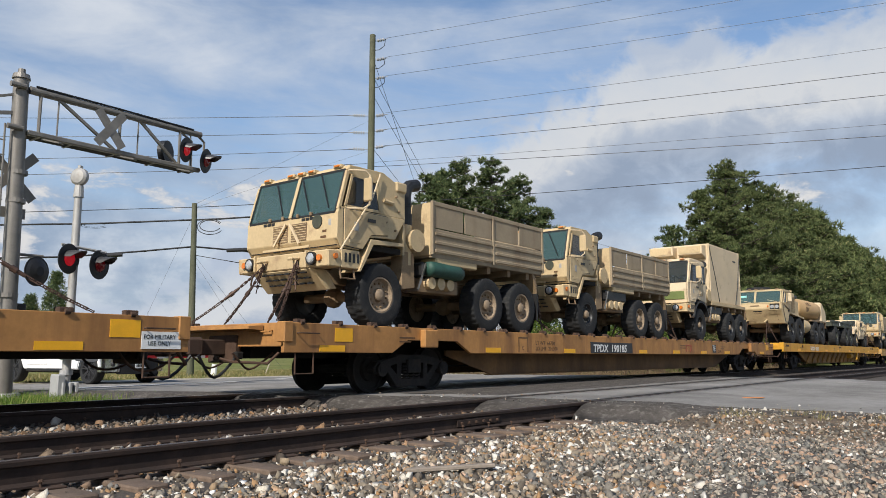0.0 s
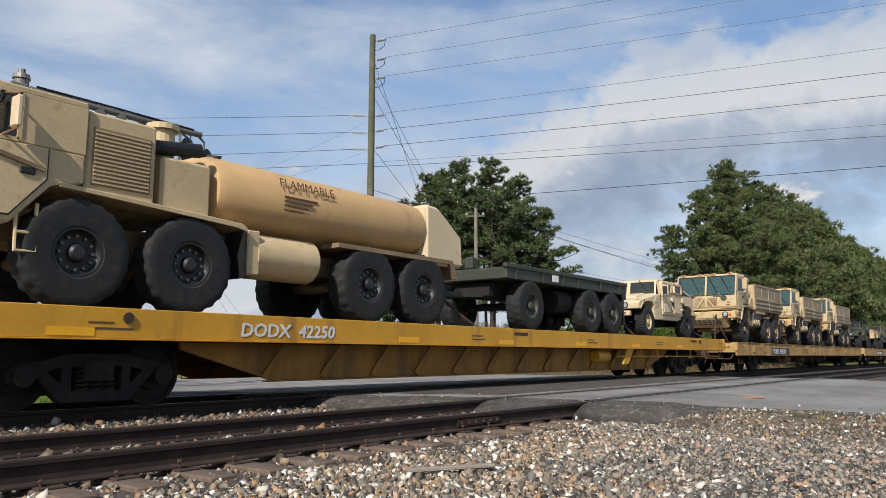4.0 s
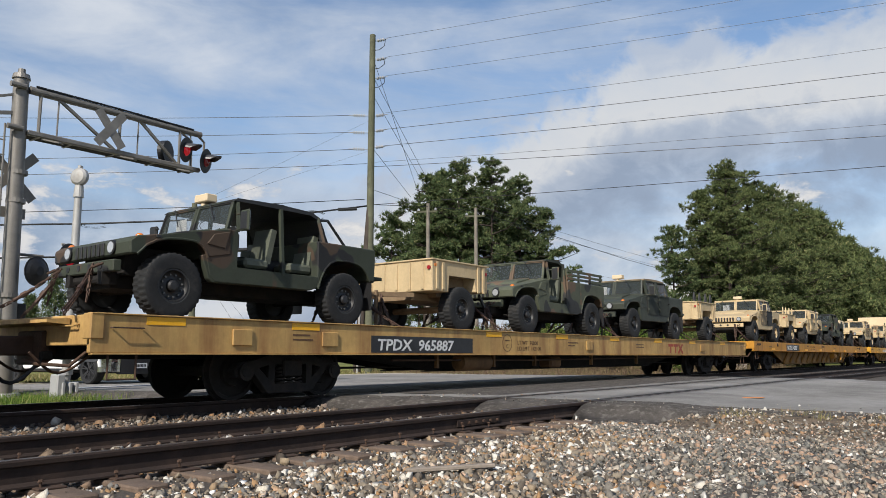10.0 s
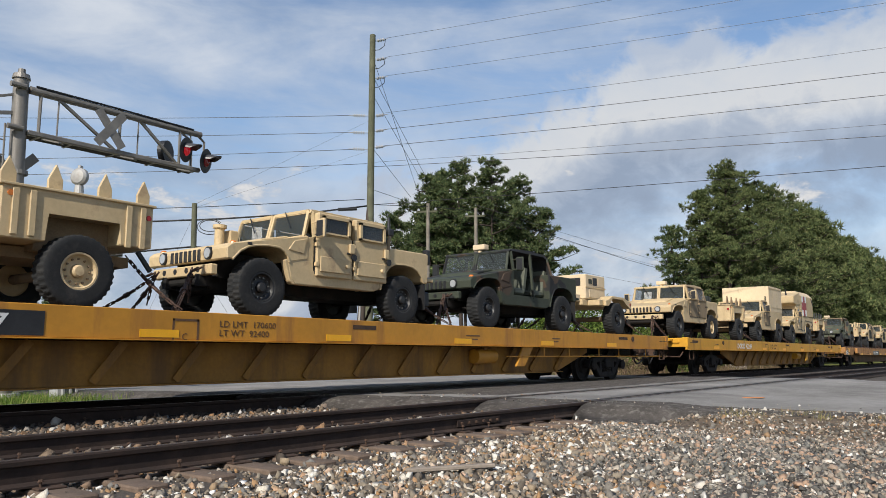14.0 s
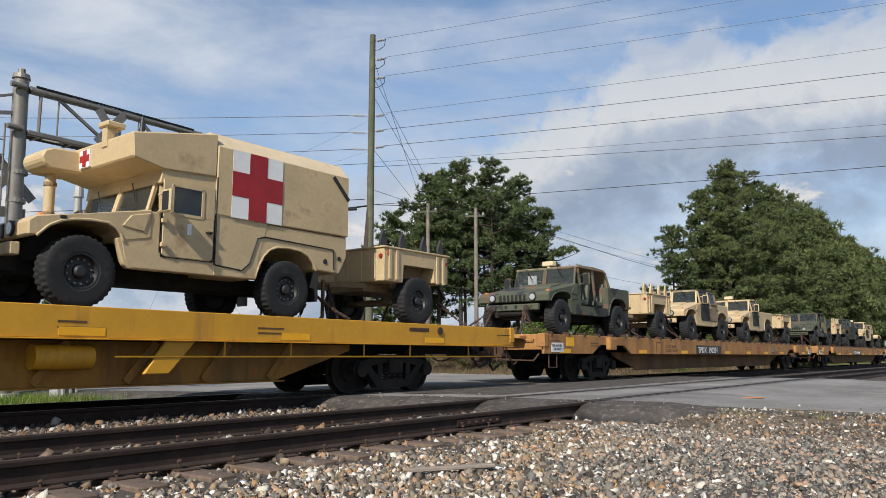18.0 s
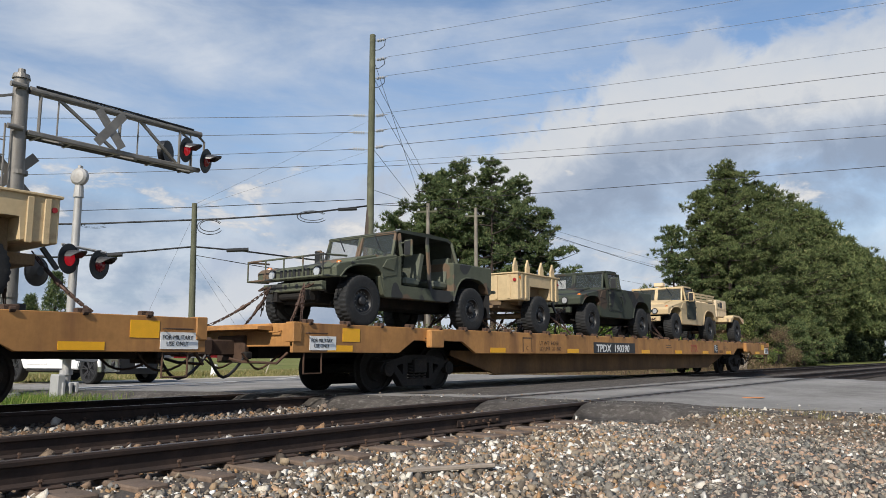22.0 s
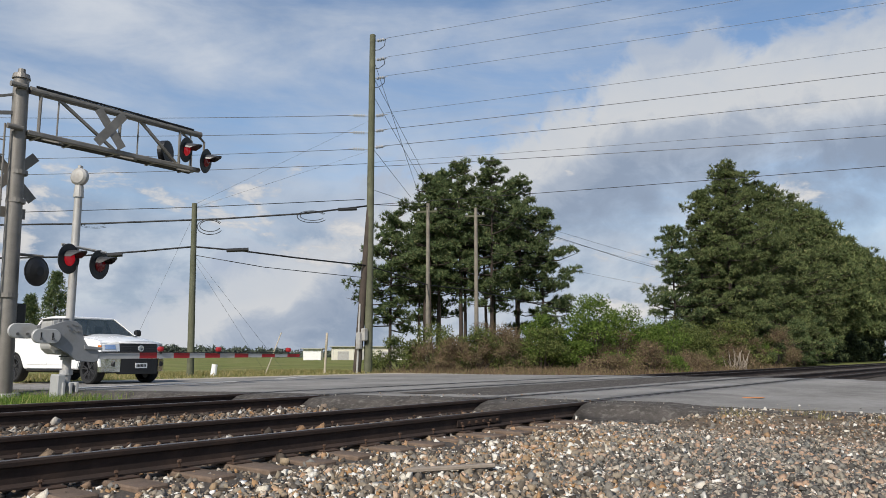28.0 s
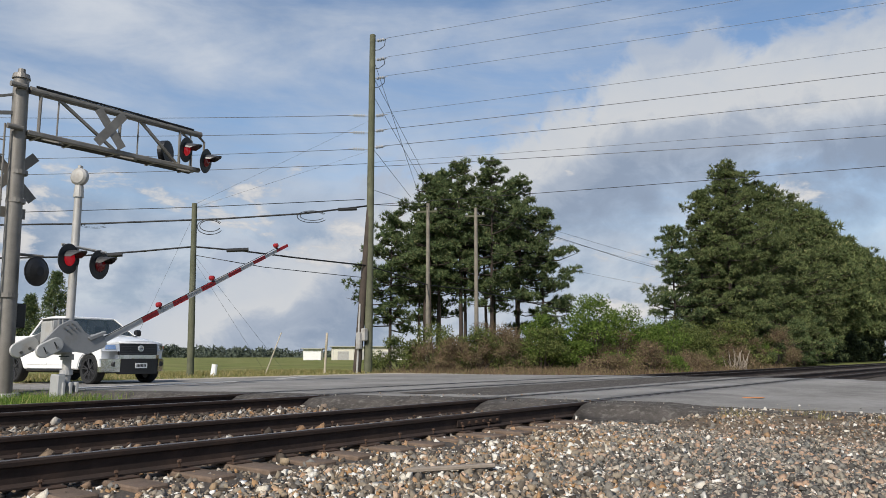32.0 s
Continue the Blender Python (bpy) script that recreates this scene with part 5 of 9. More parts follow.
def cargo_trailer(u, car_kind, spikes=True, kit=None, stakes=None):
    paint = TAN
    v = thing("cargo_trailer", "tan single-axle cargo trailer with black tyres" + (" and pointed wooden stakes" if spikes else ""), "trailer", group="trailers on the train")
    for y in (-0.93, 0.93):
        wheel(v, kit or W_JEEP, 0, y, 0.455, u)
    part("axle", rod(B(), (0, -0.8, 0.46), (0, 0.8, 0.46), 0.07, n=10), TAN_DIRTY, v)
    bm = prism(B(), [(-0.96, 0.78), (-0.96, 1.42), (0.97, 1.42), (0.97, 0.84), (0.52, 0.84), (0.52, 1.14), (-0.42, 1.14), (-0.42, 0.78)], -1.04, 1.04, 0.015)
    body = part("body", bm, paint, v)
    part("wheel_well", box(B(), -0.43, 0.53, -0.72, 0.72, 0.70, 1.15), TAN_DIRTY, v)
    part("top_rail", box(B(), -0.99, 1.0, -1.07, 1.07, 1.40, 1.435, 0.008), paint, v)
    for x in (-0.80, -0.60, 0.62, 0.82):
        part("side_rib", box(B(), x - 0.04, x + 0.04, -1.065, -1.035, 0.82, 1.38, 0.008), paint, v)
    for y in (-0.8, -0.45, -0.1, 0.25, 0.6, 0.9):
        part("end_rib", box(B(), -0.985, -0.955, y - 0.04, y + 0.04, 0.82, 1.38, 0.008), paint, v)
    for y in (-0.97, 0.97):
        part("marker_lamp", rod(B(), (-0.99, y, 1.25), (-0.955, y, 1.25), 0.04, n=10), RED, v)
    part("marker_lamp", rod(B(), (-0.86, -1.06, 1.31), (-0.86, -1.035, 1.31), 0.035, n=10), AMBER, v)
    part("marker_lamp", rod(B(), (0.90, -1.06, 1.25), (0.90, -1.035, 1.25), 0.035, n=10), RED, v)
    bm = beam(B(), (-0.9, -0.5, 0.72), (-2.0, -0.05, 0.70), 0.09)
    beam(bm, (-0.9, 0.5, 0.72), (-2.0, 0.05, 0.70), 0.09)
    box(bm, -2.2, -1.95, -0.08, 0.08, 0.64, 0.76, 0.02)
    box(bm, -0.95, 0.95, -0.5, 0.5, 0.62, 0.76)
    part("drawbar", bm, TAN_DIRTY, v)
    part("landing_leg", tube(B(), [(-1.7, -0.22, 0.78), (-1.7, -0.22, 0.12), (-1.78, -0.22, 0.02)], 0.035, 8), TAN_DIRTY, v)
    for y in (-0.9, 0.9):
        part("rear_leg", beam(B(), (0.85, y, 0.8), (1.05, y, 0.55), 0.05), BLACK, v)
    if spikes:
        for x, y in ((-0.85, -0.95), (-0.30, -0.95), (0.34, -0.95), (0.88, -0.95)):
            pts = [(x - 0.09, 1.43), (x + 0.09, 1.43), (x + 0.09, 1.58), (x, 1.78), (x - 0.09, 1.58)]
            part("stake", prism(B(), pts, y + 0.02, y + 0.07, 0.006), stakes or paint, v)
    TRAIN.append((v, u, DECK_HEIGHT[car_kind]))
    return v


def generator_trailer(u, car_kind):
    v = thing("generator_trailer", "tan single-axle trailer carrying a boxy generator set", "trailer", group="trailers on the train")
    for y in (-0.93, 0.93):
        wheel(v, W_JEEP, 0, y, 0.455, u)
    part("axle", rod(B(), (0, -0.8, 0.46), (0, 0.8, 0.46), 0.07, n=10), TAN_DIRTY, v)
    bm = box(B(), -1.3, 0.95, -0.62, 0.62, 0.80, 0.98, 0.02)
    beam(bm, (-1.2, -0.4, 0.86), (-2.2, -0.03, 0.80), 0.09)
    beam(bm, (-1.2, 0.4, 0.86), (-2.2, 0.03, 0.80), 0.09)
    part("frame", bm, TAN, v)
    for s in (-1, 1):
        pts = [(-0.72, 0.80), (-0.72, 0.94), (-0.50, 0.98), (-0.30, 1.09), (0.42, 1.09), (0.96, 0.96), (0.96, 0.78), (0.86, 0.78), (0.60, 0.90), (0.38, 1.03), (-0.28, 1.03), (-0.48, 0.86), (-0.55, 0.80)]
        part("fender", prism(B(), pts, s * 1.06, s * 0.70, 0.008), TAN, v)
        part("marker_lamp", rod(B(), (0.86, s * 1.07, 0.90), (0.86, s * 1.05, 0.90), 0.035, n=8), RED, v)
    part("tool_box", box(B(), -1.75, -1.25, -0.55, 0.35, 0.90, 1.10, 0.015), TAN_LIGHT, v)
    part("corner_box", box(B(), -0.98, -0.72, -0.98, -0.62, 0.80, 0.96, 0.015), TAN, v)
    g = part("generator", box(B(), -1.15, 0.05, -0.66, 0.55, 0.99, 1.68, 0.02), TAN_LIGHT, v, "pale tan generator housing")
    part("control_panel", box(B(), -0.98, -0.78, -0.672, -0.655, 1.42, 1.55), GREEN, g)
    part("louvre_panel", box(B(), -0.72, -0.48, -0.674, -0.655, 1.38, 1.60), BLACK, g, "black louvred panel")
    part("access_door", box(B(), -0.40, 0.0, -0.672, -0.655, 1.36, 1.62, 0.006), TAN_LIGHT, g)
    part("panel_seam", box(B(), -1.16, 0.06, -0.675, -0.655, 1.30, 1.33), TAN, g)
    part("access_door", box(B(), -0.95, -0.45, -0.672, -0.655, 1.03, 1.27, 0.006), TAN_LIGHT, g)
    part("vent", box(B(), -1.165, -1.145, -0.5, -0.1, 1.36, 1.58), BLACK, g)
    part("landing_leg", tube(B(), [(-1.9, -0.2, 0.9), (-1.9, -0.2, 0.12)], 0.035, 8), TAN_DIRTY, v)
    TRAIN.append((v, u, DECK_HEIGHT[car_kind]))
    return v


def cargo_truck(u, car_kind, label, kit=None, shelter=False, bag=False):
    """A cab-over six-wheeled truck. Front axle at x = 0."""
    v = thing("cargo_truck", label, "army truck", group="vehicles on the train")
    kit = kit or W_TRUCK
    rnd = random.Random(int(u))
    for x in (0, 3.4, 4.77):
        for y in (-0.98, 0.98):
            wheel(v, kit if x else (W_TRUCK_BLACK if rnd.random() < 0.4 else kit), x, y, 0.575, rnd.uniform(0, 6))
    bm = box(B(), -0.9, 5.6, -0.45, -0.33, 0.78, 1.02)
    box(bm, -0.9, 5.6, 0.33, 0.45, 0.78, 1.02)
    for x in (0, 3.4, 4.77):
        rod(bm, (x, -0.8, 0.58), (x, 0.8, 0.58), 0.09, n=10)
        ball(bm, (x, 0.05, 0.58), 0.2, 10, 6)
    for x in (0.6, 1.6, 2.6, 4.1):
        box(bm, x - 0.06, x + 0.06, -0.4, 0.4, 0.8, 0.95)
    box(bm, -0.5, 0.6, -0.4, 0.4, 0.85, 1.25)
    for y in (-0.9, 0.9):
        beam(bm, (2.6, y * 0.6, 0.9), (5.4, y * 0.6, 0.85), 0.1, 0.16)
    part("chassis", bm, TAN_DIRTY, v)
    # bumper
    bm = prism(B(), [(-1.34, 0.98), (-1.36, 1.26), (-1.08, 1.28), (-1.0, 0.98)], -1.2, 1.2, 0.02)
    bump = part("bumper", bm, TAN, v)
    part("skid_plate", prism(B(), [(-1.33, 0.97), (-1.0, 0.97), (-0.75, 0.66), (-0.98, 0.62)], -0.8, 0.8, 0.015), TAN, v)
    for i in range(3):
        for j in range(6):
            a = -0.55 + 0.2 * j
            part("skid_hole", box(B(), -1.34 + 0.09 * i + 0.0, -1.29 + 0.09 * i, a - 0.07, a + 0.07, 0.90 - 0.085 * i, 0.925 - 0.085 * i), BLACK, bump)
    for s in (-1, 1):
        lamp = part("headlamp", rod(B(), (-1.41, s * 0.82, 1.13), (-1.33, s * 0.82, 1.13), 0.115, n=18), BLACK, v, "black-rimmed headlamp")
        part("lens", lathe(B(), [(0.088, 0.0), (0.07, -0.018), (0.03, -0.028)], 18, "X"), LAMP_GLASS, lamp, "clear headlamp lens", (-1.41, s * 0.82, 1.13))
        part("lamp_guard", box(B(), -1.40, -1.30, s * 0.66, s * 0.70, 0.98, 1.28, 0.01), TAN, v)
        part("indicator", rod(B(), (-1.39, s * 1.0, 1.13), (-1.33, s * 1.0, 1.13), 0.055, n=12), AMBER, v, "amber indicator lamp")
        part("side_lamp", rod(B(), (-1.20, s * 1.21, 1.16), (-1.20, s * 1.24, 1.16), 0.05, n=10), AMBER, v)
        part("tow_eye", tube(B(), [(-1.36, s * 0.42 - 0.07, 1.16), (-1.50, s * 0.42 - 0.05, 1.14), (-1.50, s * 0.42 + 0.05, 1.14), (-1.36, s * 0.42 + 0.07, 1.16)], 0.025, 6), TAN, v)
    # cab shell
    if not shelter:
        glass_lo, glass_hi, mid = (-1.150, 1.93), (-0.925, 2.71), True
    else:
        glass_lo, glass_hi, mid = (-1.165, 2.02), (-0.925, 2.76), False
    paint = TAN if not shelter else TAN_LIGHT
    # two cheeks and the skins between them leave a hollow cab with openings for the windows
    win = [(-0.93, 2.05), (-0.82, 2.62), (-0.20, 2.60), (-0.10, 2.07)] if not shelter else [(-0.99, 2.05), (-0.81, 2.66), (-0.12, 2.66), (-0.12, 2.05)]
    for s in (-1, 1):
        bm = B()
        if shelter:
            pts = [(-1.20, 1.30), (-1.22, 1.75), (-1.17, 2.02), (0.62, 2.02), (0.62, 1.36), (0.35, 1.40), (-0.40, 1.50), (-0.60, 1.30)]
        else:
            pts = [(-1.06, 1.32), (-1.17, 1.48), (-1.16, 1.92), (-1.12, 2.03), (0.60, 2.03), (0.32, 1.62), (-0.40, 1.58), (-0.62, 1.32)]
        prism(bm, pts, s * 1.21, s * 1.14, 0.01)
        part("cab_side", bm, paint, v)
        if shelter:
            bm = prism(B(), [(-0.93, 2.66), (-0.90, 2.80), (-0.80, 2.86), (0.52, 2.84), (0.62, 2.74), (0.62, 2.66)], s * 1.19, s * 1.12, 0.02)
            box(bm, -0.12, 0.05, s * 1.205, s * 1.14, 2.00, 2.68, 0.01)
            box(bm, 0.52, 0.62, s * 1.205, s * 1.14, 2.00, 2.68, 0.01)
            part("cab_quarter", bm, paint, v)
            frame_pane("quarter_window", v, (0.05, s * 1.20, 2.06), (0.52, s * 1.20, 2.06), (0.52, s * 1.20, 2.66), (0.05, s * 1.20, 2.66), PANE_DARK, BLACK, 0.022, 0.04)
            part("window_post", beam(B(), (-0.74, s * 1.20, 2.05), (-0.70, s * 1.20, 2.68), 0.05, 0.03), BLACK, v, "black window divider")
            for x in (-0.10, 0.08):
                part("grab_handle", tube(B(), [(x, s * 1.20, 2.62), (x, s * 1.27, 2.58), (x, s * 1.27, 1.62), (x, s * 1.20, 1.58)], 0.014, 6), paint, v)
            part("door_seal", box(B(), 0.085, 0.10, s * 1.214, s * 1.20, 1.60, 2.02), BLACK, v, "dark rubber door seal")
        else:
            upper = [(-0.95, 2.63), (-0.88, 2.80), (-0.02, 2.82), (0.57, 2.60), (0.60, 2.03), (-0.09, 2.03), (-0.19, 2.62)]
            part("cab_quarter", prism(B(), upper, s * 1.205, s * 1.14, 0.01), paint, v)
        part("door_post", beam(B(), (-1.12, s * 1.175, 1.98), (-0.92, s * 1.175, 2.68), 0.07, 0.06), paint, v)
        d = frame_pane("door_window", v, (win[0][0] - 0.05, s * 1.20, win[0][1]), (win[3][0], s * 1.20, win[3][1]), (win[2][0], s * 1.20, win[2][1] + 0.01), (win[1][0], s * 1.20, win[1][1] + 0.01), PANE_DARK, paint, 0.03, 0.05)
        dl = [(-1.02, 1.36), (-1.02, 2.0), (0.10, 2.0), (0.10, 1.66), (-0.36, 1.62), (-0.56, 1.34)]
        door = part("door", prism(B(), dl, s * 1.235, s * 1.205, 0.008), paint, v)
        part("handle", box(B(), -0.45, -0.25, s * 1.25, s * 1.23, 1.84, 1.90), BLACK, door)
        seam = B()
        for (xa, za), (xb, zb) in zip(dl, dl[1:] + dl[:1]):
            beam(seam, (xa, s * 1.212, za), (xb, s * 1.212, zb), 0.012, 0.022)
        part("door_seal", seam, BLACK, door, "dark rubber door seal")
        part("data_plate", box(B(), -0.78, -0.68, s * 1.241, s * 1.23, 1.64, 1.80), GREY_PAINT, door)
        part("door_step", box(B(), -0.9, -0.6, s * 1.24, s * 1.2, 1.42, 1.50, 0.01), paint, door)
        part("footstep", tube(B(), [(-1.05, s * 1.15, 1.0), (-1.05, s * 1.2, 0.80), (-0.72, s * 1.2, 0.80), (-0.72, s * 1.15, 1.0)], 0.02, 6), TAN_DIRTY, v)
        part("step_panel", prism(B(), [(-1.05, 0.98), (-1.05, 1.30), (-0.62, 1.30), (-0.55, 0.98)], s * 1.21, s * 1.0, 0.01), TAN, v)
        for k in range(4):
            part("louvre", box(B(), -0.98 + 0.1 * k, -0.93 + 0.1 * k, s * 1.216, s * 1.2, 1.08, 1.24), BLACK, v)
        # mudguard over the front wheel
        if not shelter:
            g = [(-0.66, 0.94), (-0.60, 0.94), (-0.30, 1.46), (0.52, 1.50), (0.52, 1.56), (-0.36, 1.54)]
            part("mudguard", prism(B(), g, s * 1.24, s * 0.80, 0.008), TAN, v)
        else:
            g = arch(0, 0.62, 0.80, 20, 165, 9) + arch(0, 0.62, 0.74, 20, 165, 9)[::-1]
            part("mudguard", prism(B(), g, s * 1.24, s * 0.80), BLACK, v, "black rubber mudguard")
        bm = tube(B(), [(-0.90, s * 1.2, 2.70), (-0.70, s * 1.40, 2.70), (-0.62, s * 1.44, 2.62), (-0.62, s * 1.44, 2.10), (-0.72, s * 1.38, 2.02), (-0.95, s * 1.2, 2.02)], 0.016, 6)
        mir = part("mirror", bm, TAN_LIGHT, v)
        part("mirror_head", box(B(), -0.66, -0.60, s * 1.31, s * 1.50, 2.16, 2.58, 0.02), TAN, mir)
        part("mirror_face", box(B(), -0.60, -0.595, s * 1.325, s * 1.485, 2.18, 2.56), LAMP_GLASS, mir)
        if not shelter:
            part("lifting_lug", box(B(), 0.32, 0.62, s * 1.24, s * 1.05, 2.52, 2.72, 0.03), paint, v)
            part("grab_lug", rod(B(), (-0.02, s * 1.2, 2.30), (0.22, s * 1.22, 2.28), 0.045, n=8), paint, v)
    part("cab_front", prism(B(), [(-1.06, 1.32), (-1.17, 1.48), (-1.16, 1.93), (-1.08, 1.93), (-1.09, 1.50), (-1.00, 1.32)] if not shelter else [(-1.20, 1.30), (-1.22, 1.75), (-1.17, 2.02), (-1.10, 2.02), (-1.12, 1.30)], -1.20, 1.20, 0.01), paint, v)
    roof = [(-0.935, 2.71), (-0.88, 2.80), (-0.02, 2.82), (0.57, 2.60), (0.55, 2.54), (-0.03, 2.76), (-0.83, 2.74), (-0.90, 2.69)] if not shelter else \
        [(-0.935, 2.755), (-0.89, 2.83), (-0.76, 2.885), (-0.1, 2.90), (0.50, 2.865), (0.61, 2.76), (0.58, 2.70), (0.46, 2.80), (-0.76, 2.82), (-0.89, 2.735)]
    part("cab_roof", prism(B(), roof, -1.20, 1.20, 0.008) if mid else prism(B(), roof, -1.13, 1.13, 0.02), paint, v)
    part("cab_back", prism(B(), [(0.60, 1.36), (0.60, 2.60 if mid else 2.74), (0.55, 2.60 if mid else 2.74), (0.55, 1.36)], -1.19, 1.19), paint, v)
    part("cab_floor", box(B(), -1.1, 0.55, -1.14, 1.14, 1.36, 1.46), UNDER, v)
    for y in (-0.65, 0.0, 0.65):
        bm = box(B(), -0.35, 0.15, y - 0.24, y + 0.24, 1.6, 1.78, 0.04)
        beam(bm, (0.12, y, 1.75), (0.25, y, 2.4), 0.44, 0.1)
        part("seat", bm, BLACK_CLOTH, v)
    part("steering_wheel", lathe(B(), [(0.21, 0.0), (0.22, 0.015), (0.21, 0.03), (0.19, 0.015)], 16, "X"), BLACK, v, at=pose(-0.72, 0.6, 2.05, 0, 50, 0))
    panes = ((-1.14, -0.03), (0.03, 1.14)) if mid else ((-1.14, 1.14),)
    for y0, y1 in panes:
        frame_pane("windscreen", v, (glass_lo[0], y0, glass_lo[1]), (glass_lo[0], y1, glass_lo[1]), (glass_hi[0], y1, glass_hi[1]), (glass_hi[0], y0, glass_hi[1]), PANE if mid else PANE_CLEAR, BLACK, 0.028, 0.04)
    if mid:
        part("centre_post", beam(B(), (glass_lo[0] - 0.012, 0, glass_lo[1]), (glass_hi[0] - 0.012, 0, glass_hi[1]), 0.075, 0.05, 0.008), paint, v)
    for y in (-0.6, -0.1, 0.6):
        part("wiper", beam(B(), (-0.985 if mid else -1.0, y, glass_hi[1] - 0.02 if mid else 2.3), (-1.13 if mid else -1.185, y - 0.35, glass_lo[1] + 0.1), 0.015, 0.025), BLACK, v)
    for y in (-0.95, -0.28, 0.0, 0.28, 0.95):
        lamp = part("roof_lamp", box(B(), -0.95, -0.84, y - 0.10, y + 0.10, 2.765 if mid else 2.80, 2.83 if mid else 2.865, 0.012), paint, v, "clearance lamp in a tan housing")
        part("lens", box(B(), -0.962, -0.945, y - 0.065, y + 0.065, 2.78 if mid else 2.815, 2.815 if mid else 2.85, 0.006), AMBER, lamp, "amber lens")
    if mid:
        # front panels: twin sloping louvre panels and an insignia disc
        for y0, y1 in ((-0.45, -0.05), (0.05, 0.45)):
            mesh = part("front_louvre", prism(B(), [(-1.182, 1.50), (-1.176, 1.82), (-1.14, 1.82), (-1.14, 1.50)], y0, y1, 0.004), TAN_DIRTY, v, "brown wire-mesh air panel")
            for k in range(7):
                part("mesh_bar", box(B(), -1.187, -1.180, y0 + 0.01, y1 - 0.01, 1.52 + 0.044 * k, 1.530 + 0.044 * k), TAN, mesh)
        part("insignia", rod(B(), (-1.185, -0.72, 1.80), (-1.155, -0.72, 1.80), 0.12, n=20), GREEN, v, "dark green round marking")
        for k in range(3):
            part("marking", box(B(), -1.171, -1.150, 0.42 + 0.11 * k, 0.51 + 0.11 * k, 1.85, 1.90), BLACK, v)
            part("marking", box(B(), -1.171, -1.150, -0.62 + 0.11 * k, -0.53 + 0.11 * k, 1.85, 1.90), BLACK, v)
        for y in (-0.34, 0.34):
            part("tow_bar", beam(B(), (-1.22, y * 0.15, 1.82), (-1.24, y, 1.44), 0.035), TAN_LIGHT, v)
        part("tow_bar", beam(B(), (-1.24, -0.62, 1.37), (-1.24, 0.62, 1.37), 0.04), paint, v)
        for y in (-0.55, -0.2, 0.2, 0.55):
            part("hood_latch", box(B(), -1.19, -1.15, y - 0.03, y + 0.03, 1.92, 1.99, 0.008), TAN_DIRTY, v)
        part("data_plate", box(B(), -1.165, -1.150, -1.06, -0.99, 1.64, 1.82), GREY_PAINT, v)
        for x, z in ((0.0, 2.3), (0.32, 2.42), (0.40, 2.15), (0.30, 1.78), (-0.9, 1.5), (-0.62, 1.94), (0.05, 1.9)):
            part("bolt", rod(B(), (x, -1.245, z), (x, -1.2, z), 0.02, n=6), TAN_DIRTY, v)
        for zz, ww in ((1.60, 0.10), (1.50, 0.14)):
            part("marking", box(B(), -1.175, -1.158, -0.95, -0.95 + ww, zz, zz + 0.04), BROWN_INK, v)
    else:
        part("grille", box(B(), -1.235, -1.19, -1.08, 1.08, 1.42, 1.70, 0.012), OLIVE_PANEL, v, "olive green grille panel")
        for k in range(3):
            for y0, y1 in ((-0.32, 0.30), (0.36, 0.98)):
                part("louvre", box(B(), -1.242, -1.22, y0, y1, 1.47 + 0.07 * k, 1.505 + 0.07 * k), BLACK, v)
        part("paper_sheet", box(B(), -1.06, -1.05, 0.25, 0.55, 2.1, 2.4), WHITE, v)
    # exhaust, intake, air tanks behind the cab
    bm = rod(B(), (0.88, -0.95, 1.98), (0.88, -0.95, 2.20), 0.15, n=14)
    tube(bm, [(0.88, -0.95, 2.16), (0.88, -0.95, 2.58), (0.91, -0.95, 2.70), (1.0, -0.95, 2.78), (1.22, -0.95, 2.84)], 0.125, 12)
    rod(bm, (0.88, -0.95, 2.36), (0.88, -0.95, 2.42), 0.14, n=14)
    part("exhaust_stack", bm, BLACK, v, "black elbowed intake stack")
    part("stack_base", rod(B(), (0.85, -0.95, 1.2), (0.85, -0.95, 1.98), 0.16, n=12), TAN, v)
    part("air_filter", rod(B(), (0.98, -1.2, 1.68), (0.98, -0.5, 1.68), 0.22, n=18), TAN, v)
    part("mud_panel", prism(B(), [(0.62, 0.72), (0.66, 1.45), (0.98, 1.45), (1.02, 0.78)], -1.1, -0.8, 0.01), TAN_DIRTY, v)
    bm = B()
    part("tank_bracket", prism(B(), [(1.15, 0.72), (1.25, 1.0), (2.45, 1.0), (2.45, 0.72)], -1.05, -0.7, 0.01), TAN_DIRTY, v)
    for k in range(3):
        part("air_tank", rod(B(), (1.45 + 0.3 * k, -1.18, 0.90), (1.45 + 0.3 * k, -0.6, 0.90), 0.12, n=14), TAN, v)
    part("battery_box", box(B(), 1.2, 2.5, -1.14, -0.7, 1.02, 1.30, 0.03), BLACK, v, "black battery box")
    part("fuel_tank", box(B(), 1.3, 2.6, 0.55, 1.12, 0.70, 1.25, 0.06), TAN_DIRTY, v)
    part("strut", beam(B(), (1.05, -1.15, 0.75), (1.3, -1.15, 1.28), 0.03), STEEL, v)
    for s in (-1, 1):
        part("mud_flap", box(B(), 5.42, 5.45, s * 0.78, s * 1.18, 0.32, 1.15), BLACK, v, "black mud flap")
        part("rear_mudguard", prism(B(), [(5.2, 1.42), (5.30, 1.42), (5.5, 0.95), (5.42, 0.95)], s * 1.18, s * 0.78), TAN_DIRTY, v)
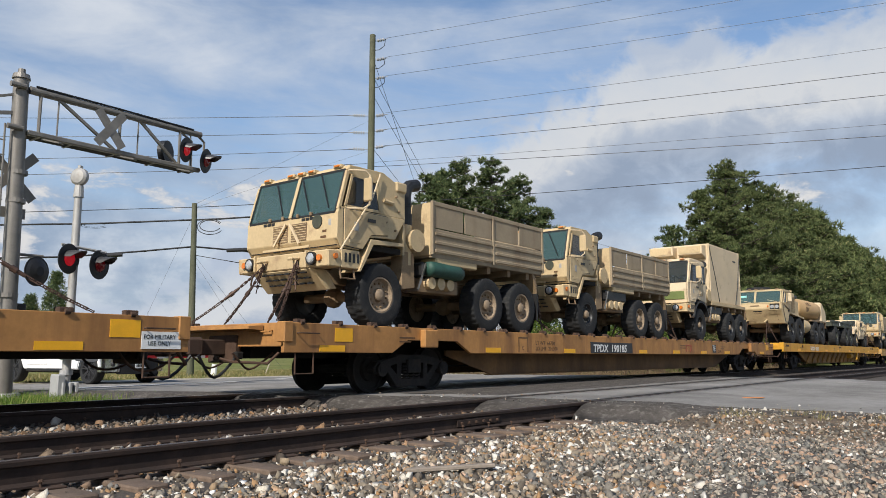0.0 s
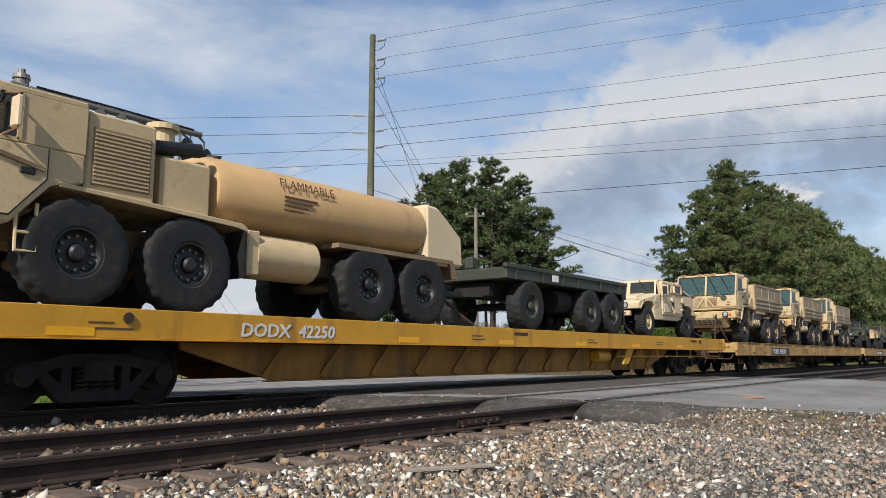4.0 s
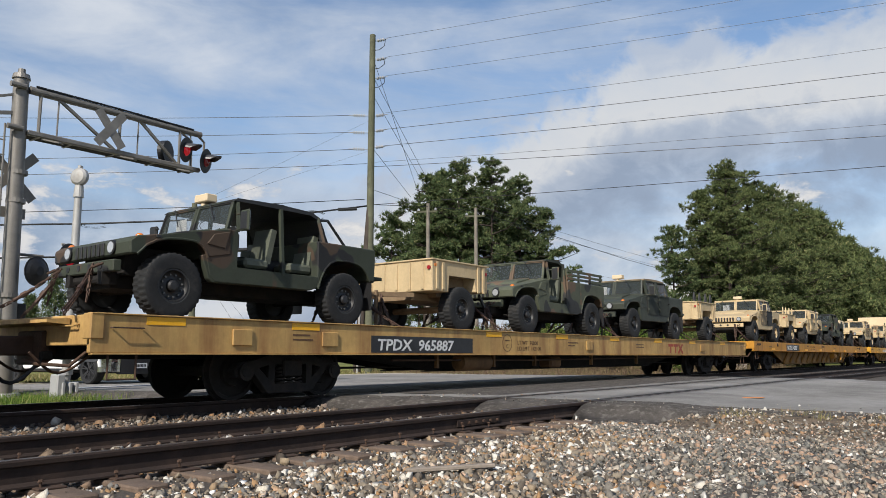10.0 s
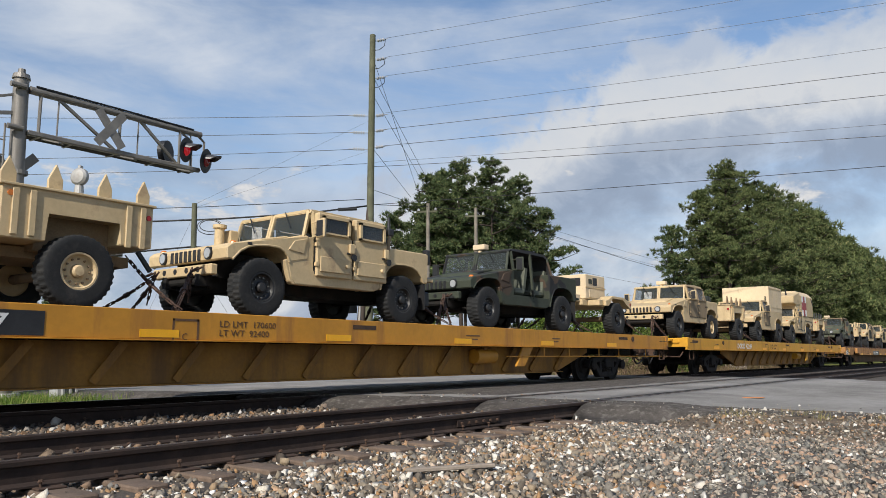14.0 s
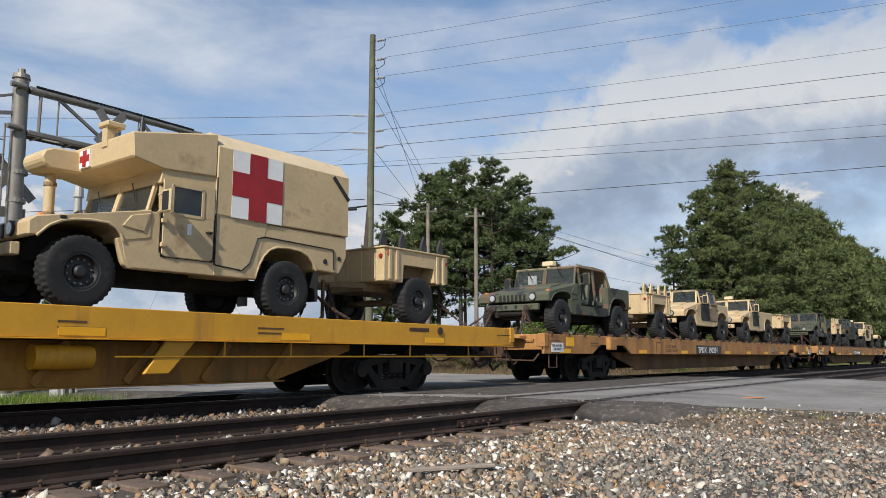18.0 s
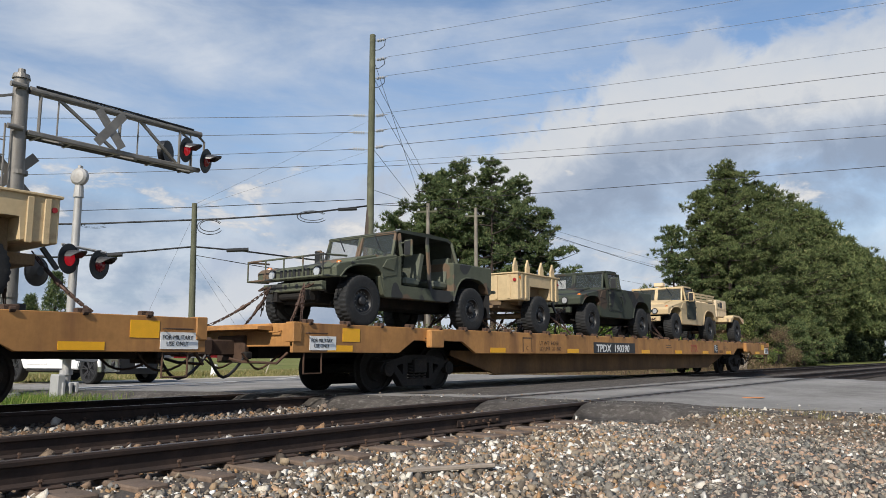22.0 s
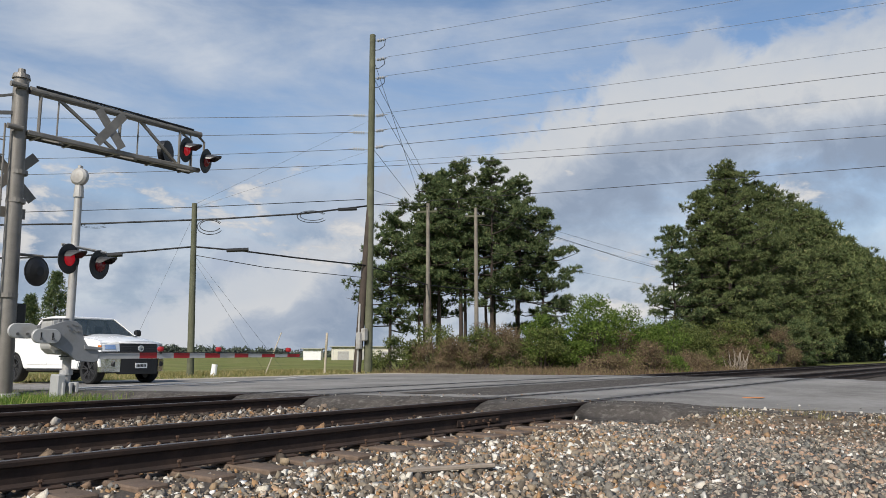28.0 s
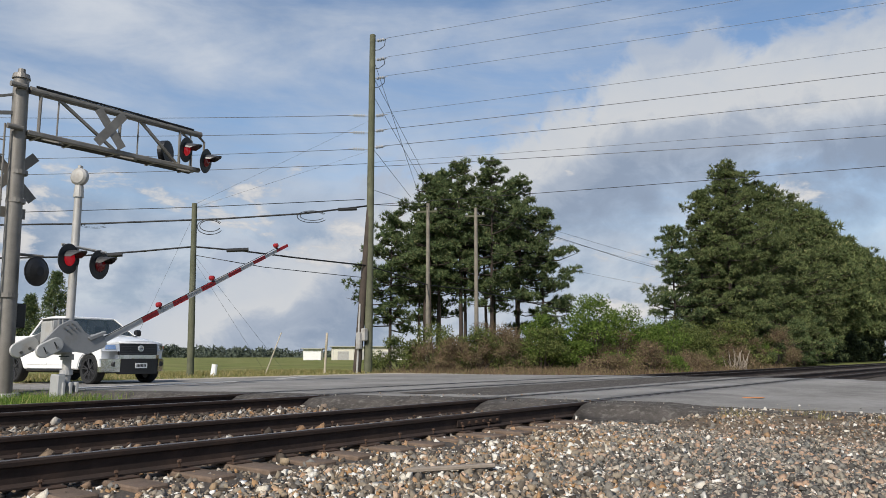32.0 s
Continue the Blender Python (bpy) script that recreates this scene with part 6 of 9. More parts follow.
    if not shelter:
        bed = part("bed_floor", box(B(), 1.40, 5.62, -1.2, 1.2, 1.40, 1.50, 0.01), BED, v)
        for x in (1.9, 2.7, 3.5, 4.3, 5.1):
            part("bed_bearer", box(B(), x - 0.06, x + 0.06, -1.12, 1.12, 1.26, 1.40), TAN_DIRTY, v)
        part("stowage_box", box(B(), 1.55, 2.95, -1.2, -0.8, 1.28, 1.42, 0.02), TAN, v)
        for s in (-1, 1):
            for x0, x1 in ((1.42, 3.50), (3.54, 5.62)):
                lo = part("drop_side", box(B(), x0, x1, s * 1.20, s * 1.23, 1.50, 1.98, 0.008), BED, v)
                for z in (1.55, 1.72, 1.90):
                    part("corrugation", prism(B(), [(x0 + 0.05, z - 0.05), (x1 - 0.05, z - 0.05), (x1 - 0.05, z + 0.02), (x0 + 0.05, z + 0.02)], s * 1.255, s * 1.225, 0.012), BED, lo)
                # planked upper half with narrow gaps
                w = (x1 - x0 - 0.10) / 2
                for k, gap in ((0, 0.0), (1, 0.045)):
                    xa = x0 + 0.03 + k * (w + 0.045)
                    part("side_panel", box(B(), xa, xa + w - 0.02, s * 1.205, s * 1.225, 2.00, 2.44, 0.004), BED, v)
                part("upper_rail", box(B(), x0, x1, s * 1.195, s * 1.24, 2.44, 2.53, 0.008), BED, v)
            for x in (1.40, 3.52, 5.62):
                part("side_post", box(B(), x - 0.03, x + 0.03, s * 1.19, s * 1.25, 1.45, 2.53, 0.006), BED, v)
        part("head_board", box(B(), 1.38, 1.42, -1.22, 1.22, 1.45, 2.50, 0.008), TAN, v)
        part("tail_board", box(B(), 5.62, 5.66, -1.22, 1.22, 1.45, 2.50, 0.008), BED, v)
        part("rack_rail", tube(B(), [(0.7, 0.6, 2.62), (1.35, 0.5, 2.55)], 0.03, 6), TAN_DIRTY, v)
    else:
        part("bed_floor", box(B(), 1.20, 5.34, -1.2, 1.2, 1.34, 1.47, 0.01), TAN, v)
        for x in (1.7, 2.5, 3.3, 4.1, 4.9):
            part("bed_bearer", box(B(), x - 0.07, x + 0.07, -1.16, 1.16, 1.20, 1.34), TAN_DIRTY, v)
        sh = part("shelter", box(B(), 1.45, 5.10, -1.10, 1.10, 1.48, 3.66, 0.025), TAN_LIGHT, v, "tall pale tan equipment shelter")
        for y0, y1 in ((-1.0, -0.08), (0.1, 1.02)):
            unit = part("cooling_unit", prism(B(), [(0.98, 3.24), (0.98, 3.58), (1.46, 3.60), (1.46, 3.08)], y0, y1, 0.02), TAN_LIGHT, sh)
            part("cover_rim", box(B(), 0.965, 0.985, y0 + 0.05, y1 - 0.05, 3.28, 3.54, 0.006), TAN, unit)
        part("vent", box(B(), 4.25, 4.62, -1.108, -1.09, 3.22, 3.28), BLACK, sh)
        part("hatch", box(B(), 4.2, 4.66, -1.106, -1.09, 2.86, 3.18, 0.004), TAN_LIGHT, sh)
        for x in (1.48, 5.07):
            part("corner_post", box(B(), x - 0.03, x + 0.03, -1.115, -1.06, 1.48, 3.66, 0.006), TAN_LIGHT, sh)
        part("tie_strap", tube(B(), [(1.46, -1.12, 3.55), (1.95, -1.14, 2.4), (2.25, -1.16, 1.5)], 0.014, 5), BLACK, sh)
        part("tie_strap", tube(B(), [(5.08, -1.12, 3.5), (4.6, -1.14, 2.2), (4.2, -1.16, 1.5)], 0.014, 5), BLACK, sh)
    if bag:
        part("lashing_strap", tube(B(), [(-0.15, -1.25, 2.76), (-0.36, -1.27, 2.30), (-1.15, -1.28, 1.26)], 0.016, 6), TAN_LIGHT, v, "pale webbing strap across the cab door")
        part("rolled_bag", tube(B(), [(1.30, -1.17, 1.16), (1.40, -1.20, 1.17), (2.20, -1.20, 1.14), (2.32, -1.17, 1.15)], 0.15, 12), material("green_tarpaulin", (0.022, 0.075, 0.055), 0.6, vary=0.3, scale=4, bump=0.4, bump_scale=10), v, "dark green rolled tarpaulin", smooth=True)
    TRAIN.append((v, u, DECK_HEIGHT[car_kind]))
    return v


def tanker(u, car_kind):
    v = thing("fuel_tanker", "tan eight-wheeled fuel tanker truck with a sloped cab", "tanker truck", group="vehicles on the train")
    for x in (0, 1.58, 5.2, 6.72):
        for y in (-0.98, 0.98):
            wheel(v, W_HEAVY, x, y, 0.67, x)
    bm = box(B(), -1.0, 7.6, -0.45, 0.45, 0.8, 1.15)
    for x in (0, 1.58, 5.2, 6.72):
        rod(bm, (x, -0.8, 0.66), (x, 0.8, 0.66), 0.1, n=10)
    part("chassis", bm, TAN_DIRTY, v)
    part("cab_lower", prism(B(), [(-1.84, 1.90), (-1.86, 1.62), (-1.36, 0.94), (-0.84, 0.92), (-0.42, 1.46), (0.0, 1.52), (0.0, 1.90)], -1.2, 1.2, 0.03), TAN, v)
    part("cab_roof", prism(B(), [(-1.54, 2.48), (-1.49, 2.57), (0.0, 2.57), (0.0, 2.48)], -1.2, 1.2, 0.02), TAN, v)
    part("cab_back", prism(B(), [(-0.80, 1.89), (-0.80, 2.50), (0.0, 2.50), (0.0, 1.89)], -1.2, 1.2, 0.01), TAN, v)
    for y in (-0.95, -0.30, 0.0, 0.30, 0.95):
        part("roof_lamp", box(B(), -1.55, -1.44, y - 0.06, y + 0.06, 2.56, 2.61, 0.012), TAN_DIRTY, v, "clearance lamp")
    for y0, y1 in ((-1.15, -0.025), (0.025, 1.15)):
        frame_pane("windscreen", v, (-1.83, y0, 1.91), (-1.83, y1, 1.91), (-1.53, y1, 2.50), (-1.53, y0, 2.50), PANE, TAN, 0.035, 0.05)
        part("wiper", beam(B(), (-1.86, y0 + 0.15, 1.95), (-1.77, y0 + 0.60, 2.06), 0.018, 0.02), TAN_LIGHT, v)
    part("paper_sheet", box(B(), -1.68, -1.66, 0.40, 0.98, 2.02, 2.30), material("pale_green_paper", (0.35, 0.72, 0.66), 0.7), v, "pale green paper behind the glass")
    for s in (-1, 1):
        frame_pane("door_window", v, (-1.70, s * 1.19, 1.91), (-0.80, s * 1.19, 1.91), (-0.80, s * 1.19, 2.48), (-1.42, s * 1.19, 2.48), PANE_DARK, TAN, 0.05, 0.05)
        part("window_post", beam(B(), (-1.38, s * 1.20, 1.93), (-1.05, s * 1.20, 2.46), 0.03, 0.03), TAN_LIGHT, v)
        door = part("door", prism(B(), [(-1.56, 1.60), (-1.56, 1.87), (-0.46, 1.87), (-0.46, 1.5), (-0.86, 1.02), (-1.24, 1.02)], s * 1.225, s * 1.195, 0.008), TAN, v)
        edge = [(-1.56, 1.87), (-1.56, 1.60), (-1.24, 1.02), (-0.86, 1.02), (-0.46, 1.5), (-0.46, 1.87)]
        part("door_seal", tube(B(), [(x, s * 1.212, z) for x, z in edge], 0.014, 5), BLACK, door, "dark rubber door seal")
        part("grab_bar", beam(B(), (-1.52, s * 1.24, 1.84), (-0.50, s * 1.24, 1.60), 0.03, 0.05), TAN_DIRTY, door)
        part("handle", box(B(), -0.78, -0.60, s * 1.25, s * 1.22, 1.52, 1.60, 0.01), BLACK, door)
        part("data_plate", box(B(), -1.46, -1.34, s * 1.232, s * 1.22, 1.70, 1.82), GREY_PAINT, door)
        mir = part("mirror", tube(B(), [(-0.98, s * 1.2, 2.44), (-0.92, s * 1.42, 2.40), (-0.92, s * 1.42, 1.98), (-0.98, s * 1.2, 1.94)], 0.016, 6), TAN_DIRTY, v)
        part("mirror_head", box(B(), -0.95, -0.88, s * 1.28, s * 1.46, 2.00, 2.38, 0.02), TAN_LIGHT, mir)
        # round lamps sunk in a dark recess behind a bar cage
        lamp = part("lamp_recess", box(B(), -1.868, -1.80, s * 0.68, s * 1.12, 1.58, 1.86, 0.01), UNDER, v, "dark lamp recess")
        for yl in (0.79, 1.0):
            part("lens", rod(B(), (-1.885, s * yl, 1.72), (-1.86, s * yl, 1.72), 0.085, n=16), LAMP_GLASS, lamp, "clear headlamp lens")
        cage = B()
        for z in (1.57, 1.87):
            tube(cage, [(-1.84, s * 0.66, z), (-1.94, s * 0.66, z), (-1.94, s * 1.14, z), (-1.84, s * 1.14, z)], 0.014, 5)
        for yl in (0.66, 0.90, 1.14):
            rod(cage, (-1.94, s * yl, 1.57), (-1.94, s * yl, 1.87), 0.012, n=5)
        part("lamp_guard", cage, TAN, v)
        part("indicator", rod(B(), (-1.89, s * 0.60, 1.74), (-1.84, s * 0.60, 1.74), 0.045, n=10), AMBER, v)
        for zb in (1.50, 1.30, 1.12):
            part("panel_bolt", rod(B(), (-1.84 + (1.60 - zb) * 0.72 - 0.015, s * 0.95, zb), (-1.84 + (1.60 - zb) * 0.72 + 0.05, s * 0.95, zb), 0.025, n=6), TAN_DIRTY, v)
        part("mudguard", prism(B(), [(-0.3, 1.50), (2.4, 1.36), (2.5, 1.30), (2.5, 1.24), (2.3, 1.30), (-0.3, 1.44)], s * 1.22, s * 0.75, 0.01), TAN, v)
        part("mud_flap", box(B(), 2.42, 2.46, s * 0.75, s * 1.2, 0.55, 1.30), BLACK, v, "black mud flap")
        part("ladder", tube(B(), [(-0.75, s * 1.15, 1.1), (-0.75, s * 1.18, 0.62), (-0.52, s * 1.18, 0.62), (-0.52, s * 1.15, 1.2)], 0.025, 6), TAN, v)
        part("ladder_rung", rod(B(), (-0.75, s * 1.175, 0.84), (-0.52, s * 1.175, 0.84), 0.02, n=6), TAN, v)
    for k in range(3):
        part("nose_slot", prism(B(), [(-1.80 + 0.09 * k, 1.53 - 0.115 * k), (-1.765 + 0.09 * k, 1.485 - 0.115 * k), (-1.745 + 0.09 * k, 1.50 - 0.115 * k), (-1.78 + 0.09 * k, 1.545 - 0.115 * k)], -0.30 + 0.04 * k, 0.10), UNDER, v)
    part("placard", prism(B(), [(-1.70, 1.395), (-1.52, 1.15), (-1.51, 1.16), (-1.69, 1.405)], 0.72, 0.98), RED_FADED, v, "faded red diamond placard")
    for y in (-0.45, 0.45):
        part("tow_eye", tube(B(), [(-1.45, y, 1.10), (-1.66, y, 1.10), (-1.66, y + 0.08, 1.02), (-1.40, y + 0.08, 1.00)], 0.035, 7), TAN, v)
    part("marking", box(B(), -1.865, -1.84, -0.2, 0.2, 1.76, 1.80), BROWN_INK, v)
    eng = part("engine_housing", box(B(), 0.02, 0.98, -1.15, 1.15, 1.42, 2.50, 0.03), TAN, v)
    part("grille", box(B(), 0.10, 0.90, -1.165, -1.14, 1.55, 2.30), TAN_DIRTY, eng)
    for k in range(14):
        part("louvre", box(B(), 0.12, 0.88, -1.175, -1.16, 1.57 + 0.052 * k, 1.59 + 0.052 * k), TAN, eng)
    part("hose_reel", box(B(), 1.1, 1.9, -1.1, 1.1, 1.36, 2.15, 0.04), TAN, v)
    part("air_cleaner", rod(B(), (1.3, -0.75, 2.1), (1.3, -0.75, 2.62), 0.17, n=16), TAN, v)
    part("rain_cap", rod(B(), (1.3, -0.75, 2.60), (1.3, -0.75, 2.68), 0.23, n=16), TAN, v)
    part("muffler", rod(B(), (1.0, -0.95, 2.28), (1.75, -1.0, 2.36), 0.10, n=12), BLACK, v, "black muffler")
    part("spare_wheel", lathe(B(), [(0.3, -0.1), (0.55, -0.14), (0.6, 0), (0.55, 0.14), (0.3, 0.1)], 24, "Z"), RUBBER, v, at=(-0.3, 0.2, 2.62))
    bm = B()
    n = 28
    rings = []
    for x, k in ((1.98, 0.80), (2.05, 0.94), (2.2, 1.0), (6.6, 1.0), (6.75, 0.99)):
        rings.append([bm.verts.new((x, 1.18 * k * math.copysign(abs(math.cos(a)) ** 0.75, math.cos(a)), 1.87 + 0.61 * k * math.copysign(abs(math.sin(a)) ** 0.8, math.sin(a))))
                      for a in (2 * math.pi * i / n for i in range(n))])
    for a, b in zip(rings, rings[1:]):
        for i in range(n):
            j = (i + 1) % n
            bm.faces.new((a[i], a[j], b[j], b[i]))
    bm.faces.new(rings[0]), bm.faces.new(rings[-1])
    tank = part("tank", bm, material("warm_tan_tank_paint", (0.52, 0.33, 0.15), 0.6, vary=0.1, scale=1.2, bump=0.03, dirt=(0.33, 0.21, 0.11), dirt_amount=0.15), v, "warm tan elliptical tank", smooth="auto")
    words("lettering", "FLAMMABLE", 0.22, BROWN_INK, tank, pose(3.1, -1.190, 2.06, -16, 0, 0))
    for k in range(4):
        part("small_print", box(B(), 3.2, 3.9 - 0.1 * k, -1.192, -1.185, 1.90 - 0.07 * k, 1.93 - 0.07 * k), BROWN_INK, tank)
    part("rear_cabinet", prism(B(), [(6.78, 1.2), (6.78, 2.38), (7.2, 2.36), (7.95, 1.85), (8.0, 1.2)], -1.17, 1.17, 0.06), TAN_LIGHT, v)
    part("side_tank", rod(B(), (2.75, -0.82, 0.95), (4.0, -0.82, 0.95), 0.36, n=22), TAN, v, smooth="auto")
    part("tank_cabinet", box(B(), 2.55, 2.78, -1.15, -0.5, 0.62, 1.30, 0.02), TAN, v)
    for s in (-1, 1):
        part("rear_mudguard", prism(B(), [(4.4, 1.32), (7.6, 1.32), (7.75, 0.95), (7.68, 0.95), (7.5, 1.24), (4.4, 1.24)], s * 1.2, s * 0.75), TAN_DIRTY, v)
    TRAIN.append((v, u, DECK_HEIGHT[car_kind]))
    return v


def flat_trailer(u, car_kind):
    v = thing("flat_trailer", "dark green three-axle flatbed trailer with knobbly tyres", "trailer", group="trailers on the train")
    for x in (0, 3.05, 4.38):
        for y in (-0.98, 0.98):
            wheel(v, W_GREEN, x, y, 0.575, x)
    bm = box(B(), -0.8, 5.3, -0.5, 0.5, 0.80, 1.10)
    for x in (0, 3.05, 4.38):
        rod(bm, (x, -0.8, 0.58), (x, 0.8, 0.58), 0.09, n=10)
    rod(bm, (1.6, -0.7, 0.8), (2.3, -0.7, 0.8), 0.28, n=16)
    part("chassis", bm, UNDER, v)
    part("bed_frame", prism(B(), [(-1.0, 1.15), (-1.0, 1.42), (5.35, 1.42), (5.35, 1.15)], -1.12, 1.12, 0.02), GREEN, v)
    for s in (-1, 1):
        part("bed_rail", box(B(), -1.05, 5.4, s * 1.16, s * 1.04, 1.40, 1.50, 0.012), GREEN, v)
        for x in (-0.6, 0.6, 1.6, 2.4, 3.7, 4.9):
            part("bed_rib", box(B(), x - 0.04, x + 0.04, s * 1.15, s * 1.11, 1.16, 1.42), GREEN, v)
        part("mud_flap", box(B(), 5.1, 5.13, s * 0.78, s * 1.15, 0.3, 1.1), BLACK, v)
        part("stowage_box", box(B(), 5.1, 5.4, s * 1.1, s * 0.7, 1.02, 1.40, 0.02), GREEN, v)
    bm = beam(B(), (-0.2, -0.35, 0.85), (-2.1, -0.03, 0.78), 0.12)
    beam(bm, (-0.2, 0.35, 0.85), (-2.1, 0.03, 0.78), 0.12)
    part("drawbar", bm, GREEN, v)
    part("lifting_hook", box(B(), -0.95, -0.65, -0.12, 0.12, 1.42, 1.72, 0.04), GREEN, v)
    part("data_plate", box(B(), 1.0, 1.3, -1.165, -1.155, 1.22, 1.38), WHITE, v)
    TRAIN.append((v, u, DECK_HEIGHT[car_kind]))
    return v


cargo_truck(9.98, "P", "tan six-wheeled cargo truck with slatted sides and a green tarpaulin roll", bag=True)
cargo_truck(18.0, "P", "tan six-wheeled cargo truck with slatted sides, dusty rims")
cargo_truck(26.60, "P", "pale tan six-wheeled truck with a tall shelter and green grille", kit=W_TRUCK_BLACK, shelter=True)
tanker(39.51, "Y")
flat_trailer(50.22, "Y")
jeep(57.31, "Y", TAN_LIGHT, "tan armoured jeep with heavy doors and a sloped back", "armor4", back="slant", kit=W_JEEP_TAN, rear_kit=W_JEEP)
cargo_truck(66.93, "T", "tan six-wheeled cargo truck with slatted sides on a rusty flatcar")
cargo_truck(75.65, "T", "tan six-wheeled cargo truck with slatted sides on a rusty flatcar")
cargo_truck(83.80, "T", "tan six-wheeled cargo truck with slatted sides on a rusty flatcar")
jeep(93.73, "T", CAMO, "dark camouflaged open jeep with no doors and green seats", "open4", roof=BLACK_CLOTH, back="hoop", beacon=True)
cargo_trailer(100.41, "T", spikes=False)
jeep(103.04, "T", CAMO_FADED, "camouflaged doorless pickup jeep with a slatted cargo rack", "open2", front_door=CAMO_FADED, roof=GREEN_CLOTH, back="slats")
jeep(109.05, "T", GREEN, "dark green four-door jeep with canvas doors and tan roof", "soft4", front_door=GREEN_CLOTH, roof=TAN_CLOTH, beacon=True)
cargo_trailer(115.52, "T", stakes=STAKE_DARK)
jeep(121.52, "Y", TAN, "tan four-door jeep with one black canvas door", "soft4", front_door=TAN_CLOTH, rear_door=BLACK_CLOTH, beacon=True, kit=W_JEEP_TIP, rear_kit=W_JEEP_TAN)
cargo_trailer(127.8, "Y", kit=W_JEEP_TAN)
jeep(130.64, "Y", TAN, "tan armoured jeep with heavy doors and a spare wheel behind", "armor4", back="tyre")
jeep(136.80, "Y", CAMO, "dark camouflaged open jeep with no doors, antenna box above", "open4", roof=BLACK_CLOTH, beacon=True)
generator_trailer(143.31, "Y")
jeep(148.07, "Y", TAN, "tan four-door jeep with a dark green box in its bed", "soft4", front_door=TAN_CLOTH, back="cases", rear_kit=W_JEEP_TAN, beacon=True)
cargo_trailer(154.65, "Y", stakes=TAN_DIRTY)
jeep(157.45, "Y", TAN, "tan jeep carrying a boxy pale tan shelter", "soft2", front_door=TAN_CLOTH, back="box")
jeep(163.36, "Y", TAN, "tan army ambulance with a red cross on white", "ambulance", back="ambulance", category="ambulance")
cargo_trailer(169.92, "Y", stakes=STAKE_DARK)
jeep(175.61, "P", CAMO_FADED, "camouflaged open jeep with a tan canvas roof", "open4", roof=TAN_CLOTH, beacon=True)
cargo_trailer(182.00, "P")
jeep(184.80, "P", TAN, "tan four-door jeep with a dark green front door", "soft4", front_door=GREEN_CLOTH, rear_door=TAN_CLOTH, roof=GREEN_CLOTH)
jeep(191.18, "P", TAN, "tan two-door pickup jeep with dark green canvas doors", "soft2", front_door=GREEN_CLOTH, beacon=True)
cargo_trailer(197.77, "P", spikes=False)
jeep(204.08, "P", CAMO_FADED, "camouflaged open jeep with a tubular brush guard", "open4", roof=GREEN_CLOTH, guard=True)
cargo_trailer(210.19, "P")
jeep(212.94, "P", CAMO, "dark camouflaged two-door pickup jeep with canvas doors", "soft2", front_door=CAMO, roof=GREEN_CLOTH)
jeep(219.05, "P", TAN, "tan pickup jeep with a slatted cargo rack", "soft2", front_door=GREEN_CLOTH, back="slats", beacon=True)
generator_trailer(225.57, "P")


def tie_downs():
    """Chains from each vehicle's ends down to its flatcar."""
    cars = [(o, u, z) for o, u, z in TRAIN if o.name.startswith("flatcar")]
    for o, u, z in list(TRAIN):
        if o.name.startswith("flatcar"):
            continue
        car, cu, _ = max((c for c in cars if c[1] <= u + 0.5), key=lambda c: c[1])
        a = u - cu
        if "truck" in o.name:
            ends = [(-1.35, 1.1, -2.35, 0.42), (5.5, 0.95, 6.2, 0.42)]
        elif "tanker" in o.name:
            ends = [(-1.5, 1.05, -2.75, 0.42), (7.7, 0.95, 8.4, 0.42)]
        elif "flat_trailer" in o.name:
            ends = [(5.3, 1.05, 5.75, 0.4)]
        elif "trailer" in o.name:
            ends = [(-1.6, 0.68, -2.05, 0.25), (0.95, 0.78, 1.35, 0.45)]
        else:
            ends = [(-0.85, 0.70, -1.55, 0.45), (4.15, 0.68, 4.55, 0.45)]
        for x, h, x2, y in ends:
            for s in (-1, 1):
                chain(car, (a + x, s * y, h), (a + x2, s * (y + 0.75), 0.04))
                if x < 0:
                    chain(car, (a + x, s * y, h), (a + x2 + 0.3, s * (y + 0.15), 0.04))
                    chain(car, (a + x - 0.02, s * (y + 0.05), h), (a + x - 0.10, s * (y + 0.10), max(0.16, h - 0.48)), 0.0, binder=False)


tie_downs()
chain(CAR_A, (24.8, -0.45, 1.0), (26.2, -1.2, 0.04))
chain(CAR_A, (24.8, 0.45, 1.0), (26.2, 1.2, 0.04))


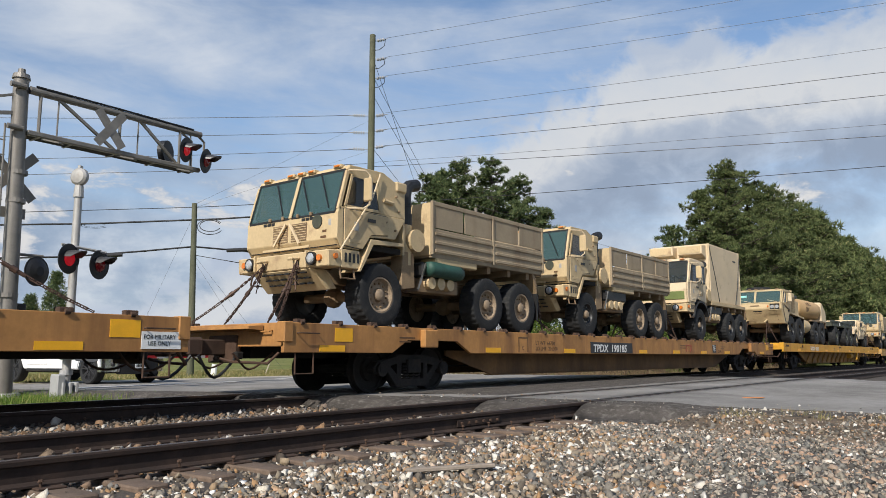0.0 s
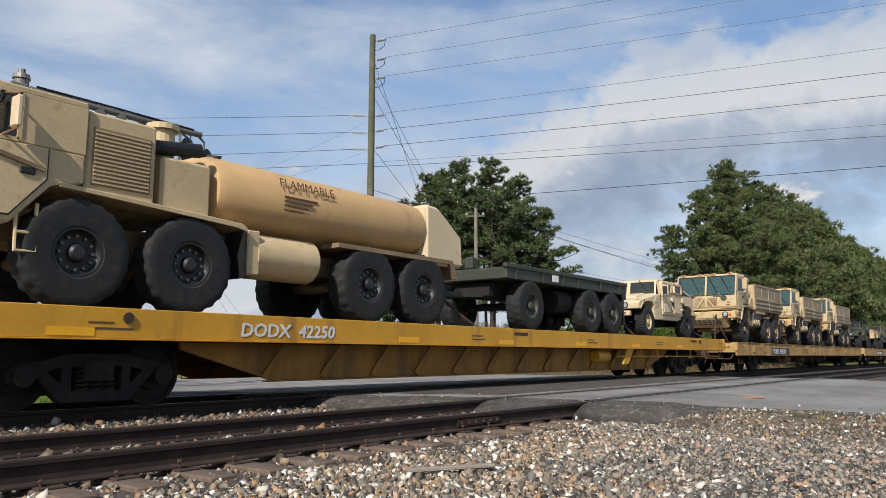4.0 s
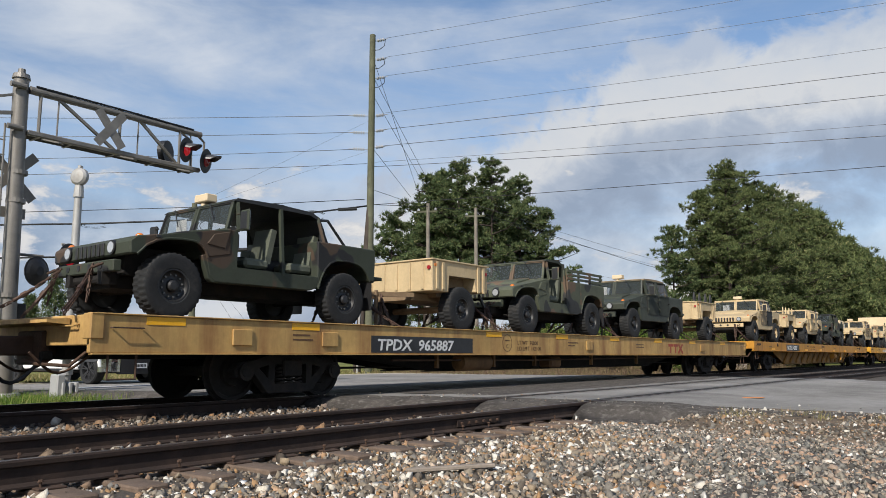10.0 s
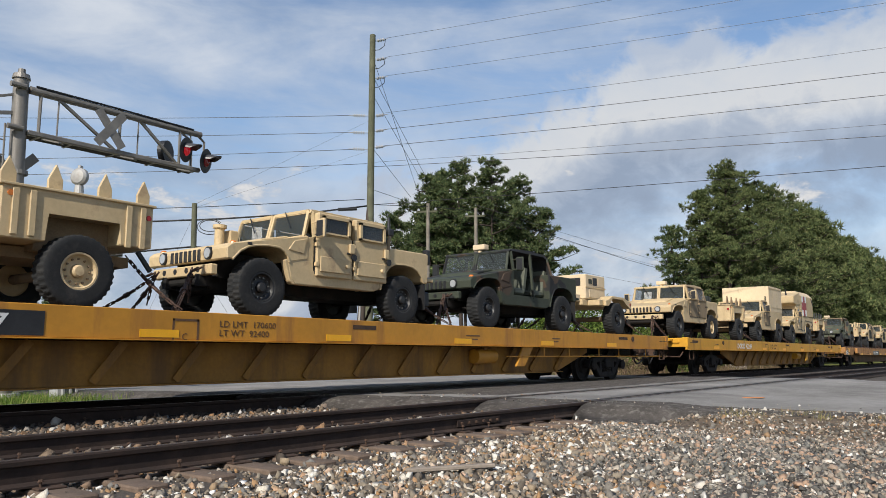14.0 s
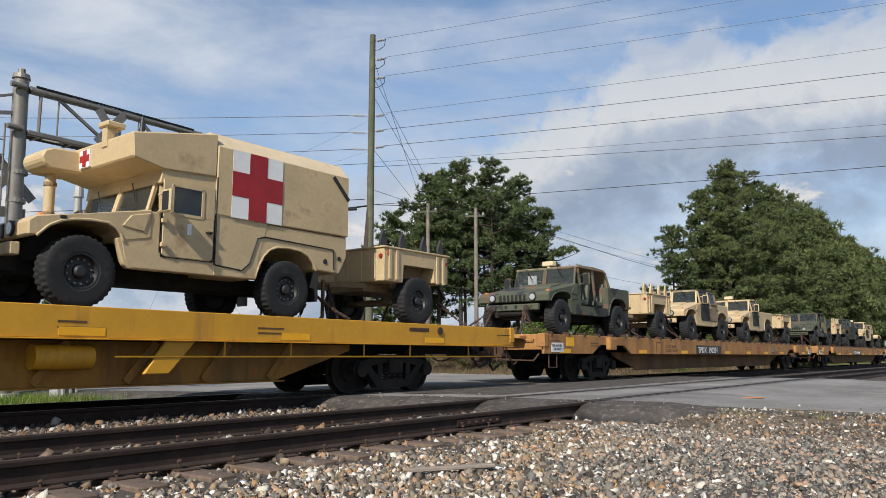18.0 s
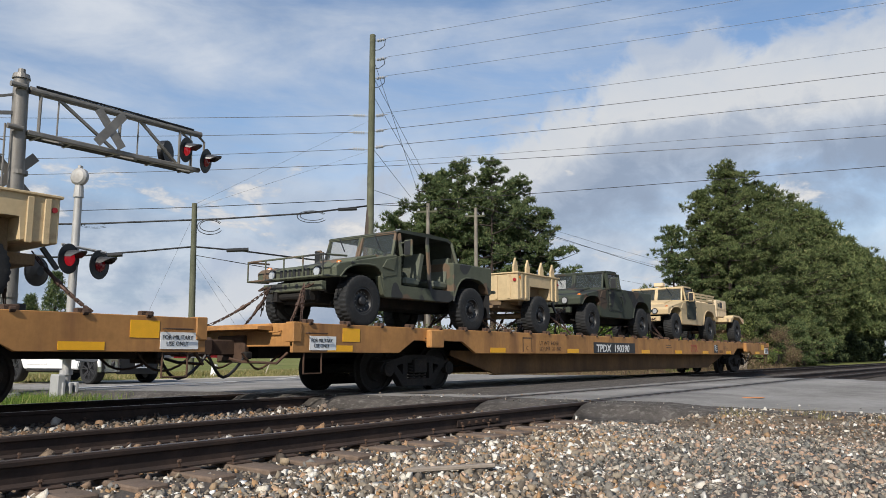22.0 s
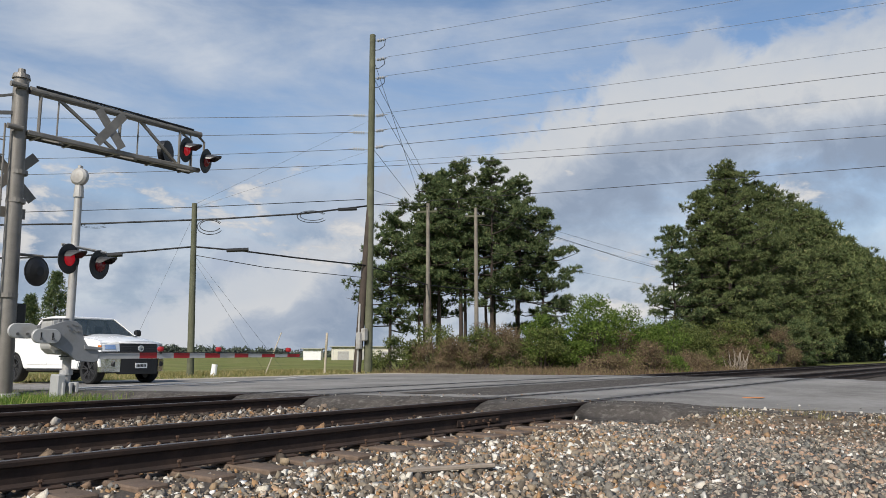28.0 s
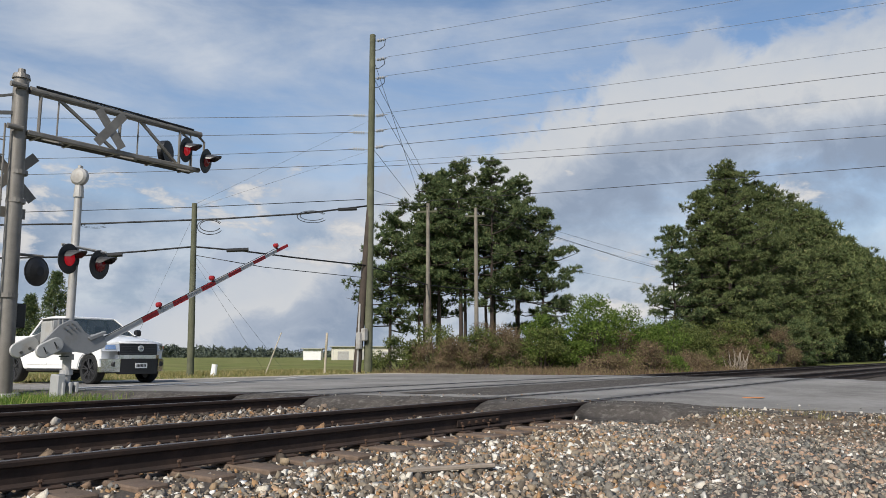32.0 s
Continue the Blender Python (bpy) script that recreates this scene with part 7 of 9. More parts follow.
# ---------------------------------------------------------------- foliage and stones
def speckle(name, stops, rough=0.85, bump=0.3, bump_scale=50, vary=0.25, soft=0.0):
    """Every loose piece of the mesh takes its own colour out of a list."""
    m = bpy.data.materials.new(name)
    m.use_nodes = True
    nt = m.node_tree
    N, L = nt.nodes.new, nt.links.new
    b = nt.nodes["Principled BSDF"]
    b.inputs["Roughness"].default_value = rough
    b.inputs["Specular IOR Level"].default_value = 0.3
    ge = N("ShaderNodeNewGeometry")
    r = N("ShaderNodeValToRGB")
    while len(r.color_ramp.elements) < len(stops):
        r.color_ramp.elements.new(0.5)
    for e, (p, c) in zip(r.color_ramp.elements, stops):
        e.position, e.color = p, (*c, 1)
    L(ge.outputs["Random Per Island"], r.inputs[0])
    tc = N("ShaderNodeTexCoord")
    n = N("ShaderNodeTexNoise")
    n.inputs["Scale"].default_value, n.inputs["Detail"].default_value = bump_scale, 4
    L(tc.outputs["Object"], n.inputs["Vector"])
    mr = N("ShaderNodeMapRange")
    mr.inputs["To Min"].default_value, mr.inputs["To Max"].default_value = 1 - vary, 1 + vary * 0.5
    L(n.outputs["Fac"], mr.inputs["Value"])
    x = N("ShaderNodeMix")
    x.data_type, x.blend_type = "RGBA", "MULTIPLY"
    x.inputs[0].default_value = 1.0
    L(r.outputs[0], x.inputs[6])
    L(mr.outputs[0], x.inputs[7])
    L(x.outputs[2], b.inputs["Base Color"])
    if bump:
        bp = N("ShaderNodeBump")
        bp.inputs["Strength"].default_value, bp.inputs["Distance"].default_value = bump, 0.01
        L(n.outputs["Fac"], bp.inputs["Height"])
        L(bp.outputs[0], b.inputs["Normal"])
    if soft:
        tr = N("ShaderNodeBsdfTranslucent")
        L(x.outputs[2], tr.inputs["Color"])
        mx = N("ShaderNodeMixShader")
        mx.inputs[0].default_value = soft
        L(b.outputs[0], mx.inputs[1])
        L(tr.outputs[0], mx.inputs[2])
        L(mx.outputs[0], nt.nodes["Material Output"].inputs[0])
    return m


STONES = speckle("mixed_ballast_stones", [(0.0, (0.055, 0.045, 0.036)), (0.17, (0.15, 0.125, 0.098)), (0.33, (0.27, 0.225, 0.165)), (0.46, (0.17, 0.165, 0.155)), (0.58, (0.33, 0.255, 0.17)), (0.70, (0.35, 0.20, 0.09)),
                                          (0.78, (0.47, 0.32, 0.22)), (0.87, (0.58, 0.52, 0.42)), (0.95, (0.72, 0.69, 0.62)), (1.0, (0.84, 0.82, 0.78))], bump=0.5, bump_scale=70, vary=0.4)
STONES_GREY = speckle("grey_pink_ballast_stones", [(0.0, (0.062, 0.056, 0.048)), (0.22, (0.150, 0.142, 0.125)), (0.42, (0.255, 0.228, 0.185)), (0.56, (0.46, 0.30, 0.20)), (0.68, (0.33, 0.285, 0.235)), (0.78, (0.165, 0.172, 0.160)),
                                                   (0.91, (0.50, 0.43, 0.34)), (1.0, (0.78, 0.75, 0.69))], bump=0.5, bump_scale=70, vary=0.4)
STONES_TRACK = speckle("rust_stained_track_stones", [(0.0, (0.040, 0.032, 0.026)), (0.25, (0.110, 0.088, 0.068)), (0.5, (0.20, 0.150, 0.105)), (0.68, (0.26, 0.150, 0.075)),
                                                   (0.82, (0.19, 0.175, 0.16)), (0.95, (0.38, 0.34, 0.28)), (1.0, (0.66, 0.63, 0.58))], bump=0.5, bump_scale=70, vary=0.4)
NEEDLES = speckle("pine_needles", [(0.0, (0.040, 0.070, 0.028)), (0.5, (0.085, 0.126, 0.048)), (0.88, (0.175, 0.215, 0.085)), (1.0, (0.27, 0.26, 0.12))], bump=0, bump_scale=0.8, vary=0.7, soft=0.03)
NEEDLES_OLIVE = speckle("olive_pine_needles", [(0.0, (0.048, 0.074, 0.026)), (0.5, (0.102, 0.138, 0.048)), (0.88, (0.195, 0.225, 0.085)), (1.0, (0.29, 0.27, 0.125))], bump=0, bump_scale=0.45, vary=0.75, soft=0.03)
LEAVES = speckle("spring_leaves", [(0.0, (0.045, 0.085, 0.014)), (0.5, (0.108, 0.172, 0.028)), (1.0, (0.22, 0.29, 0.06))], bump=0, bump_scale=1.4, vary=0.5, soft=0.3)
LEAVES_OLIVE = speckle("olive_leaves", [(0.0, (0.045, 0.068, 0.018)), (0.5, (0.105, 0.135, 0.034)), (1.0, (0.21, 0.22, 0.07))], bump=0, bump_scale=1.4, vary=0.5, soft=0.25)
BRUSH = speckle("dry_brush", [(0.0, (0.075, 0.048, 0.032)), (0.4, (0.155, 0.100, 0.066)), (0.7, (0.15, 0.135, 0.055)), (1.0, (0.29, 0.20, 0.13))], bump=0, bump_scale=1.4, vary=0.5, soft=0.1)
GRASS = speckle("green_grass_blades", [(0.0, (0.07, 0.13, 0.02)), (0.6, (0.15, 0.25, 0.04)), (1.0, (0.36, 0.34, 0.12))], bump=0, bump_scale=2.0, vary=0.3, soft=0.3)
DRY_GRASS = speckle("dry_grass_blades", [(0.0, (0.15, 0.16, 0.045)), (0.6, (0.29, 0.25, 0.10)), (1.0, (0.46, 0.37, 0.19))], bump=0, bump_scale=2.0, vary=0.3, soft=0.3)
# leaf colour kept near black to hold the shade under the pines
THICKET_SHADE = speckle("shade_dark_thicket", [(0.0, (0.018, 0.030, 0.012)), (0.6, (0.040, 0.058, 0.022)), (1.0, (0.075, 0.092, 0.035))], bump=0, bump_scale=0.5, vary=0.5)
FAR_LEAVES = speckle("distant_woods", [(0.0, (0.045, 0.060, 0.050)), (1.0, (0.10, 0.12, 0.09))], bump=0, bump_scale=0.05, vary=0.3)
BARK = material("pine_bark", (0.050, 0.037, 0.029), 0.95, vary=0.4, scale=3, bump=0.8, bump_scale=12)
TWIG = material("pale_dead_twigs", (0.30, 0.25, 0.20), 0.9, vary=0.3, scale=4, bump=0.3)


def spikes_mesh(base, length, width, rng, out=None, bias=0.0, up=0.0):
    """Thin triangles, one at each base point, in random directions (drawn towards out and up)."""
    n = len(base)
    d = rng.normal(size=(n, 3))
    if out is not None:
        d = d + out * bias
    d[:, 2] += up
    d /= np.linalg.norm(d, axis=1)[:, None]
    s = np.cross(d, (rng.normal(size=(n, 3)) if out is None else out + 0.45 * rng.normal(size=(n, 3))))
    s /= np.linalg.norm(s, axis=1)[:, None]
    ln = (length * rng.uniform(0.6, 1.3, n))[:, None]
    w = (width * rng.uniform(0.7, 1.3, n))[:, None]
    v = np.empty((n, 3, 3), np.float32)
    v[:, 0], v[:, 1], v[:, 2] = base - s * w / 2, base + s * w / 2, base + d * ln
    return v.reshape(-1, 3), np.arange(3 * n).reshape(-1, 3)


def clumps(centres, radius, per, length, width, rng, bias=1.2, up=0.3):
    """Leaf clumps round the centres."""
    c = np.repeat(np.asarray(centres), per, axis=0)
    off = rng.normal(size=c.shape)
    off /= np.linalg.norm(off, axis=1)[:, None]
    r = radius * rng.uniform(0.25, 1.0, len(c)) ** 0.6
    base = c + off * r[:, None] * np.array([1.0, 1.0, 0.72])
    return spikes_mesh(base, length, width, rng, off, bias, up)


def tufts(centres, radius, count, per, length, width, rng):
    """Boughs: round each centre a flattened heap of needle tufts, each needle pointing out of its tuft."""
    c = np.repeat(np.asarray(centres), count, axis=0)
    R = np.repeat(np.asarray(radius), count)
    off = rng.normal(size=c.shape)
    off[:, 2] = off[:, 2] * 0.8 + 0.35
    off /= np.linalg.norm(off, axis=1)[:, None]
    t = c + off * (R * rng.uniform(0.55, 1.0, len(c)))[:, None] * np.array([1.0, 1.0, 0.6])
    t, off = np.repeat(t, per, axis=0), np.repeat(off, per, axis=0)
    return spikes_mesh(t + rng.normal(scale=0.03, size=t.shape), length, width, rng, off, 1.1, 0.35)


def sticks(name, bars, mat, parent, sides=5):
    """Many tapered round bars (p, q, r at p, r at q) as one mesh."""
    p = np.array([np.asarray(b[0], float) for b in bars])
    q = np.array([np.asarray(b[1], float) for b in bars])
    r = np.array([(b[2], b[3]) for b in bars])
    d = q - p
    d /= np.linalg.norm(d, axis=1)[:, None] + 1e-9
    u = np.cross(d, np.where(np.abs(d[:, 2:3]) > 0.9, [[1.0, 0, 0]], [[0, 0, 1.0]]))
    u /= np.linalg.norm(u, axis=1)[:, None]
    w = np.cross(d, u)
    n = len(bars)
    v = np.empty((n, 2, sides, 3))
    for i in range(sides):
        a = 2 * math.pi * i / sides
        o = u * math.cos(a) + w * math.sin(a)
        v[:, 0, i], v[:, 1, i] = p + o * r[:, :1], q + o * r[:, 1:]
    k = np.arange(sides)
    face = np.stack([k, (k + 1) % sides, (k + 1) % sides + sides, k + sides], 1)
    f = (face[None] + (2 * sides) * np.arange(n)[:, None, None]).reshape(-1, 4)
    return bulk(name, v.reshape(-1, 3), f, mat, parent, smooth=True)


def pine(x, y, z, height, spread, low, seed, mat=None, per=15, limbs=36, bough=0.62, leaf=0.062, needles=15, lean=0.0, label="tall pine tree with a ragged dark green crown"):
    """A pine: tapered trunk, limbs in uneven whorls, tufts of needles towards the limbs' ends."""
    rng = np.random.default_rng(seed)
    tree = thing("pine_tree", label, "tree", (x, y, z), "pines beyond the tracks")
    bars = []
    bend = rng.uniform(-0.5, 0.5, 2) + np.array([lean, 0])
    def axis(h):
        f = h / height
        return np.array([bend[0] * f * f, bend[1] * f * f, h])
    pts = [axis(h) for h in np.linspace(-0.2, height * 0.96, 7)]
    for i, (a, b) in enumerate(zip(pts, pts[1:])):
        r0, r1 = 0.19 * (1 - 0.85 * i / 6), 0.19 * (1 - 0.85 * (i + 1) / 6)
        bars.append((a, b, r0 * height / 15, r1 * height / 15))
    centres, sizes = [], []
    for k in range(limbs):
        f = low + (1 - low) * ((k + rng.uniform(0, 1)) / limbs)
        h = height * f
        g = (f - low) / (1 - low)
        reach = spread * (0.55 + 0.45 * math.sin(math.pi * min(1, g * 0.9 + 0.12))) * (1 - 0.62 * g ** 2.2) * rng.uniform(0.6, 1.12)
        az = k * 2.4 + rng.uniform(-0.5, 0.5)
        p = axis(h * 0.97)
        rise = rng.uniform(0.05, 0.5) * reach * (0.3 + 0.7 * g)
        tip = p + np.array([math.cos(az) * reach, math.sin(az) * reach, rise])
        mid = p * 0.5 + tip * 0.5 + np.array([0, 0, -0.08 * reach])
        bars.append((p, mid, 0.055, 0.04))
        bars.append((mid, tip, 0.04, 0.015))
        n = max(2, int(1.5 + reach * 1.05))
        for j in range(n):
            q = 0.22 + 0.83 * (j + rng.uniform(0.2, 0.8)) / n
            t = p * (1 - q) + tip * q
            c = t + rng.normal(size=3) * np.array([0.45, 0.45, 0.16]) * (0.35 + 0.16 * reach) + np.array([0, 0, 0.12])
            centres.append(c)
            sizes.append(bough * rng.uniform(0.7, 1.3))
            bars.append((t, c, 0.022, 0.010))
    sticks("trunk", bars, BARK, tree, 6)
    v, f = tufts(centres, sizes, per, needles, leaf * 4.3, leaf * 0.85, rng)
    bulk("crown", v, f, mat or NEEDLES, tree)
    return tree


def bush(x, y, z, w, h, seed, mat, label, per=60, n=46, leaf=(0.16, 0.08), name="bush", cat="bush"):
    rng = np.random.default_rng(seed)
    ob = thing(name, label, cat, (x, y, z), "undergrowth beside the tracks")
    bars = []
    centres = []
    for k in range(n):
        az, el = rng.uniform(0, 2 * math.pi), rng.uniform(0.05, 1.0)
        r = w / 2 * math.sqrt(1 - (el * 0.92) ** 2) * rng.uniform(0.45, 1.05)
        c = np.array([math.cos(az) * r, math.sin(az) * r, h * (0.08 + 0.85 * el) * rng.uniform(0.8, 1.08)])
        centres.append(c)
        if k % 2 == 0:
            bars.append(((c[0] * 0.15, c[1] * 0.15, 0), c, 0.028, 0.008))
    sticks("stem", bars, BARK, ob, 4)
    v, f = clumps(centres, 0.34 * (0.6 + 0.25 * h), per, leaf[0], leaf[1], rng, 0.8, 0.4)
    bulk("foliage", v, f, mat, ob)
    return ob


def stones(name, mat, x0, x1, y0, y1, density, size, seed, z_of, label, keep=None):
    """Loose angular stones lying on the bed, as one heap."""
    rng = np.random.default_rng(seed)
    n = int((x1 - x0) * (y1 - y0) * density)
    p = np.stack([rng.uniform(x0, x1, n), rng.uniform(y0, y1, n)], 1)
    if keep is not None:
        p = p[keep(p[:, 0], p[:, 1])]
        n = len(p)
    z = z_of(p[:, 0], p[:, 1])
    cube = np.array([(x, y, z) for z in (-1, 1) for y in (-1, 1) for x in (-1, 1)], float) * 0.72
    tri = np.array([(0, 2, 3), (0, 3, 1), (4, 5, 7), (4, 7, 6), (0, 1, 5), (0, 5, 4), (2, 6, 7), (2, 7, 3), (0, 4, 6), (0, 6, 2), (1, 3, 7), (1, 7, 5)])
    v = np.repeat(cube[None], n, axis=0)
    v[:, 4:, :2] *= rng.uniform(0.25, 1.05, (n, 1, 2))
    v[:, 4:, :2] += rng.normal(scale=0.22, size=(n, 1, 2))
    v += rng.normal(scale=0.20, size=v.shape)
    v *= rng.uniform(0.42, 1.3, (n, 1, 3))
    q = rng.normal(size=(n, 4))
    q /= np.linalg.norm(q, axis=1)[:, None]
    w, a, b, c = q.T
    R = np.stack([np.stack([1 - 2 * (b * b + c * c), 2 * (a * b - c * w), 2 * (a * c + b * w)], 1),
                  np.stack([2 * (a * b + c * w), 1 - 2 * (a * a + c * c), 2 * (b * c - a * w)], 1),
                  np.stack([2 * (a * c - b * w), 2 * (b * c + a * w), 1 - 2 * (a * a + b * b)], 1)], 1)
    v = np.einsum("nij,nkj->nki", R, v)
    s = size * np.clip(rng.lognormal(0, 0.42, n), 0.4, 2.4)
    v *= s[:, None, None] / 2
    v[:, :, 0] += p[:, 0, None]
    v[:, :, 1] += p[:, 1, None]
    v[:, :, 2] += (z + s * rng.uniform(0.02, 0.32, n))[:, None]
    f = (tri[None] + 8 * np.arange(n)[:, None, None]).reshape(-1, 3)
    return bulk(name, v.reshape(-1, 3), f, mat, label=label, category="ballast", kind="stuff")


BED_Y = np.array([-9, -6, -3, 0, 1.5, 3, 3.8, 4.4, 5, 6.6, 7.4, 8.1, 8.8, 10.3, 11.8, 12.6, 13.3])
BED_Z = np.array([-0.33, -0.27, -0.235, -0.215, -0.21, -0.2, -0.20, -0.195, -0.18, -0.15, -0.17, -0.19, -0.165, -0.155, -0.165, -0.21, -0.32])


def bed_z(x, y):
    return np.interp(y, BED_Y, BED_Z) - 0.004


def off_road(x, y):
    return x < np.where(y > 1, 9.65 - (y - 5.1) * 0.215, 10.5 + (1 - y) * 0.12) - 0.18


def off_rails(x, y):
    ok = off_road(x, y)
    for c in (5.0975, 6.6025, 9.5775, 11.0825):
        ok &= np.abs(y - c) > 0.10
    return ok


def sorted_patch(edge, side):
    """Coarse brown stones lie near the track, finer grey ones farther out."""
    def test(x, y):
        line = 0.36 * x + 0.9 + 0.35 * np.sin(x * 2.3) + 0.3 * np.sin(y * 3.1 + x)
        bare = (y > 4.42 + 0.10 * np.sin(x * 5.1) + 0.08 * np.sin(x * 11.7)) & (np.sin(x * 37.0 + y * 53.0) > -0.75)
        return off_road(x, y) & ~bare & ((y > line + edge) if side > 0 else (y < line + edge))
    return test


stones("ballast_stones", STONES, 1.4, 11.2, 1.3, 4.95, 1250, 0.031, 11, bed_z, "loose brown, white and grey ballast stones", sorted_patch(-0.3, 1))
stones("grey_stones", STONES_GREY, 1.8, 12.0, -0.3, 4.4, 1050, 0.027, 12, bed_z, "finer grey and pink crushed stones", sorted_patch(0.25, -1))
stones("track_stones", STONES_TRACK, 1.5, 9.8, 4.95, 9.5, 430, 0.042, 15, lambda x, y: bed_z(x, y) - 0.004, "ballast stones between the rails", off_rails)
stones("far_track_stones", STONES_TRACK, 2.5, 9.4, 9.65, 12.9, 260, 0.045, 16, lambda x, y: bed_z(x, y) - 0.004, "ballast stones between the far rails", off_rails)
stones("scattered_stones", STONES, -5.0, 1.45, -4.0, 4.9, 60, 0.036, 21, bed_z, "scattered ballast stones on the grit", lambda x, y: (x < 1.4 + 0.0 * y))
stones("scattered_stones", STONES_GREY, 1.45, 11.0, -4.0, -0.2, 60, 0.034, 22, bed_z, "scattered grey stones on the grit", off_road)
stones("track_stones", STONES_TRACK, -6.0, 1.5, 4.95, 9.5, 90, 0.045, 23, lambda x, y: bed_z(x, y) - 0.004, "ballast stones between the rails", off_rails)
stones("road_crumbs", STONES_GREY, 7.6, 13.0, 0.6, 9.5, 22, 0.016, 19, lambda x, y: np.where(y < 4, 0.005 - 0.016 * (4 - y), 0.04), "white stone crumbs scattered on the asphalt edge",
       lambda x, y: (~off_road(x, y)) & (x < np.where(y > 1, 9.65 - (y - 5.1) * 0.215, 10.5 + (1 - y) * 0.12) + np.abs(np.sin(x * 7 + y * 3)) * 1.6 + 0.1))


def ties():
    """Wooden ties, spikes and tie plates."""
    me = mesh_of(box(B(), -0.115, 0.115, -1.3, 1.3, -0.17, 0.0, 0.012), TIE)
    plate = mesh_of(box(B(), -0.09, 0.09, -0.16, 0.16, 0.0, 0.014, 0.004), RUSTY)
    bm = rod(B(), (0, 0, 0), (0, 0, 0.035), 0.009, n=6)
    rod(bm, (0, 0, 0.035), (0.0, 0, 0.05), 0.02, 0.015, 8)
    spike = mesh_of(bm, RUSTY)
    rnd = random.Random(4)
    for yc, top, x_end in ((TRACK_NEAR, TOP_NEAR, 9.2), (TRACK_FAR, TOP_FAR, 8.1)):
        bed = thing("track_ties", "weathered wooden ties with rusty plates and spikes", "railway ties", (0, yc, top - 0.186), kind="structure")
        x = 0.4
        while x < x_end:
            t = piece("tie", me, bed, pose(x, rnd.uniform(-0.05, 0.05), 0, 0, 0, rnd.uniform(-1.5, 1.5)))
            for s in (-0.7525, 0.7525):
                piece("tie_plate", plate, bed, (x, s, 0.0))
                for dx, dy in ((-0.05, -0.10), (0.05, 0.10)):
                    piece("spike", spike, bed, pose(x + dx, s + dy, 0.012 + rnd.choice((0, 0, 0.02)), rnd.uniform(-8, 8), rnd.uniform(-8, 8), 0))
            x += 0.50 + rnd.uniform(-0.03, 0.03)
        v, f = [], []
        x = 26.0
        while x < 110:
            b = len(v)
            v += [(x + dx, dy, dz) for dx in (-0.11, 0.11) for dy in (-1.3, 1.3) for dz in (-0.1, 0.0)]
            f += [(b + i for i in q) for q in ((0, 1, 3, 2), (4, 6, 7, 5), (0, 4, 5, 1), (2, 3, 7, 6), (1, 5, 7, 3))]
            x += 0.5
        bulk("ties_past_the_road", v, [tuple(q) for q in f], TIE, bed, kind="stuff")
    # joint bars on the near track
    for x, y in ((7.2, 5.0975),):
        bar = thing("joint_bar", "bolted rusty steel joint bar on the rail", "joint bar", (x, y, TOP_NEAR), "joint bars")
        for s in (-1, 1):
            part("plate", prism(B(), [(-0.42, -0.055), (0.42, -0.055), (0.42, -0.135), (-0.42, -0.135)], s * 0.013, s * 0.032, 0.006), RAIL_SIDE, bar)
        for k in range(6):
            part("bolt", rod(B(), (-0.35 + 0.14 * k, -0.055, -0.095), (-0.35 + 0.14 * k, -0.03, -0.095), 0.017, n=6), RUSTY, bar)
    # a stray splintered tie end and an old plank on the stones
    part("old_plank", beam(B(), (4.35, 3.72, -0.155), (4.95, 3.35, -0.15), 0.07, 0.03, 0.006), TWIG, None, "grey splintered plank lying on the stones")
    tagged(bpy.data.objects["old_plank"], category="plank")


ties()

# ---------------------------------------------------------------- road paint and verge
WHITE_LINE = material("worn_white_road_paint", (0.62, 0.61, 0.57), 0.8, vary=0.25, scale=3, bump=0.2, dirt=(0.16, 0.155, 0.15), dirt_amount=0.45, dirt_scale=3)
ORANGE_LINE = material("orange_survey_paint", (0.70, 0.25, 0.05), 0.8, vary=0.2, scale=5, bump=0.2, dirt=(0.25, 0.16, 0.10), dirt_amount=0.3, dirt_scale=8)
VERGE = material("pale_gravel_verge", (0.47, 0.41, 0.32), 0.95, vary=0.3, scale=1.2, bump=0.7, bump_scale=25, dirt=(0.17, 0.16, 0.07), dirt_amount=0.35)


def strip(name, pts, mat, label, cat, z):
    """A thin sheet of paint or gravel over a quadrilateral."""
    bm = B()
    lo, hi = [bm.verts.new((x, y, z - 0.004)) for x, y in pts], [bm.verts.new((x, y, z)) for x, y in pts]
    bm.faces.new(lo[::-1]), bm.faces.new(hi)
    for i in range(len(pts)):
        j = (i + 1) % len(pts)
        bm.faces.new((lo[i], lo[j], hi[j], hi[i]))
    ob = part(name, bm, mat, None, label, kind="structure")
    return tagged(ob, category=cat)


strip("stop_line", [(8.4, 17.0), (13.4, 17.6), (13.4, 18.0), (8.4, 17.4)], WHITE_LINE, "worn white stop line on the asphalt", "road marking", -0.034)
strip("edge_line", [(13.7, 18.3), (13.9, 18.2), (19.8, 21.6), (19.7, 21.75)], WHITE_LINE, "worn white edge line curving away", "road marking", -0.075)
strip("survey_mark", [(12.66, 3.88), (12.92, 3.50), (13.1, 3.52), (12.84, 3.92)], ORANGE_LINE, "short orange paint mark on the asphalt", "road marking", 0.012)
strip("road_patch", [(10.5, 7.0), (23.5, 7.2), (23.5, 9.1), (10.2, 8.9)], ASPHALT_DARK, "darker asphalt patch between the tracks", "road", TOP_NEAR + 0.006)
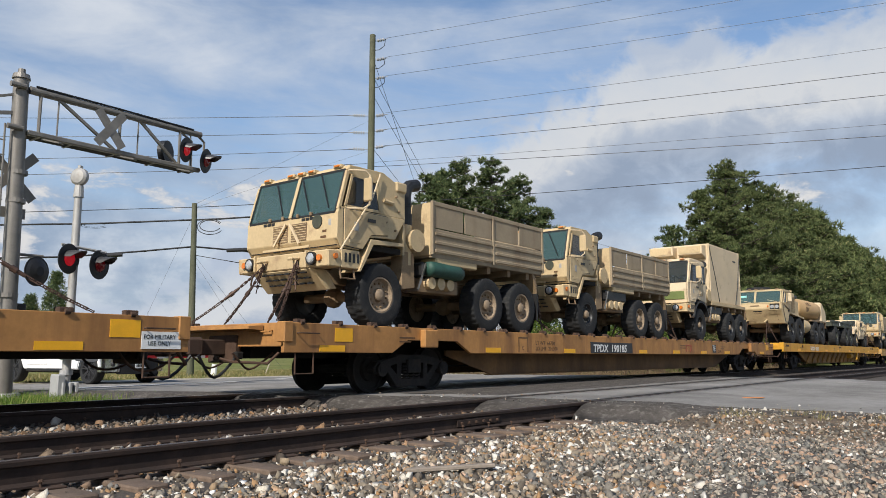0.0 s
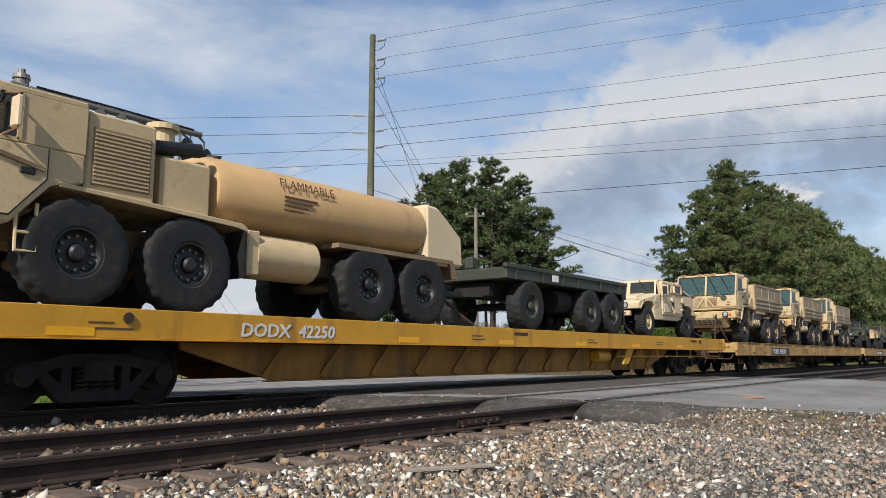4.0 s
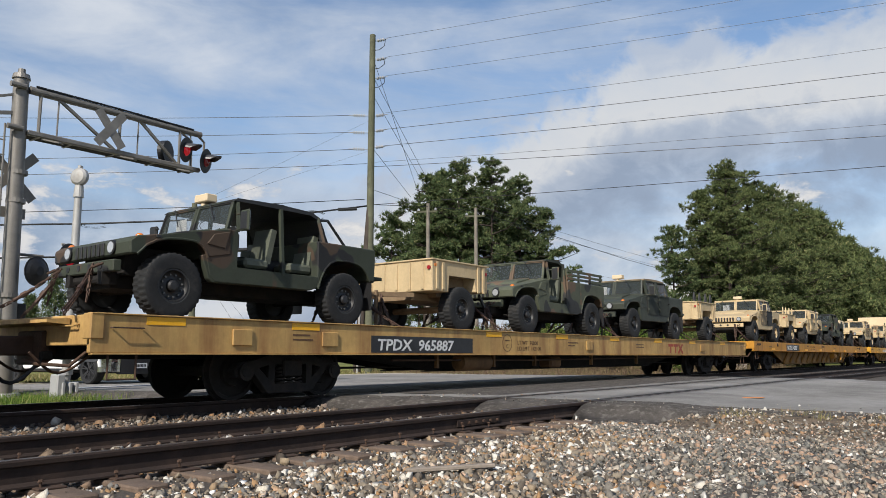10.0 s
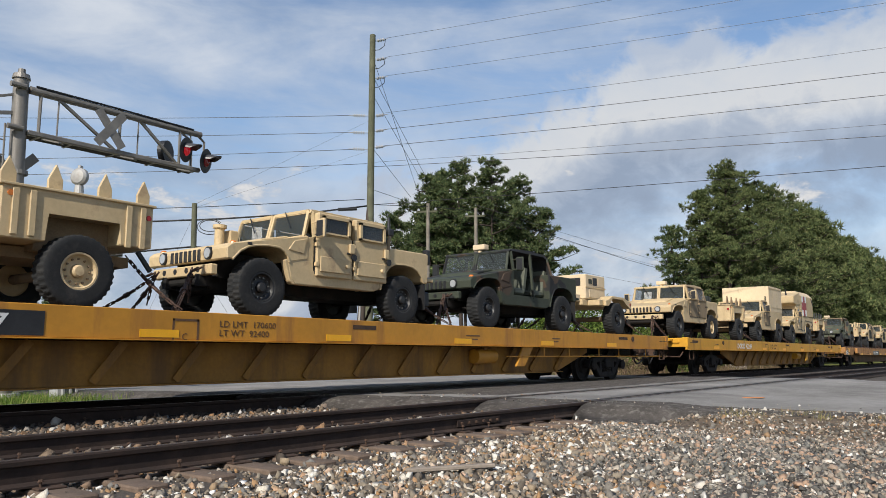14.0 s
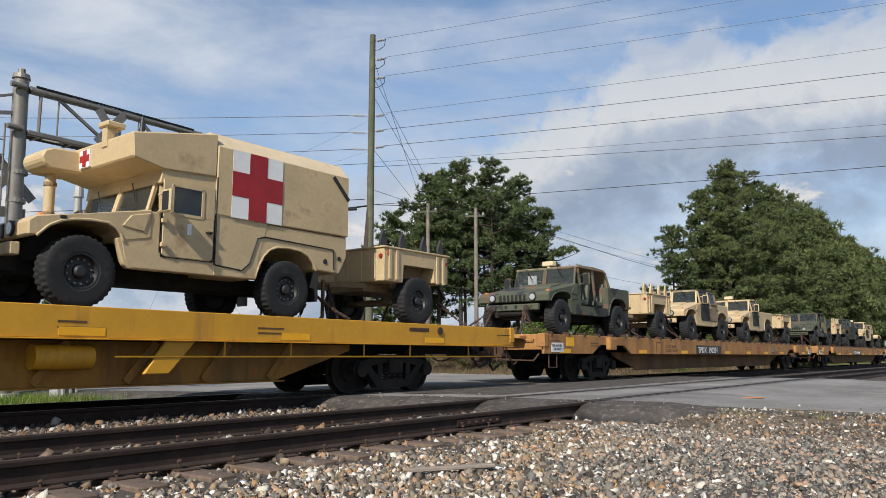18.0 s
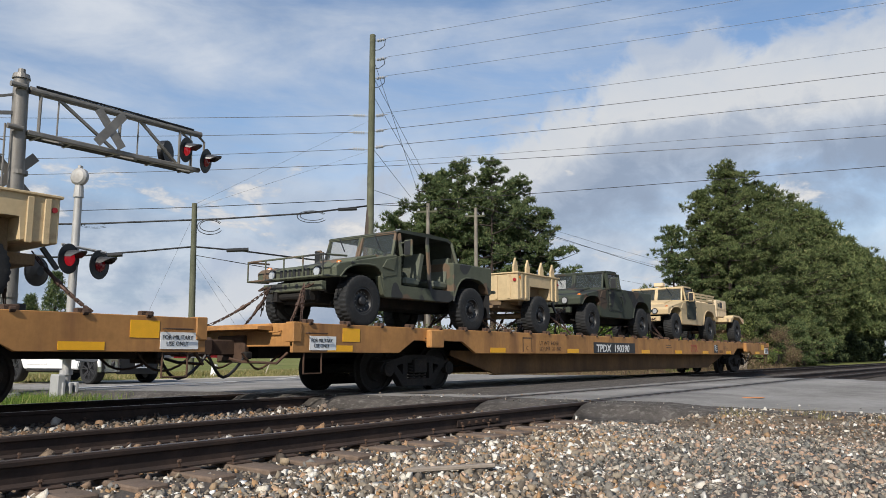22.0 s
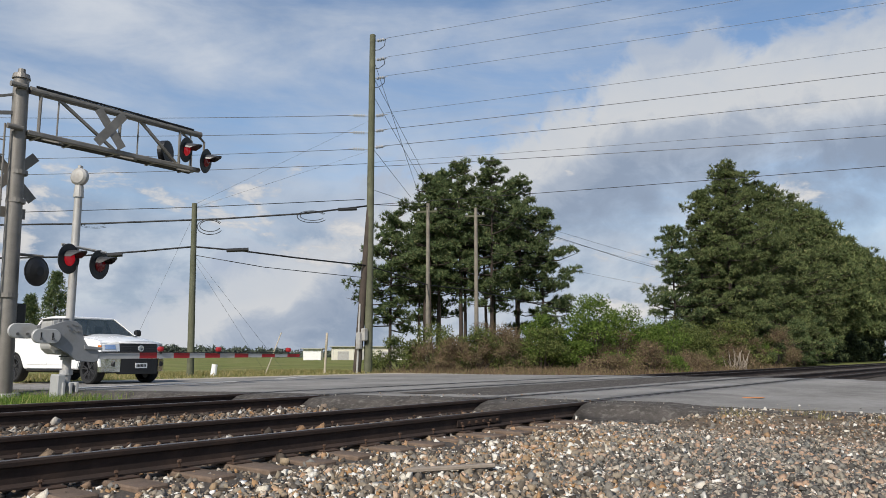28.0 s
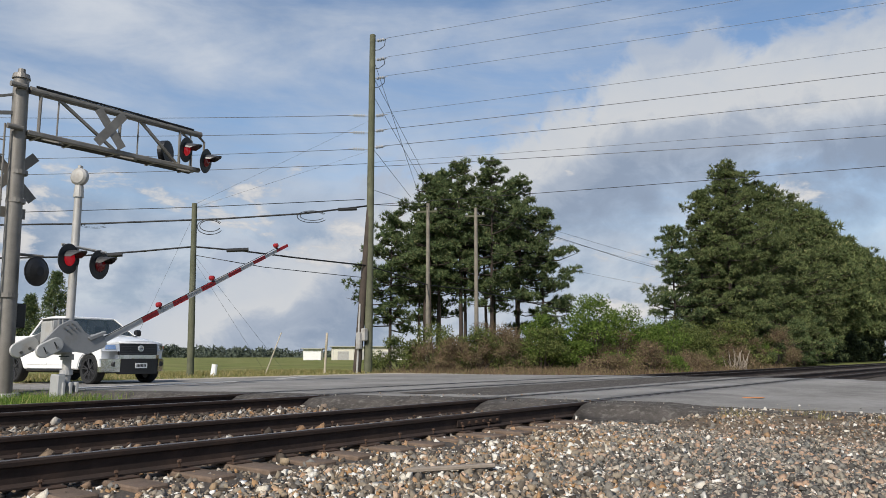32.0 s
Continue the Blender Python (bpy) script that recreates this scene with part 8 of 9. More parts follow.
strip("verge", [(-60, 22.75), (8, 22.75), (24.4, 22.65), (26.5, 13.5), (28.5, 13.6), (28.0, 24.6), (8, 24.7), (-60, 24.6)], VERGE, "pale gravel verge along the road", "verge", -0.135)


def blades(name, x0, x1, y0, y1, n, h, w, mat, z, seed, label, keep=None):
    rng = np.random.default_rng(seed)
    p = np.stack([rng.uniform(x0, x1, n), rng.uniform(y0, y1, n), np.full(n, z)], 1)
    if keep is not None:
        p = p[keep(p[:, 0], p[:, 1])]
    v, f = spikes_mesh(p, h, w, rng, None, 0, 2.2)
    return bulk(name, v, f, mat, label=label, category="grass", kind="stuff")


blades("verge_grass", 3.5, 9.4, 13.3, 16.9, 13000, 0.18, 0.016, GRASS, -0.19, 31, "green spring grass at the foot of the signal masts",
       lambda x, y: (x < 8.95 - 0.28 * (y - 13)) & ((np.sin(x * 1.9) + np.sin(y * 2.7 + 1) + 0.9) > 0))
blades("field_grass", -10, 30, 24.3, 34, 16000, 0.16, 0.03, DRY_GRASS, -0.16, 32, "short dry grass along the field's edge")
blades("field_grass", 27, 62, 13.4, 26, 26000, 0.42, 0.03, BRUSH, -0.26, 33, "rough brown grass and brush below the bushes", lambda x, y: y > 13.4 + 0.02 * (x - 27))
def on_shoulder(x, y):
    left = np.where(y > 1, 9.65 - (y - 5.1) * 0.215, 10.5 + (1 - y) * 0.12)
    return (x > left - 2.2 * np.clip((4.3 - y) / 1.2, 0.2, 1)) & (x < left + 0.35)


stones("shoulder_grit", STONES_GREY, 7.6, 13.6, -5.0, 4.1, 520, 0.021, 26, shoulder_z, "fine grit and pebbles on the dirt shoulder", lambda x, y: on_shoulder(x, y) & (np.sin(x * 3.1 + y * 2.3) + np.sin(y * 4.1 - x) > -0.9))
stones("shoulder_grit", STONES, 7.6, 13.6, -5.0, 4.1, 130, 0.030, 27, shoulder_z, "brown and white pebbles on the dirt shoulder", on_shoulder)
for seed, (x0, x1, y0, y1) in enumerate(((9.4, 11.2, 1.9, 3.4), (10.2, 12.2, -0.6, 1.8), (10.6, 13.0, -3.0, -0.6))):
    blades("track_weeds", x0, x1, y0, y1, 900, 0.10, 0.006, DRY_GRASS, float(shoulder_z((x0 + x1) / 2, (y0 + y1) / 2)) - 0.02, 34 + 40 * seed, "sparse dry weeds at the road's edge", lambda x, y: on_shoulder(x, y) & (np.sin(x * 5.0) * np.sin(y * 6.0) > 0.1))

# ---------------------------------------------------------------- trees and bushes
for i, (x, y, top, spread, low) in enumerate(((41.9, 34.2, 14.3, 3.3, 0.34), (44.3, 34.9, 15.0, 3.0, 0.40), (43.3, 32.0, 15.3, 3.5, 0.34), (43.8, 29.7, 15.0, 3.6, 0.28),
                                              (48.2, 30.4, 14.9, 3.4, 0.34), (47.4, 27.6, 11.6, 3.6, 0.22), (45.0, 36.2, 11.6, 3.2, 0.30), (40.4, 36.2, 11.2, 3.3, 0.24))):
    pine(x, y, -0.2, top, spread, low, 100 + i, per=15, limbs=40, bough=0.40, needles=20, label="tall pine in a clump, ragged dark green crown")
for i, (x, y, top, spread, low) in enumerate(((54.8, 20.7, 10.6, 2.3, 0.18), (58.2, 19.8, 14.0, 2.4, 0.10), (60.0, 18.2, 16.4, 3.9, 0.06), (64.0, 19.6, 16.9, 4.3, 0.06), (68.0, 18.6, 17.2, 4.5, 0.06), (75.0, 19.4, 17.5, 4.8, 0.06),
                                              (83.0, 19.4, 17.9, 5.0, 0.07), (91.0, 19.6, 18.4, 5.0, 0.08), (100.0, 20.0, 18.8, 5.2, 0.22), (110.0, 20.2, 17.9, 5.4, 0.22), (121.0, 20.4, 18.0, 5.6, 0.22),
                                              (134.0, 20.6, 17.8, 5.8, 0.22), (149.0, 20.6, 17.6, 6.0, 0.22), (168.0, 20.0, 17.0, 6.2, 0.22))):
    near = x < 72
    pine(x, y, -0.2, top, spread, low, 200 + i, NEEDLES_OLIVE if x > 57 else NEEDLES, per=17 if near else 12, limbs=(32 if x < 57 else 64) if near else 54, bough=0.46 if near else (0.66 if x < 95 else 0.95),
         leaf=0.062 if near else (0.105 if x < 95 else 0.16), needles=18 if near else 14, label="tall pine in a dense row beside the tracks")
for i, (x, y, top) in enumerate(((80.0, 25.0, 15.0), (87.0, 26.0, 15.5), (96.0, 26.5, 16.0), (107.0, 27.0, 16.0), (120.0, 27.5, 16.0), (138.0, 28.0, 16.0))):
    pine(x, y, -0.2, top, 5.0, 0.06, 240 + i, NEEDLES_OLIVE, per=12, limbs=40, bough=1.3, leaf=0.16, label="pine at the back of the dense row")
for i, (x, y, top) in enumerate(((41.0, 33.0, 11.0), (42.6, 33.4, 12.6), (44.6, 32.6, 13.4), (45.6, 31.4, 12.8), (46.4, 29.2, 12.2), (42.4, 35.2, 10.5), (46.9, 31.6, 13.0))):
    pine(x, y, -0.2, top, 2.1, 0.62, 140 + i, per=11, limbs=20, bough=0.38, needles=20, label="slender pine in a clump, bare stem below a small crown")
for i, (x, y, top, spread) in enumerate(((57.4, 16.6, 4.4, 1.7), (60.6, 16.2, 3.4, 1.6), (63.8, 16.0, 4.8, 1.9), (67.6, 15.8, 3.6, 1.8), (72.0, 15.9, 4.4, 2.0), (77.0, 16.0, 4.0, 2.0))):
    pine(x, y, -0.25, top, spread, 0.05, 260 + i, NEEDLES if i % 2 else NEEDLES_OLIVE, per=14, limbs=26, bough=0.36, needles=16, label="young pine with boughs down to the ground")
KINDS = [(LEAVES, "leafy bright green bush in spring leaf"), (LEAVES_OLIVE, "olive green bush by the tracks"), (BRUSH, "tangle of dry brown brush")]
rnd = random.Random(77)
for k in range(34):
    f = k / 33
    x, y = 30.5 + 29 * f + rnd.uniform(-1.2, 1.2), 25.5 - 8.6 * f + rnd.uniform(-1.8, 1.8)
    if f < 0.45:
        mat, label = rnd.choice((KINDS[2], KINDS[2], KINDS[2], KINDS[0], KINDS[1]))
        h = rnd.uniform(1.7, 2.9)
    else:
        mat, label = rnd.choice((KINDS[0], KINDS[0], KINDS[1], KINDS[1], KINDS[2]))
        h = rnd.uniform(2.2, 3.6)
    bush(x, y, -0.25, rnd.uniform(2.6, 4.2), h, 300 + k, mat, label, per=95, leaf=(0.30, 0.025) if mat is BRUSH else (0.15, 0.06))
for k in range(16):
    x = 33 + 3.0 * k + rnd.uniform(-1, 1)
    mat, label = rnd.choice((KINDS[2], KINDS[2], KINDS[1], KINDS[0]))
    bush(x, 14.8 + 0.04 * (x - 33) + rnd.uniform(0, 1.4), -0.28, rnd.uniform(1.8, 3.0), rnd.uniform(0.9, 1.7), 400 + k, mat, label, per=70, n=34, leaf=(0.30, 0.025) if mat is BRUSH else (0.15, 0.06))
# two rows of bushes, the wood's inner shade put into their leaves
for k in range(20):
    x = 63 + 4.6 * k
    bush(x, 21.6 + rnd.uniform(-1, 1.2), -0.28, 7.0, rnd.uniform(3.8, 5.4), 450 + k, THICKET_SHADE, "understorey bush below the pines, shade in its leaf colour", per=70, n=56, leaf=(0.34, 0.15))
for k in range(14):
    bush(78 + 7 * k, 27.0 + rnd.uniform(-1, 1), -0.28, 9.5, rnd.uniform(4.5, 6.5), 520 + k, THICKET_SHADE, "understorey bush behind the pines, shade in its leaf colour", per=46, n=50, leaf=(0.7, 0.35))
for k, (x, y, h) in enumerate(((41.2, 20.6, 4.4), (44.5, 20.2, 4.0), (38.2, 22.6, 3.2), (52, 18.6, 3.0), (56.0, 16.6, 3.4))):
    bush(x, y, -0.25, 3.6, h, 480 + k, LEAVES if k < 3 else LEAVES_OLIVE, "young tree in bright spring leaf" if k < 3 else "olive green bush by the tracks", per=90, n=60)
heap = thing("branch_heap", "heap of pale dead branches beside the tracks", "branches", (48.6, 14.5, -0.25))
rng = np.random.default_rng(9)
for k in range(30):
    a = Vector((rng.uniform(-1.3, 1.3), rng.uniform(-0.5, 0.5), -0.03))
    b = a + Vector((rng.uniform(-1.5, 1.0), rng.uniform(-0.4, 0.4), rng.uniform(0.3, 1.4)))
    part("branch", rod(B(), a, b, 0.035, 0.012, 5), TWIG, heap)
for x, y, h, w, s in ((25.2, 54.4, 6.9, 3.4, 1), (26.2, 60.6, 5.7, 2.4, 2), (23.4, 57.0, 4.6, 2.4, 3)):
    tr = thing("conifer", "dense pointed green conifer beyond the road", "tree", (x, y, -0.3), "conifers beyond the road")
    g = np.random.default_rng(500 + s)
    hs = g.uniform(0.02, 0.97, 170) * h
    az = g.uniform(0, 6.28, 170)
    rr = w / 2 * (1 - hs / h) ** 0.8 * g.uniform(0.6, 1.0, 170)
    v, f = clumps(np.stack([np.cos(az) * rr, np.sin(az) * rr, hs], 1), 0.34, 46, 0.22, 0.07, g, 1.0, 0.6)
    part("trunk", rod(B(), (0, 0, -0.2), (0, 0, h * 0.9), 0.12, 0.03, 7), BARK, tr)
    bulk("crown", v, f, NEEDLES, tr)
g = np.random.default_rng(601)
ang = g.uniform(radians(28), radians(82), 1100)
dd = g.uniform(560, 760, 1100)
v, f = clumps(np.stack([np.cos(ang) * dd, np.sin(ang) * dd, g.uniform(-2, 4.5, 1100) + 1.5 * np.sin(ang * 14)], 1), 4.0, 60, 2.2, 1.3, g, 0.5, 0.2)
bulk("distant_woods", v, f, FAR_LEAVES, label="low blue-green line of distant woods", category="woods", kind="stuff")


# ---------------------------------------------------------------- poles and wires
def wire(pts, r, mat, name="overhead_wire", label="thin grey overhead wire", sag=0.0, cat="wire"):
    """A wire through the points; between two points it may sag."""
    path = []
    for a, b in zip(pts, pts[1:]):
        a, b = Vector(a), Vector(b)
        n = 12 if sag else 1
        for i in range(n):
            f = i / n
            path.append(a.lerp(b, f) - Vector((0, 0, 4 * sag * f * (1 - f))))
    path.append(Vector(pts[-1]))
    ob = part(name, tube(B(), path, r, 5), mat, None, smooth=True)
    return tagged(ob, label, cat, "overhead lines")


def insulator(parent, p, d, n=4, length=0.55):
    p, d = Vector(p), Vector(d).normalized()
    bm = rod(B(), p, p + d * length, 0.02, n=6)
    for i in range(n):
        c = p + d * length * (0.25 + 0.6 * i / n)
        rod(bm, c - d * 0.035, c + d * 0.035, 0.095, 0.06, 8)
    part("insulator", bm, PORCELAIN, parent, "grey porcelain insulator")


POLE = (27.0, 25.6)
AWAY = Vector((0.244, -0.970, 0.0))
LEFT = Vector((-0.69, 0.725, 0.0))
pole = thing("utility_pole", "tall weathered greenish wooden utility pole", "utility pole", (POLE[0], POLE[1], -0.2), "utility poles")
bm = rod(B(), (0, 0, 0), (0.0, 0, 17.35), 0.21, 0.15, 14)
part("mast", bm, POLE_WOOD, pole, smooth="auto")
for z in (17.03, 16.0, 15.0, 13.0, 12.2, 11.35):
    insulator(pole, (0.1, -0.1, z), AWAY, 3, 0.75)
for z in (13.0, 12.1, 11.25):
    insulator(pole, (-0.1, 0.1, z), LEFT, 5, 1.0)
for z in (16.9, 15.9, 14.9):
    pts = [(AWAY * 0.75) + Vector((0, 0, z + 0.1)), (AWAY * 0.7) + Vector((0, 0, z - 0.25)), (AWAY * 0.4) + Vector((0, 0, z - 0.42)), (AWAY * 0.12) + Vector((0, 0, z - 0.4))]
    part("jumper_wire", tube(B(), pts, 0.018, 5), CABLE, pole)
part("meter_box", box(B(), -0.5, -0.25, -0.2, 0.05, 1.6, 2.2, 0.03), GREY_PAINT, pole, "grey metal box")
old = thing("utility_pole", "shorter dark creosoted wooden pole leaning on the tall pole", "utility pole", (26.72, 25.9, -0.2), "utility poles")
part("mast", rod(B(), (-0.15, 0.05, 0), (0.28, -0.30, 8.7), 0.20, 0.15, 14), POLE_DARK, old, smooth="auto")
part("conduit", rod(B(), (-0.28, -0.10, 0), (-0.20, -0.15, 3.4), 0.05, n=8), GREY_PAINT, old)
part("meter_box", box(B(), -0.42, -0.2, -0.35, -0.1, 1.2, 2.0, 0.03), GREY_PAINT, old, "pale grey metal box")
bm = rod(B(), (0, 0, 0), (-0.12, 0.08, 7.4), 0.15, 0.11, 12)
p2 = thing("utility_pole", "slim weathered wooden pole carrying black cables", "utility pole", (18.7, 27.95, -0.2), "utility poles")
part("mast", bm, POLE_WOOD, p2, smooth="auto")
for x, y, z, arm in ((35.8, 29.0, 10.3, True), (38.4, 27.2, 10.2, True)):
    p = thing("utility_pole", "pale grey wooden pole with a crossarm before the pines", "utility pole", (x, y, -0.2), "utility poles")
    part("mast", rod(B(), (0, 0, 0), (0, 0, z), 0.145, 0.105, 10), material("bleached_pole_wood", (0.22, 0.195, 0.16), 0.9, vary=0.3, scale=2, bump=0.4, bump_scale=18) if arm and x < 36 else bpy.data.materials["bleached_pole_wood"], p)
    part("crossarm", beam(B(), (-0.45, 0.55, z - 0.55), (0.35, -0.43, z - 0.5), 0.10, 0.12), POLE_WOOD, p)
    insulator(p, (-0.38, 0.45, z - 0.5), (0, 0, 1), 2, 0.2)
    insulator(p, (0.3, -0.36, z - 0.45), (0, 0, 1), 2, 0.2)
END = (35.8, -11.0)
for z0, z1 in ((16.85, 16.25), (15.82, 15.3), (14.82, 14.1), (12.86, 12.4), (12.0, 11.35), (11.15, 10.4), (10.13, 8.4), (10.36, 9.0), (8.18, 7.75)):
    a = Vector((POLE[0], POLE[1], z0)) + AWAY * (0.75 if z0 > 11 else 0.15)
    wire([a, (END[0], END[1], z1)], 0.008 if z0 > 9.5 and z0 not in (10.13, 12.0, 11.15) else 0.013, WIRE if z0 > 10 else CABLE, sag=0.12)
for z0, z1 in ((12.81, 12.1), (11.92, 11.15), (11.03, 10.0), (10.3, 9.2)):
    a = Vector((POLE[0], POLE[1], z0)) + LEFT * (0.85 if z0 > 11 else 0.2)
    wire([a, (13.0, 40.4, z1)], 0.014, WIRE, sag=0.1)
wire([(26.89, 25.7, 8.12), (24.78, 27.93, 7.68), (21.96, 30.9, 7.33), (17.94, 35.15, 7.0), (13.0, 40.2, 6.75)], 0.045, CABLE, "overhead_cable", "thick black overhead cable with slack loops")
wire([(10.5, 33.4, 4.4), (12.56, 32.02, 4.52), (14.58, 30.67, 4.67), (16.88, 29.14, 5.02), (18.59, 27.99, 5.31), (20.3, 26.9, 5.22), (22.97, 26.2, 5.12), (26.9, 25.6, 5.1)], 0.038, CABLE, "overhead_cable", "black overhead cable between the poles")
wire([(18.6, 27.95, 4.95), (21.5, 26.9, 4.62), (26.9, 25.7, 4.5)], 0.016, CABLE, "overhead_cable", "thin black overhead cable between the poles")
wire([(27.0, 25.6, 5.1), (35.8, 29.0, 5.0), (38.4, 27.2, 4.7), (52.0, 24.0, 3.2)], 0.035, CABLE, "overhead_cable", "black overhead cable running behind the trees")
wire([(13.0, 40.2, 7.3), (21.2, 31.71, 7.9), (26.79, 25.81, 8.46)], 0.018, CABLE)
wire([(27.0, 25.6, 8.2), (35.8, 29.0, 9.9), (38.4, 27.2, 9.8), (54.0, 24.0, 8.0), (80.0, 21.0, 6.5)], 0.018, CABLE)
for z0, z1 in ((10.2, 8.6), (9.6, 8.2), (7.4, 6.6)):
    wire([(38.4, 27.2, z0), (82.0, 24.0, z1)], 0.010, WIRE, sag=0.3)
for p, q in (((27, 25.6, 15.0), (31.54, 26.19, 11.27)), ((27, 25.6, 14.0), (32.17, 27.01, 11.26)), ((27, 25.6, 16.0), (31.6, 26.9, 11.13)), ((27, 25.6, 11.2), (30.56, 26.58, 9.91)), ((27, 25.6, 9.0), (29.94, 26.52, 9.17))):
    wire([p, tuple(a + (b - a) * 1.3 for a, b in zip(p, q))], 0.012, CABLE, "guy_wire", "steel guy wire from the tall pole", cat="guy wire")
for p, q in (((27, 25.6, 12.6), (18.57, 28.03, 7.15)), ((27, 25.6, 11.0), (18.57, 28.03, 7.0)), ((18.6, 28, 5.0), (23.2, 27.3, 0.0)), ((18.6, 28, 4.8), (22.3, 27.6, 0.0)), ((18.6, 28, 6.8), (16.4, 29.4, 0.0))):
    wire([p, q], 0.005, WIRE, "guy_wire", "thin steel guy wire", cat="guy wire")
for x, y, dx in ((22.3, 27.55, 0.75), (31.3, 26.5, 0.5), (31.9, 26.2, 0.6)):
    g = tagged(part("guy_marker", rod(B(), (x, y, -0.2), (x + dx, y - dx * 0.2, 1.75), 0.028, n=6), VERGE, None, "faded yellow plastic guy-wire marker"), category="guy marker", group="guy markers")
loops = thing("cable_loop", "slack loop of black cable hung on the overhead line", "cable loop", (21.6, 31.2, 7.25), "cable loops")
part("coil", tube(B(), [(0.62 * math.cos(a) * 0.69, -0.62 * math.cos(a) * 0.72, -0.33 + 0.38 * math.sin(a)) for a in np.linspace(0.6, 5.8, 18)], 0.02, 5), CABLE, loops)
part("coil", tube(B(), [(0.50 * math.cos(a) * 0.69, -0.50 * math.cos(a) * 0.72, -0.28 + 0.28 * math.sin(a)) for a in np.linspace(0.4, 5.9, 18)], 0.02, 5), CABLE, loops)
copy_thing(loops, Matrix.Translation((25.0, 27.65, 7.78)) @ Matrix.Diagonal((1.2, 1.2, 0.8, 1)))
copy_thing(loops, Matrix.Translation((17.9, 35.2, 7.02)) @ Matrix.Diagonal((1.0, 1.0, 0.35, 1)))
for x, y, z, n in ((26.2, 26.4, 7.95, "splice"), (20.1, 26.95, 5.26, "splice"), (15.9, 29.8, 4.82, "splice")):
    tagged(part("splice_case", rod(B(), (x - 0.35, y + 0.3, z - 0.05), (x + 0.35, y - 0.3, z + 0.02), 0.085, n=10), BLACK, None, "black splice case clamped on the cable"), category="splice case", group="splice cases")
for x, y in ((24.6, 26.1), ):
    post = tagged(part("marker_post", rod(B(), (x, y, -0.2), (x + 0.06, y - 0.05, 1.75), 0.055, n=8), VERGE, None, "pale yellow plastic marker post in the grass"), category="marker post")
tagged(part("cable_stub", rod(B(), (19.3, 27.2, -0.2), (19.36, 27.2, 0.32), 0.13, 0.12, 10), WHITE, None, "short white cable marker stub in the grass"), category="marker stub")


# ---------------------------------------------------------------- low buildings across the field
def shed(x, y, turn, w, d, h, wall, roof, label):
    b = thing("warehouse", label, "building", pose(x, y, -0.6, 0, 0, turn), "buildings across the field")
    part("wall", box(B(), 0, w, 0, d, 0, h, 0.02), wall, b)
    part("roof", prism(B(), [(-0.4, h), (w + 0.4, h), (w + 0.4, h + 0.25), (-0.4, h + 0.25)], -0.5, d + 0.5, 0.02), roof, b)
    n = int(w / 4)
    for i in range(n):
        part("door", box(B(), 1.2 + 4 * i, 3.4 + 4 * i, -0.06, 0.02, 0.1, h * 0.72), GREY_PAINT, b)
        part("wall_seam", box(B(), 4 * i + 0.3, 4 * i + 0.36, -0.03, 0.0, 0, h), roof, b)


CREAM = material("cream_metal_cladding", (0.62, 0.59, 0.50), 0.6, vary=0.1, scale=1, bump=0.1)
GREYROOF = material("grey_metal_roof", (0.33, 0.34, 0.33), 0.55, vary=0.15, scale=1, bump=0.1)
shed(103.5, 108.0, -46, 15.0, 12.0, 2.95, CREAM, GREYROOF, "long low cream warehouse across the field")
shed(100.0, 112.2, -46, 3.4, 8.0, 2.55, WHITE, GREYROOF, "small white shed across the field")


# ---------------------------------------------------------------- crossing signals
# hood black lifted towards grey, the sun's gloss mixed into its colour
HOOD = material("sheen_grey_hood", (0.050, 0.050, 0.052), 0.42, vary=0.3, scale=6, bump=0.1)


def lamp_head(parent, p, n, lens, back=True):
    """A flasher: black disc, hooded red lens."""
    n = Vector(n).normalized()
    m = Matrix.Translation(p) @ n.to_track_quat("-Y", "Z").to_matrix().to_4x4()
    head = part("flasher", lathe(B(), [(0.30, -0.01), (0.31, 0.0), (0.30, 0.012), (0.10, 0.05), (0.09, 0.12)], 28), BLACK, parent, "black disc of a flashing light", m)
    part("lens", lathe(B(), [(0.15, -0.02), (0.13, -0.045), (0.07, -0.06), (0.02, -0.064)], 22), lens, head, "red lens")
    bm = B()
    prev = None
    for i in range(11):
        a = radians(10 + 160 * i / 10)
        c, s = math.cos(a) * 0.165, math.sin(a) * 0.165
        q = [bm.verts.new((c, -0.01, s)), bm.verts.new((c * 0.95, -0.12 - 0.27 * math.sin(a), s * 0.95)), bm.verts.new((c * 1.07, -0.01, s * 1.07)), bm.verts.new((c * 1.02, -0.12 - 0.27 * math.sin(a), s * 1.02))]
        if prev:
            bm.faces.new((prev[0], prev[1], q[1], q[0])), bm.faces.new((prev[2], q[2], q[3], prev[3])), bm.faces.new((prev[1], prev[3], q[3], q[1]))
        prev = q
    part("hood", bm, HOOD, head)
    return head


mast = thing("signal_mast", "tall aluminium signal mast with a trussed arm over the road", "signal mast", (6.66, 16.3, -0.2), "crossing signals")
tilt = Matrix.Rotation(radians(-1.3), 4, "Y")
part("column", rod(B(), (0, 0, 0), (-0.14, 0, 6.72), 0.165, 0.15, 18), ALU, mast, smooth="auto")
part("base", rod(B(), (0, 0, 0), (0, 0, 0.14), 0.34, 0.30, 16), GREY_PAINT, mast)
part("cap", rod(B(), (-0.14, 0, 6.64), (-0.14, 0, 6.74), 0.18, 0.16, 14), ALU, mast)
part("finial", rod(B(), (-0.14, 0, 6.72), (-0.14, 0, 6.86), 0.08, 0.07, n=10), ALU, mast)
